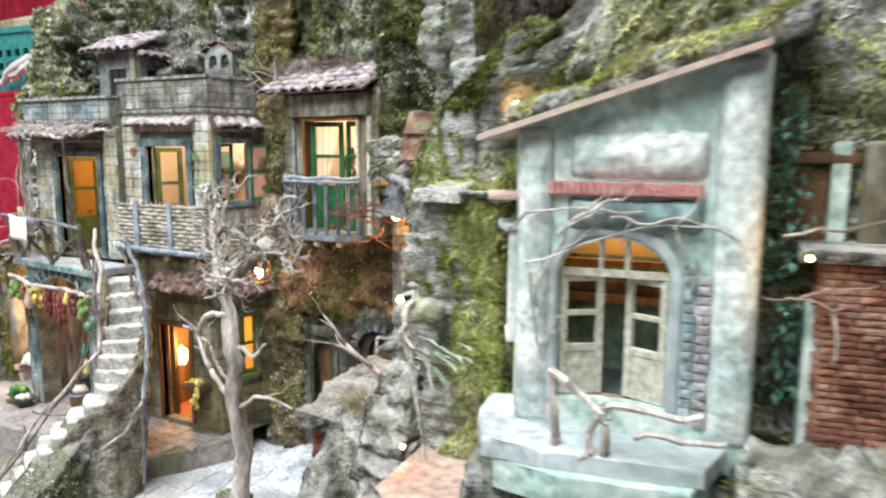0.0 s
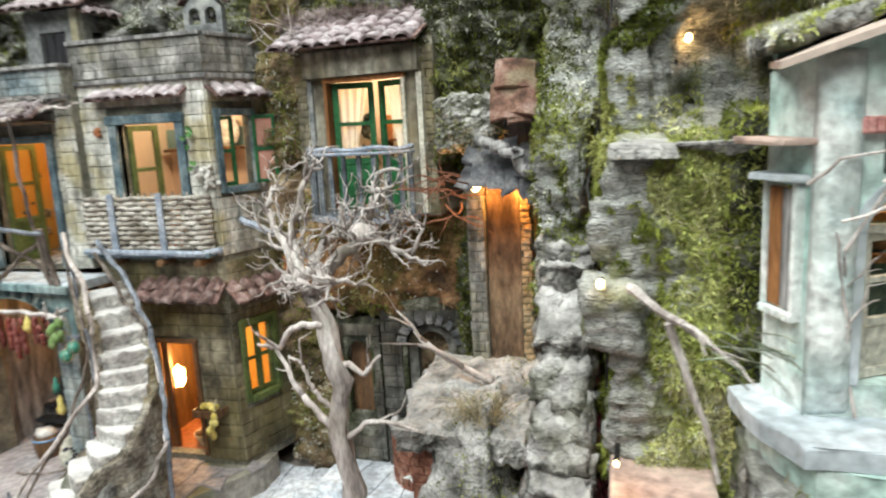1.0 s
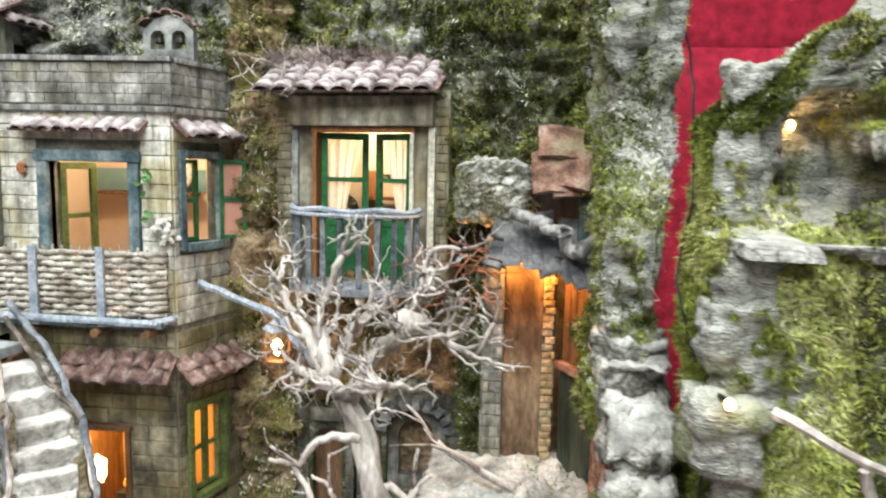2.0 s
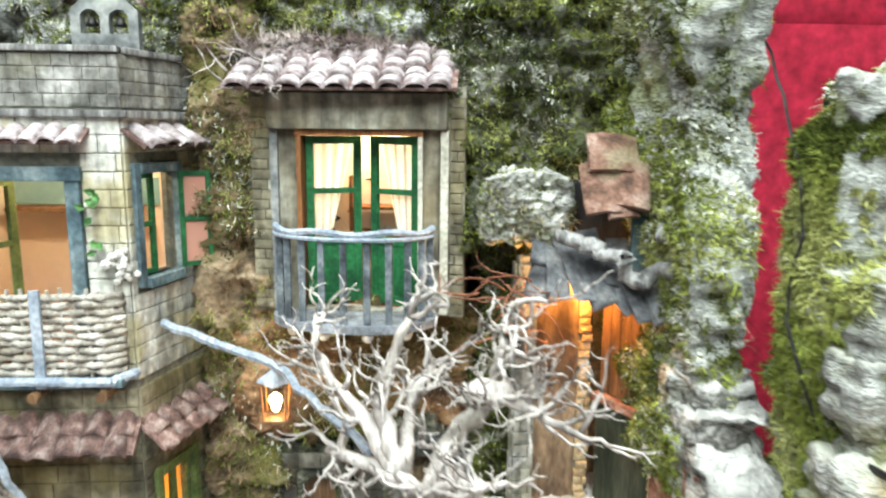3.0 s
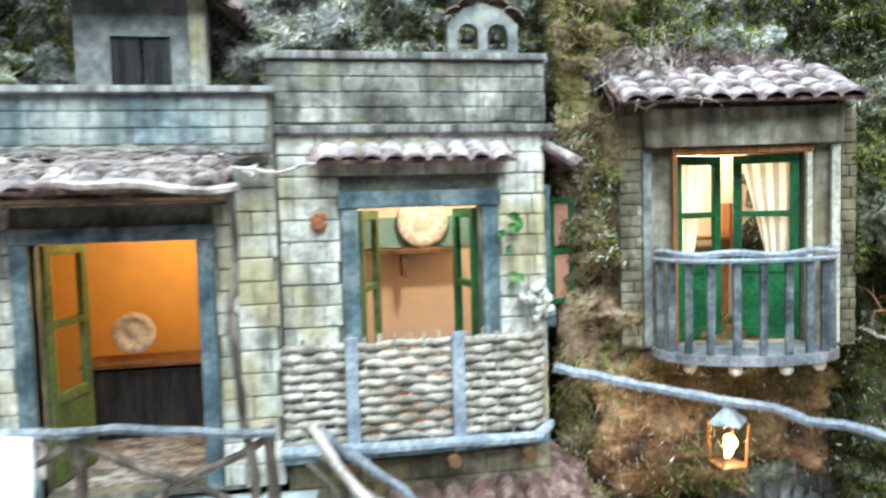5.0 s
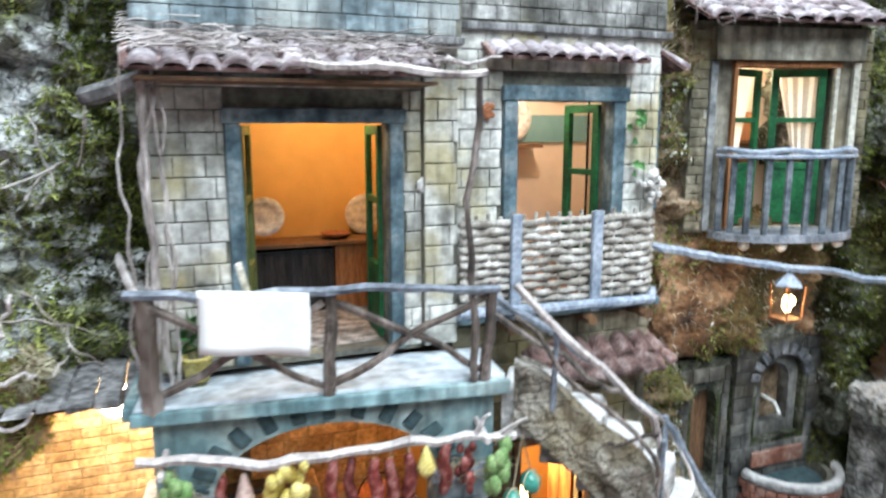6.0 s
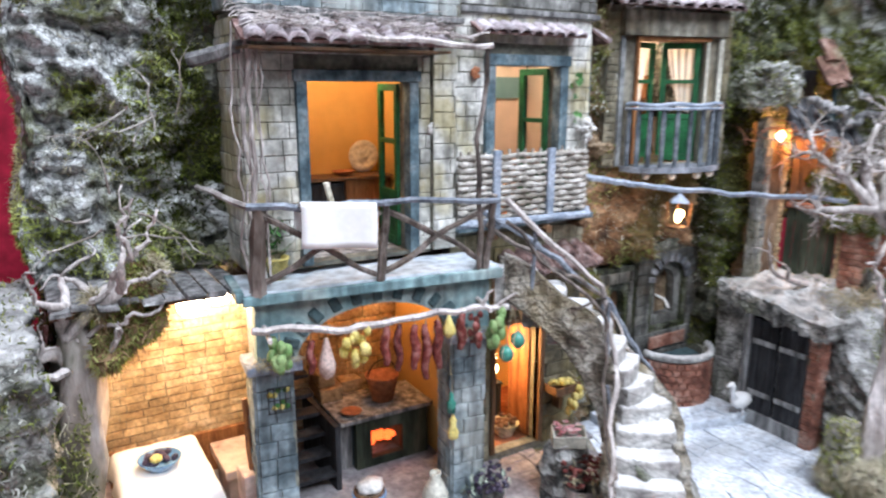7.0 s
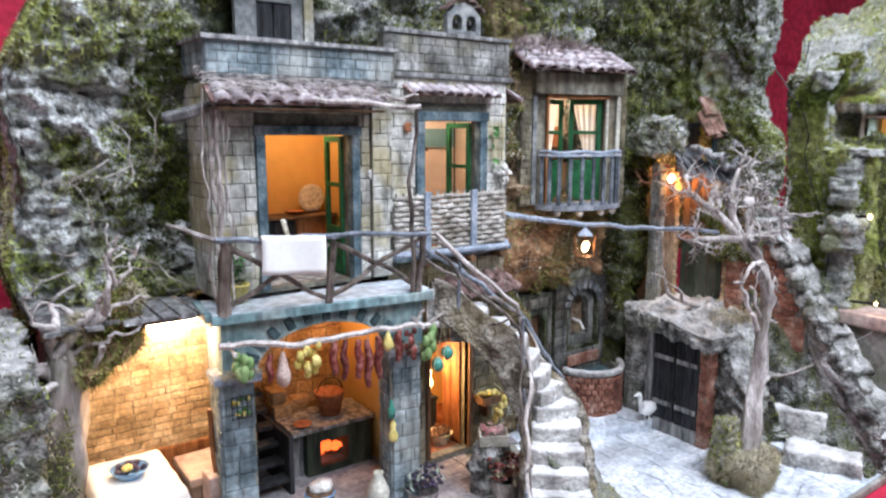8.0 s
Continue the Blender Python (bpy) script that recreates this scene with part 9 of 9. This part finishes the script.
part("board", boxes((0.152, 0.168, 0.872, 0.880, 0.585, 0.668), bevel=0.002, jitter=0.002), M["wood"], nook)
part("board", boxes((0.1685, 0.186, 0.874, 0.882, 0.585, 0.664), bevel=0.002, jitter=0.002), M["wood"], nook)
part("post", boxes((0.187, 0.203, 0.862, 0.878, 0.56, 0.690), bevel=0.003, jitter=0.002), M["mint"], nook, "pale green post")
part("lintel", boxes((0.146, 0.21, 0.862, 0.880, 0.669, 0.682), bevel=0.003, jitter=0.002), M["wood"], nook)
part("post", boxes((0.215, 0.240, 0.858, 0.874, 0.56, 0.69), bevel=0.003, jitter=0.002), M["plaster_cream"], nook)
rng = random.Random(61)
clump = thing("foliage_clump", (0.152, 0.85, 0.40), "clump of blue-green leaves beside the mint house", "foliage")
bm = bm_new()
stick(bm, (0.156, 0.862, 0.40), (0.150, 0.835, 0.60), 0.003, 0.0015, seed=62)
part("stem", bm, M["bark_dark"], clump)
bm = bm_new()
for k in range(420):
    high = rng.random()
    c = Vector((0.150 + rng.gauss(0, 0.010) + 0.012 * (high < 0.4), 0.832 + rng.gauss(0, 0.012), 0.44 + 0.30 * high))
    d = Vector((rng.uniform(-1, 1), rng.uniform(-1, 0.2), rng.uniform(-0.9, 0.5))).normalized()
    s = d.cross(Vector((0.2, 0.3, 1))).normalized() * 0.0030
    bm.faces.new([bm.verts.new(p) for p in (c - d * 0.006, c + s, c + d * 0.007 + Vector((0, 0, -0.002)), c - s)])
part("leaves", bm, M["leaf_teal"], clump)
dry = thing("dry_twigs", (0.19, 0.79, 0.56), "dry grey twigs hanging before a brick pier", "twigs")
for k, (a, b) in enumerate([((0.135, 0.80, 0.545), (0.20, 0.765, 0.548)), ((0.165, 0.79, 0.540), (0.235, 0.755, 0.575)), ((0.150, 0.79, 0.605), (0.245, 0.765, 0.622)), ((0.190, 0.775, 0.57), (0.195, 0.76, 0.50))]):
    twig("stem", [a, b], 0.0016, 0.0009, M["trunk"], dry, 520 + k, 0.018)
SWING = Matrix.Translation((-0.112, 0.802, 0)) @ pose(0, 0, 0, 0, 0, 5) @ Matrix.Translation((0.112, -0.802, 0))
for group in (ch, porch, trail, vine, rb2):
    group.matrix_basis = (Matrix.Translation((0.014, 0, 0)) if group is rb2 else Matrix.Translation((-0.001, -0.028, 0)) if group in (ch, vine) else Matrix()) @ SWING @ group.matrix_basis
    W[group] = group.matrix_basis.copy()
m2_right = rock("hill_rock", (0.136, 0.90, 0.02), (0.62, 1.10, 0.78), 0.009, 0.035, 124, M["rock"], "green mossy rock beside the mint house")
m2_top = rock("hill_rock", (-0.215, 0.943, 0.800), (0.60, 1.06, 0.94), 0.008, 0.03, 125, M["cork_grey"], "mossy crag above the pent roof", warp=lambda q: m2_warp(Vector((q.x + lean(q.z), q.y, q.z + 0.26 * q.x))))
m2_front = rock("hill_rock", (-0.235, 0.585, 0.02), (0.62, 0.70, 0.30), 0.008, 0.03, 126, M["rock"], "mossy rocks on the slope below the porch", warp=lambda q: Vector((q.x, q.y, q.z * (1 + 0.25 * max(0, min(1, q.x / 0.3))))))
m2_under = rock("hill_rock", (-0.135, 0.715, 0.02), (0.125, 0.93, 0.345), 0.009, 0.014, 129, M["rock"], "mossy rock foundation below the porch")
m2_base = rock("hill_rock", (-0.25, 0.90, 0.02), (-0.16, 1.0, 0.30), 0.008, 0.016, 127, M["rock"], "mossy foot of the rock column")
m2_rb = rock("hill_rock", (0.14, 0.66, 0.02), (0.64, 0.80, 0.40), 0.009, 0.03, 128, M["rock"], "mossy rocks beside the porch")
slab2 = thing("stone_ledge", (-0.2, 0.85, 0.62), "thin pale stone ledge on the rock column", "ledge")
part("ledge", boxes((-0.262, -0.20, 0.838, 0.93, 0.622, 0.634), (-0.202, -0.15, 0.846, 0.93, 0.624, 0.633), (-0.152, -0.115, 0.835, 0.93, 0.621, 0.631), bevel=0.004, jitter=0.006), M["rock_pale"], slab2)

for k, (x, y, z, p) in enumerate([(-0.180, 0.978, 0.741, 0.035), (-0.270, 0.822, 0.498, 0.010), (-0.255, 0.80, 0.318, 0.03), (0.172, 0.76, 0.59, 0.05)]):
    fl = thing("small_bulb", (x, y, z), "tiny warm bulb set in the moss", "bulb", "tiny bulbs")
    bm = bm_new()
    blob(bm, (x, y, z), 0.0026 if x > 0 else 0.0030 if z < 0.4 else 0.0044, 2, (1, 1, 1.2), 0)
    part("bulb", bm, M["bulb"], fl, smooth=True)
    bm = bm_new()
    tube(bm, [Vector((x, y + 0.004, z)), Vector((x, y + 0.05, z - 0.004))], 0.003, 6)
    part("socket", bm, M["iron"], fl)
    bulb_lamp("tiny_bulb", (x, y - 0.012, z), p, (1.0, 0.6, 0.26), 0.006)
dead = thing("dead_branch", (-0.21, 0.72, 0.45), "pale dead branch with dry grey-green leaves", "branch")
bm = bm_new()
grow(bm, Vector((-0.24, 0.80, 0.50)), Vector((0.35, -0.9, -0.02)), 0.0055, 0.11, 2, random.Random(14), 0.5, -0.05, 0.6, (2, 2), 6, 0, 0.2)
stick(bm, (-0.21, 0.72, 0.49), (-0.17, 0.70, 0.36), 0.004, 0.002, 8, 0, 0.01, 15)
part("stem", bm, M["bark"], dead)
rngl = random.Random(15)
for k in range(16):
    c = Vector((-0.190 + 0.050 * rngl.random(), 0.715 - 0.045 * rngl.random(), 0.490 - 0.022 * rngl.random()))
    d = Vector((1, rngl.uniform(-0.8, 0.3), rngl.uniform(-0.8, 0.1))).normalized()
    s = d.cross(Vector((0.1, 0.3, 1))).normalized()
    bm = bm_new()
    ln, wd = 0.030, 0.0062
    row = [(c, 0.001), (c + d * ln * 0.3, wd), (c + d * ln * 0.7, wd * 0.8), (c + d * ln + Vector((0, 0, -0.004)), 0.0005)]
    prev = None
    for p, w in row:
        cur = [bm.verts.new(p - s * w), bm.verts.new(p + Vector((0, 0, -0.0012))), bm.verts.new(p + s * w)]
        if prev:
            for j in range(2):
                bm.faces.new((prev[j], prev[j + 1], cur[j + 1], cur[j]))
        prev = cur
    part("leaf", bm, M["leaf_pale"], dead)
bm = bm_new()
tube(bm, bent((-0.262, 1.10, 0.86), (-0.275, 0.97, 0.70), 8, 0, 0.02, 3) + bent((-0.275, 0.97, 0.70), (-0.268, 0.90, 0.36), 8, 0, 0.03, 4)[1:], 0.0016, 5)
single("black_cable", bm, M["cable"], "thin black cable hanging in the gap between the models", "cable")

# ---------------------------------------------------------------- moss, lichen and straw
FRONT = lambda m, n: n[1] < 0.35


THICK = 4.3


def clothe(data, seed, moss=0, bright=0, pale=0, dry=0, size=0.011, where=None, cover=0.08, gold=False):
    where = where or FRONT
    size = size * 0.74
    moss, bright, pale, dry = int(moss * THICK), int(bright * THICK), int(pale * THICK), int(dry * 2)
    if moss:
        tufts("moss", data, moss, size, M["moss"], seed, "dark green moss on the rock", "moss", where, 0.0009, 0.3, 7.0, 0.02, 0.85)
    if bright:
        tufts("moss", data, bright, size, M["moss_gold" if gold else "moss_bright"], seed + 1, "bright yellow-green moss on the rock", "moss", where, 0.0009, 0.3, 8.0, cover, 0.85)
    if pale:
        tufts("lichen", data, pale, size * 0.9, M["lichen"], seed + 2, "pale grey-green lichen on the rock", "lichen", where, 0.0010, 0.2, 8.0, 0.10, 0.85)
    if dry:
        tufts("dry_grass", data, dry, size * 1.9, M["straw"], seed + 3, "dry straw-coloured grass", "grass", where, 0.0005, 0.5, 9.0, 0.05)


clothe(cliff_back, 400, 9000, 3000, 1500, 900)
clothe(cliff_left, 410, 5000, 0, 2200, 500, 0.011, lambda m, n: n[1] < 0.35 and m[0] > -1.665 + 0.05 * math.sin(m[2] * 31))
clothe(cliff_left, 411, 0, 5600, 0, 0, 0.011, lambda m, n: n[1] < 0.35 and m[0] > -1.70 + 0.04 * math.sin(m[2] * 23), 0.06)
clothe(cliff_left, 413, 0, 2600, 0, 0, 0.012, None, 0.22, True)
clothe(cliff_side, 412, 5500, 1300, 0, 200, 0.011, None, 0.1)
clothe(rock_left, 415, 500, 300, 500, 200)
clothe(cliff_topA, 420, 7000, 2400, 2000, 900)
clothe(cliff_mid, 430, 2800, 3600, 1500, 900)
tufts("root_fibres", cliff_mid, 3000, 0.016, M["brown_tuft"], 433, "brown root fibres on the rock column", "roots", FRONT, 0.0008, 0.6, 7.0, -0.15)
tufts("root_fibres", cliff_under, 1500, 0.012, M["brown_tuft"], 434, "brown root fibres under the balcony", "roots", FRONT, 0.0008, 0.6, 7.0, -0.1)
clothe(cliff_c, 440, 4000, 3200, 1800, 1100)
clothe(cliff_r, 450, 7000, 3800, 900, 900, 0.012)
clothe(cliff_end, 455, 300, 700, 600, 500, 0.010, lambda m, n: n[0] > -0.2)
clothe(hood, 465, 150, 100, 700, 100, 0.007)
clothe(cliff_under, 460, 500, 500, 100, 400)
clothe(cliff_fr, 470, 5000, 1200, 300, 300)
clothe(rock_edge, 480, 1200, 4200, 1800, 300, 0.010)
tufts("moss", rock_edge, 12000, 0.009, M["moss_bright"], 487, "bright green moss on the side of the pillar", "moss", lambda m, n: n[0] < 0.1 and m[0] < -0.29, 0.0009, 0.3, 8.0, 0.05, 0.85)
tufts("moss", rock_edge, 26000, 0.009, M["moss"], 484, "dark green moss on the side of the pillar", "moss", lambda m, n: n[0] < -0.35 and m[0] < -0.30, 0.0009, 0.3, 7.0, -0.20, 0.85)
tufts("moss", m2_colb, 12000, 0.008, M["moss"], 485, "dark green moss on the side of the rock", "moss", lambda m, n: n[0] < -0.3, 0.0009, 0.3, 9.0, -0.20, 0.85)
tufts("moss", m2_colb, 9000, 0.009, M["moss_bright"], 488, "bright moss on the side of the rock", "moss", lambda m, n: n[0] < -0.2, 0.0009, 0.3, 9.0, -0.05, 0.85)
tufts("moss", m2_col, 26000, 0.010, M["moss_bright"], 489, "bright moss on the side of the column", "moss", lambda m, n: n[0] < -0.25, 0.0009, 0.3, 9.0, -0.15, 0.85)
tufts("moss", m2_back, 7000, 0.008, M["moss_bright"], 486, "green moss on the side of the hill", "moss", lambda m, n: n[0] < -0.45, 0.0009, 0.3, 9.0, -0.20, 0.85)
clothe(rock_ledge, 490, 500, 900, 300, 900, 0.008)
clothe(rubble, 492, 700, 1100, 500, 700, 0.009, lambda m, n: n[2] > -0.2)
clothe(mound, 500, 500, 200, 200, 150, 0.008, lambda m, n: True)
clothe(side_moss, 505, 150, 350, 0, 4200, 0.0105, lambda m, n: True, 0.0)
clothe(bush, 510, 150, 350, 0, 7500, 0.0125, lambda m, n: True)
clothe(m2_back, 520, 200, 14000, 12000, 3500, 0.011, lambda m, n: n[1] < 0.35 and not (abs(m[0] + 0.118) < 0.040 and abs(m[2] - 0.700) < 0.060), -0.05, True)
clothe(m2_col, 530, 900, 14000, 1500, 900, 0.013, lambda m, n: n[1] < 0.35 and m[0] > -0.206 + 0.02 * math.sin(m[2] * 40) - 0.10 * max(0.0, 0.42 - m[2]), -0.7, True)
clothe(cave_back, 531, 500, 1500, 300, 200, 0.009, None, 0.05)
clothe(m2_colc, 532, 500, 900, 900, 100, 0.009)
clothe(m2_nook, 533, 900, 3200, 0, 100, 0.011, None, -0.6)
clothe(m2_roof, 534, 100, 3800, 3000, 1800, 0.011, lambda m, n: n[2] > 0.2, -0.4, True)
clothe(m2_under, 536, 500, 1500, 500, 300, 0.010)
clothe(m2_colb, 535, 400, 1600, 800, 200, 0.009)
clothe(m2_right, 540, 1200, 14000, 5000, 2500, 0.012, None, -0.35, True)
clothe(m2_top, 550, 100, 15000, 15000, 4500, 0.012, lambda m, n: True, -0.3, True)
clothe(m2_front, 560, 4000, 4500, 2500, 900, 0.011, lambda m, n: True)
clothe(m2_base, 570, 800, 5000, 1200, 300, 0.011, None, -0.5, True)
clothe(m2_rb, 580, 3000, 3500, 2000, 600, 0.011, lambda m, n: True)

canopy_back = rock_mesh((-0.83, 1.285, 0.826), (-0.545, 1.34, 0.850), 0.008, 0.010, 150)
tufts("dry_grass", canopy_back, 5200, 0.020, M["mauve_grass"], 605, "dry mauve-brown grass above the tiled canopy", "grass", lambda m, n: n[2] > -0.2, 0.0007, 0.3, 7.0, -0.6)
hang = rock_mesh((-1.665, 1.185, 0.335), (-1.600, 1.21, 0.412), 0.007, 0.016, 140, lambda q: Vector((q.x, q.y, q.z + max(0, q.x + 1.650) * 0.9)))
me = bpy.data.meshes.new("moss_curtain")
me.from_pydata([tuple(v) for v in hang[0]], [], hang[1])
me.materials.append(M["brown_tuft"])
tagged(attach(new("moss_curtain", me), None), "hanging clump of brownish moss at the shed roof", "moss", "", "stuff")
clothe(hang, 590, 300, 700, 0, 700, 0.012, lambda m, n: True, -0.2)
tufts("root_fibres", hang, 900, 0.013, M["brown_tuft"], 594, "brown root fibres hanging from the shed roof", "roots", None, 0.0009, 0.6, 7.0, -1)
bark_skin = rock_mesh((-1.735, 1.198, 0.0), (-1.690, 1.25, 0.30), 0.008, 0.010, 141)
clothe(bark_skin, 600, 700, 900, 0, 300, 0.009, lambda m, n: n[0] < 0.3)

# rusty twigs and straw heaps
rng = random.Random(77)
for name, place, mat, n, ln, lab, cat in (("twig_tangle", (-0.50, 1.13, 0.56), "rust", 16, 0.06, "tangle of rusty red twigs by the hut", "twigs"), ("twig_tangle", (-1.60, 1.24, 0.60), "trunk", 5, 0.06, "tangle of grey twigs on the cliff", "twigs"),
                                         ("twig_tangle", (-1.64, 1.23, 0.50), "trunk", 5, 0.07, "tangle of grey twigs on the cliff", "twigs"), ("twig_tangle", (-0.80, 1.24, 0.80), "bark", 8, 0.05, "dry twigs on the rock", "twigs")):
    bm = bm_new()
    for k in range(n):
        grow(bm, Vector(place) + Vector((rng.gauss(0, 0.02), rng.gauss(0, 0.012), rng.gauss(0, 0.02))), Vector((rng.uniform(-1, 1), rng.uniform(-1, 0.1), rng.uniform(-0.6, 1))), 0.0016, ln, 2, rng, 0.8, 0.0, 0.6, (1, 2), 4)
    tagged(single(name, bm, M[mat], lab, cat, "twigs"), kind="stuff")
bm = bm_new()
for k in range(220):
    c = Vector((-0.44 + rng.gauss(0, 0.016), 0.995 + rng.gauss(0, 0.014), 0.268))
    tip = c + Vector((rng.gauss(0, 0.022), rng.gauss(0, 0.022), rng.uniform(0, 0.035)))
    tube(bm, [c, (c + tip) / 2 + Vector((0, 0, 0.008)), tip], [0.0006, 0.0005, 0.0002], 3)
tagged(single("straw_tuft", bm, M["straw"], "tuft of dry straw on the rock ledge", "straw"), kind="stuff")
bm = bm_new()
for k in range(360):
    x = rng.uniform(-1.50, -1.23)
    y = rng.uniform(1.105, 1.185)
    c = Vector((x, y, 0.716 + 0.45 * max(0.0, y - 1.112) + rng.uniform(0, 0.010)))
    tip = c + Vector((rng.gauss(0, 0.040), rng.gauss(-0.004, 0.010), rng.gauss(-0.002, 0.004)))
    tip.x = max(-1.508, min(-1.222, tip.x))
    tube(bm, [c, (c + tip) / 2 + Vector((0, 0, 0.003)), tip], [0.0008, 0.0007, 0.0003], 3)
tagged(single("pergola_straw", bm, M["bark"], "frosted straw strewn over the pergola", "straw"), kind="stuff")

# climbing leaves and flowers on the house walls
ivy = thing("wall_creeper", (-0.965, 1.18, 0.6), "small green leaves and white blossom climbing the wall corner", "creeper")
rng = random.Random(41)
for k in range(12):
    c = Vector((-0.968 + rng.gauss(0, 0.006), 1.178, 0.60 + 0.095 * rng.random()))
    d = Vector((rng.uniform(-1, 1), -0.25, rng.uniform(-1, 0.4))).normalized()
    s = d.cross(Vector((0, 1, 0))).normalized()
    bm = bm_new()
    bm.faces.new([bm.verts.new(p) for p in (c - d * 0.006, c - d * 0.001 + s * 0.005 + Vector((0, -0.002, 0)), c + d * 0.007, c - d * 0.001 - s * 0.005 + Vector((0, -0.002, 0)))])
    part("leaf", bm, M["leaf"], ivy)
bm = bm_new()
for k in range(26):
    blob(bm, (-0.950 + rng.gauss(0, 0.008), 1.180 + rng.gauss(0, 0.004), 0.592 + rng.gauss(0, 0.010)), rng.uniform(0.003, 0.0055), 1, (1, 1, 1), 0.3, k)
part("blossom", bm, M["ceramic"], ivy, "small white blossom")
for x, y, z, mt, lab in ((-1.452, 1.222, 0.605, "yellow", "yellow dried flower fixed to the wall"), (-1.430, 1.222, 0.572, "yellow", "yellow dried flower fixed to the wall"), (-1.158, 1.183, 0.675, "terracotta", "small red clay ornament on the wall"), (-1.232, 1.176, 0.60, "ceramic", "small white flower fixed to the wall")):
    bm = bm_new()
    for k in range(7):
        a = k * 0.9
        blob(bm, (x + 0.0055 * math.cos(a) * (k > 0), y - 0.002, z + 0.0055 * math.sin(a) * (k > 0)), 0.0042, 1, (1, 0.6, 1), 0.2, k)
    single("wall_flower", bm, M[mt], lab, "flower", "wall flowers")

# ---------------------------------------------------------------- paving stones, last
pav = tagged(attach(new("pavement", mesh_of(boxes((-1.10, -0.345, 0.722, 1.29, -0.004, -0.0005)), "pavement", M["ice"])), None), "pale blue crazy paving of the village yard", "pavement", "", "structure")
up_edge = lambda x: 1.165 - 0.27 * (x + 0.70)
setting("pavement", prism([(-0.80, up_edge(-0.80) + 0.003), (-0.60, up_edge(-0.60) + 0.003), (-0.478, up_edge(-0.478) + 0.003), (-0.478, 1.29), (-0.80, 1.29)], -0.001, 0.020, 0.004), M["paving"], "low raised step of paving before the fountain", "pavement")
single("stone_terrace", prism([(-0.452, 0.866), (-0.338, 0.792), (-0.334, 0.95), (-0.43, 0.97)], -0.003, 0.026, 0.004), M["paving"], "low pale stone terrace before the sloping wall", "terrace")
bm = bm_new()
stick(bm, (-0.456, 0.858, 0.012), (-0.338, 0.784, 0.014), 0.0125, 0.011, 14, 0, 0.006, 31, 8)
for v in bm.verts:
    v.co += noise.noise_vector(v.co * 90) * 0.003
single("timber_edge", bm, M["black_wood"], "dark weathered timber edging a stone terrace", "timber")
rng = random.Random(19)
sx, sy = 0.052, 0.043
nx, ny = 14, 13
grid = {}
for i in range(nx + 1):
    for j in range(ny + 1):
        grid[i, j] = Vector((-1.10 + sx * i + rng.uniform(-0.014, 0.014), 0.737 + sy * j + rng.uniform(-0.012, 0.012), 0))
for i in range(nx):
    for j in range(ny):
        q = [grid[i, j], grid[i + 1, j], grid[i + 1, j + 1], grid[i, j + 1]]
        c = sum(q, Vector()) / 4
        bm = bm_new()
        h = rng.uniform(0.0012, 0.004)
        if c.y > up_edge(c.x) + 0.012 and -0.80 < c.x < -0.47:
            lift = Vector((0, 0, 0.0215))
            q = [Vector((max(-0.80, p.x), max(up_edge(p.x) + 0.001, p.y), 0)) + lift for p in q]
            c = sum(q, Vector()) / 4
        lo = [bm.verts.new((c + (p - c) * 0.965) + Vector((0, 0, -0.002))) for p in q]
        mid = [bm.verts.new((c + (p - c) * 0.965) + Vector((0, 0, h * 0.6))) for p in q]
        hi = [bm.verts.new((c + (p - c) * 0.90) + Vector((0, 0, h + rng.uniform(-0.0006, 0.0006)))) for p in q]
        bm.faces.new(hi)
        for a, b in ((lo, mid), (mid, hi)):
            for k in range(4):
                bm.faces.new((a[k], a[(k + 1) % 4], b[(k + 1) % 4], b[k]))
        part("paving_stone", bm, M["paving"], pav)
rng = random.Random(29)
warm = {(i, j): Vector((-1.10 + 0.040 * i + rng.uniform(-0.010, 0.010), 1.0 + 0.034 * j + rng.uniform(-0.009, 0.009), 0.050)) for i in range(6) for j in range(7)}
for i in range(5):
    for j in range(6):
        q = [warm[i, j], warm[i + 1, j], warm[i + 1, j + 1], warm[i, j + 1]]
        c = sum(q, Vector()) / 4
        if c.y > 1.188 or c.y < 1.005 + max(0.0, c.x + 1.035) * 1.35:
            continue
        bm = bm_new()
        lo = [bm.verts.new((c + (p - c) * 0.95) + Vector((0, 0, -0.001))) for p in q]
        mid = [bm.verts.new((c + (p - c) * 0.95) + Vector((0, 0, 0.0024))) for p in q]
        hi = [bm.verts.new((c + (p - c) * 0.86) + Vector((0, 0, 0.0040 + rng.uniform(-0.0008, 0.0008)))) for p in q]
        bm.faces.new(hi)
        for a, b in ((lo, mid), (mid, hi)):
            for k in range(4):
                bm.faces.new((a[k], a[(k + 1) % 4], b[(k + 1) % 4], b[k]))
        part("paving_stone", bm, M["paving_warm"], pav)
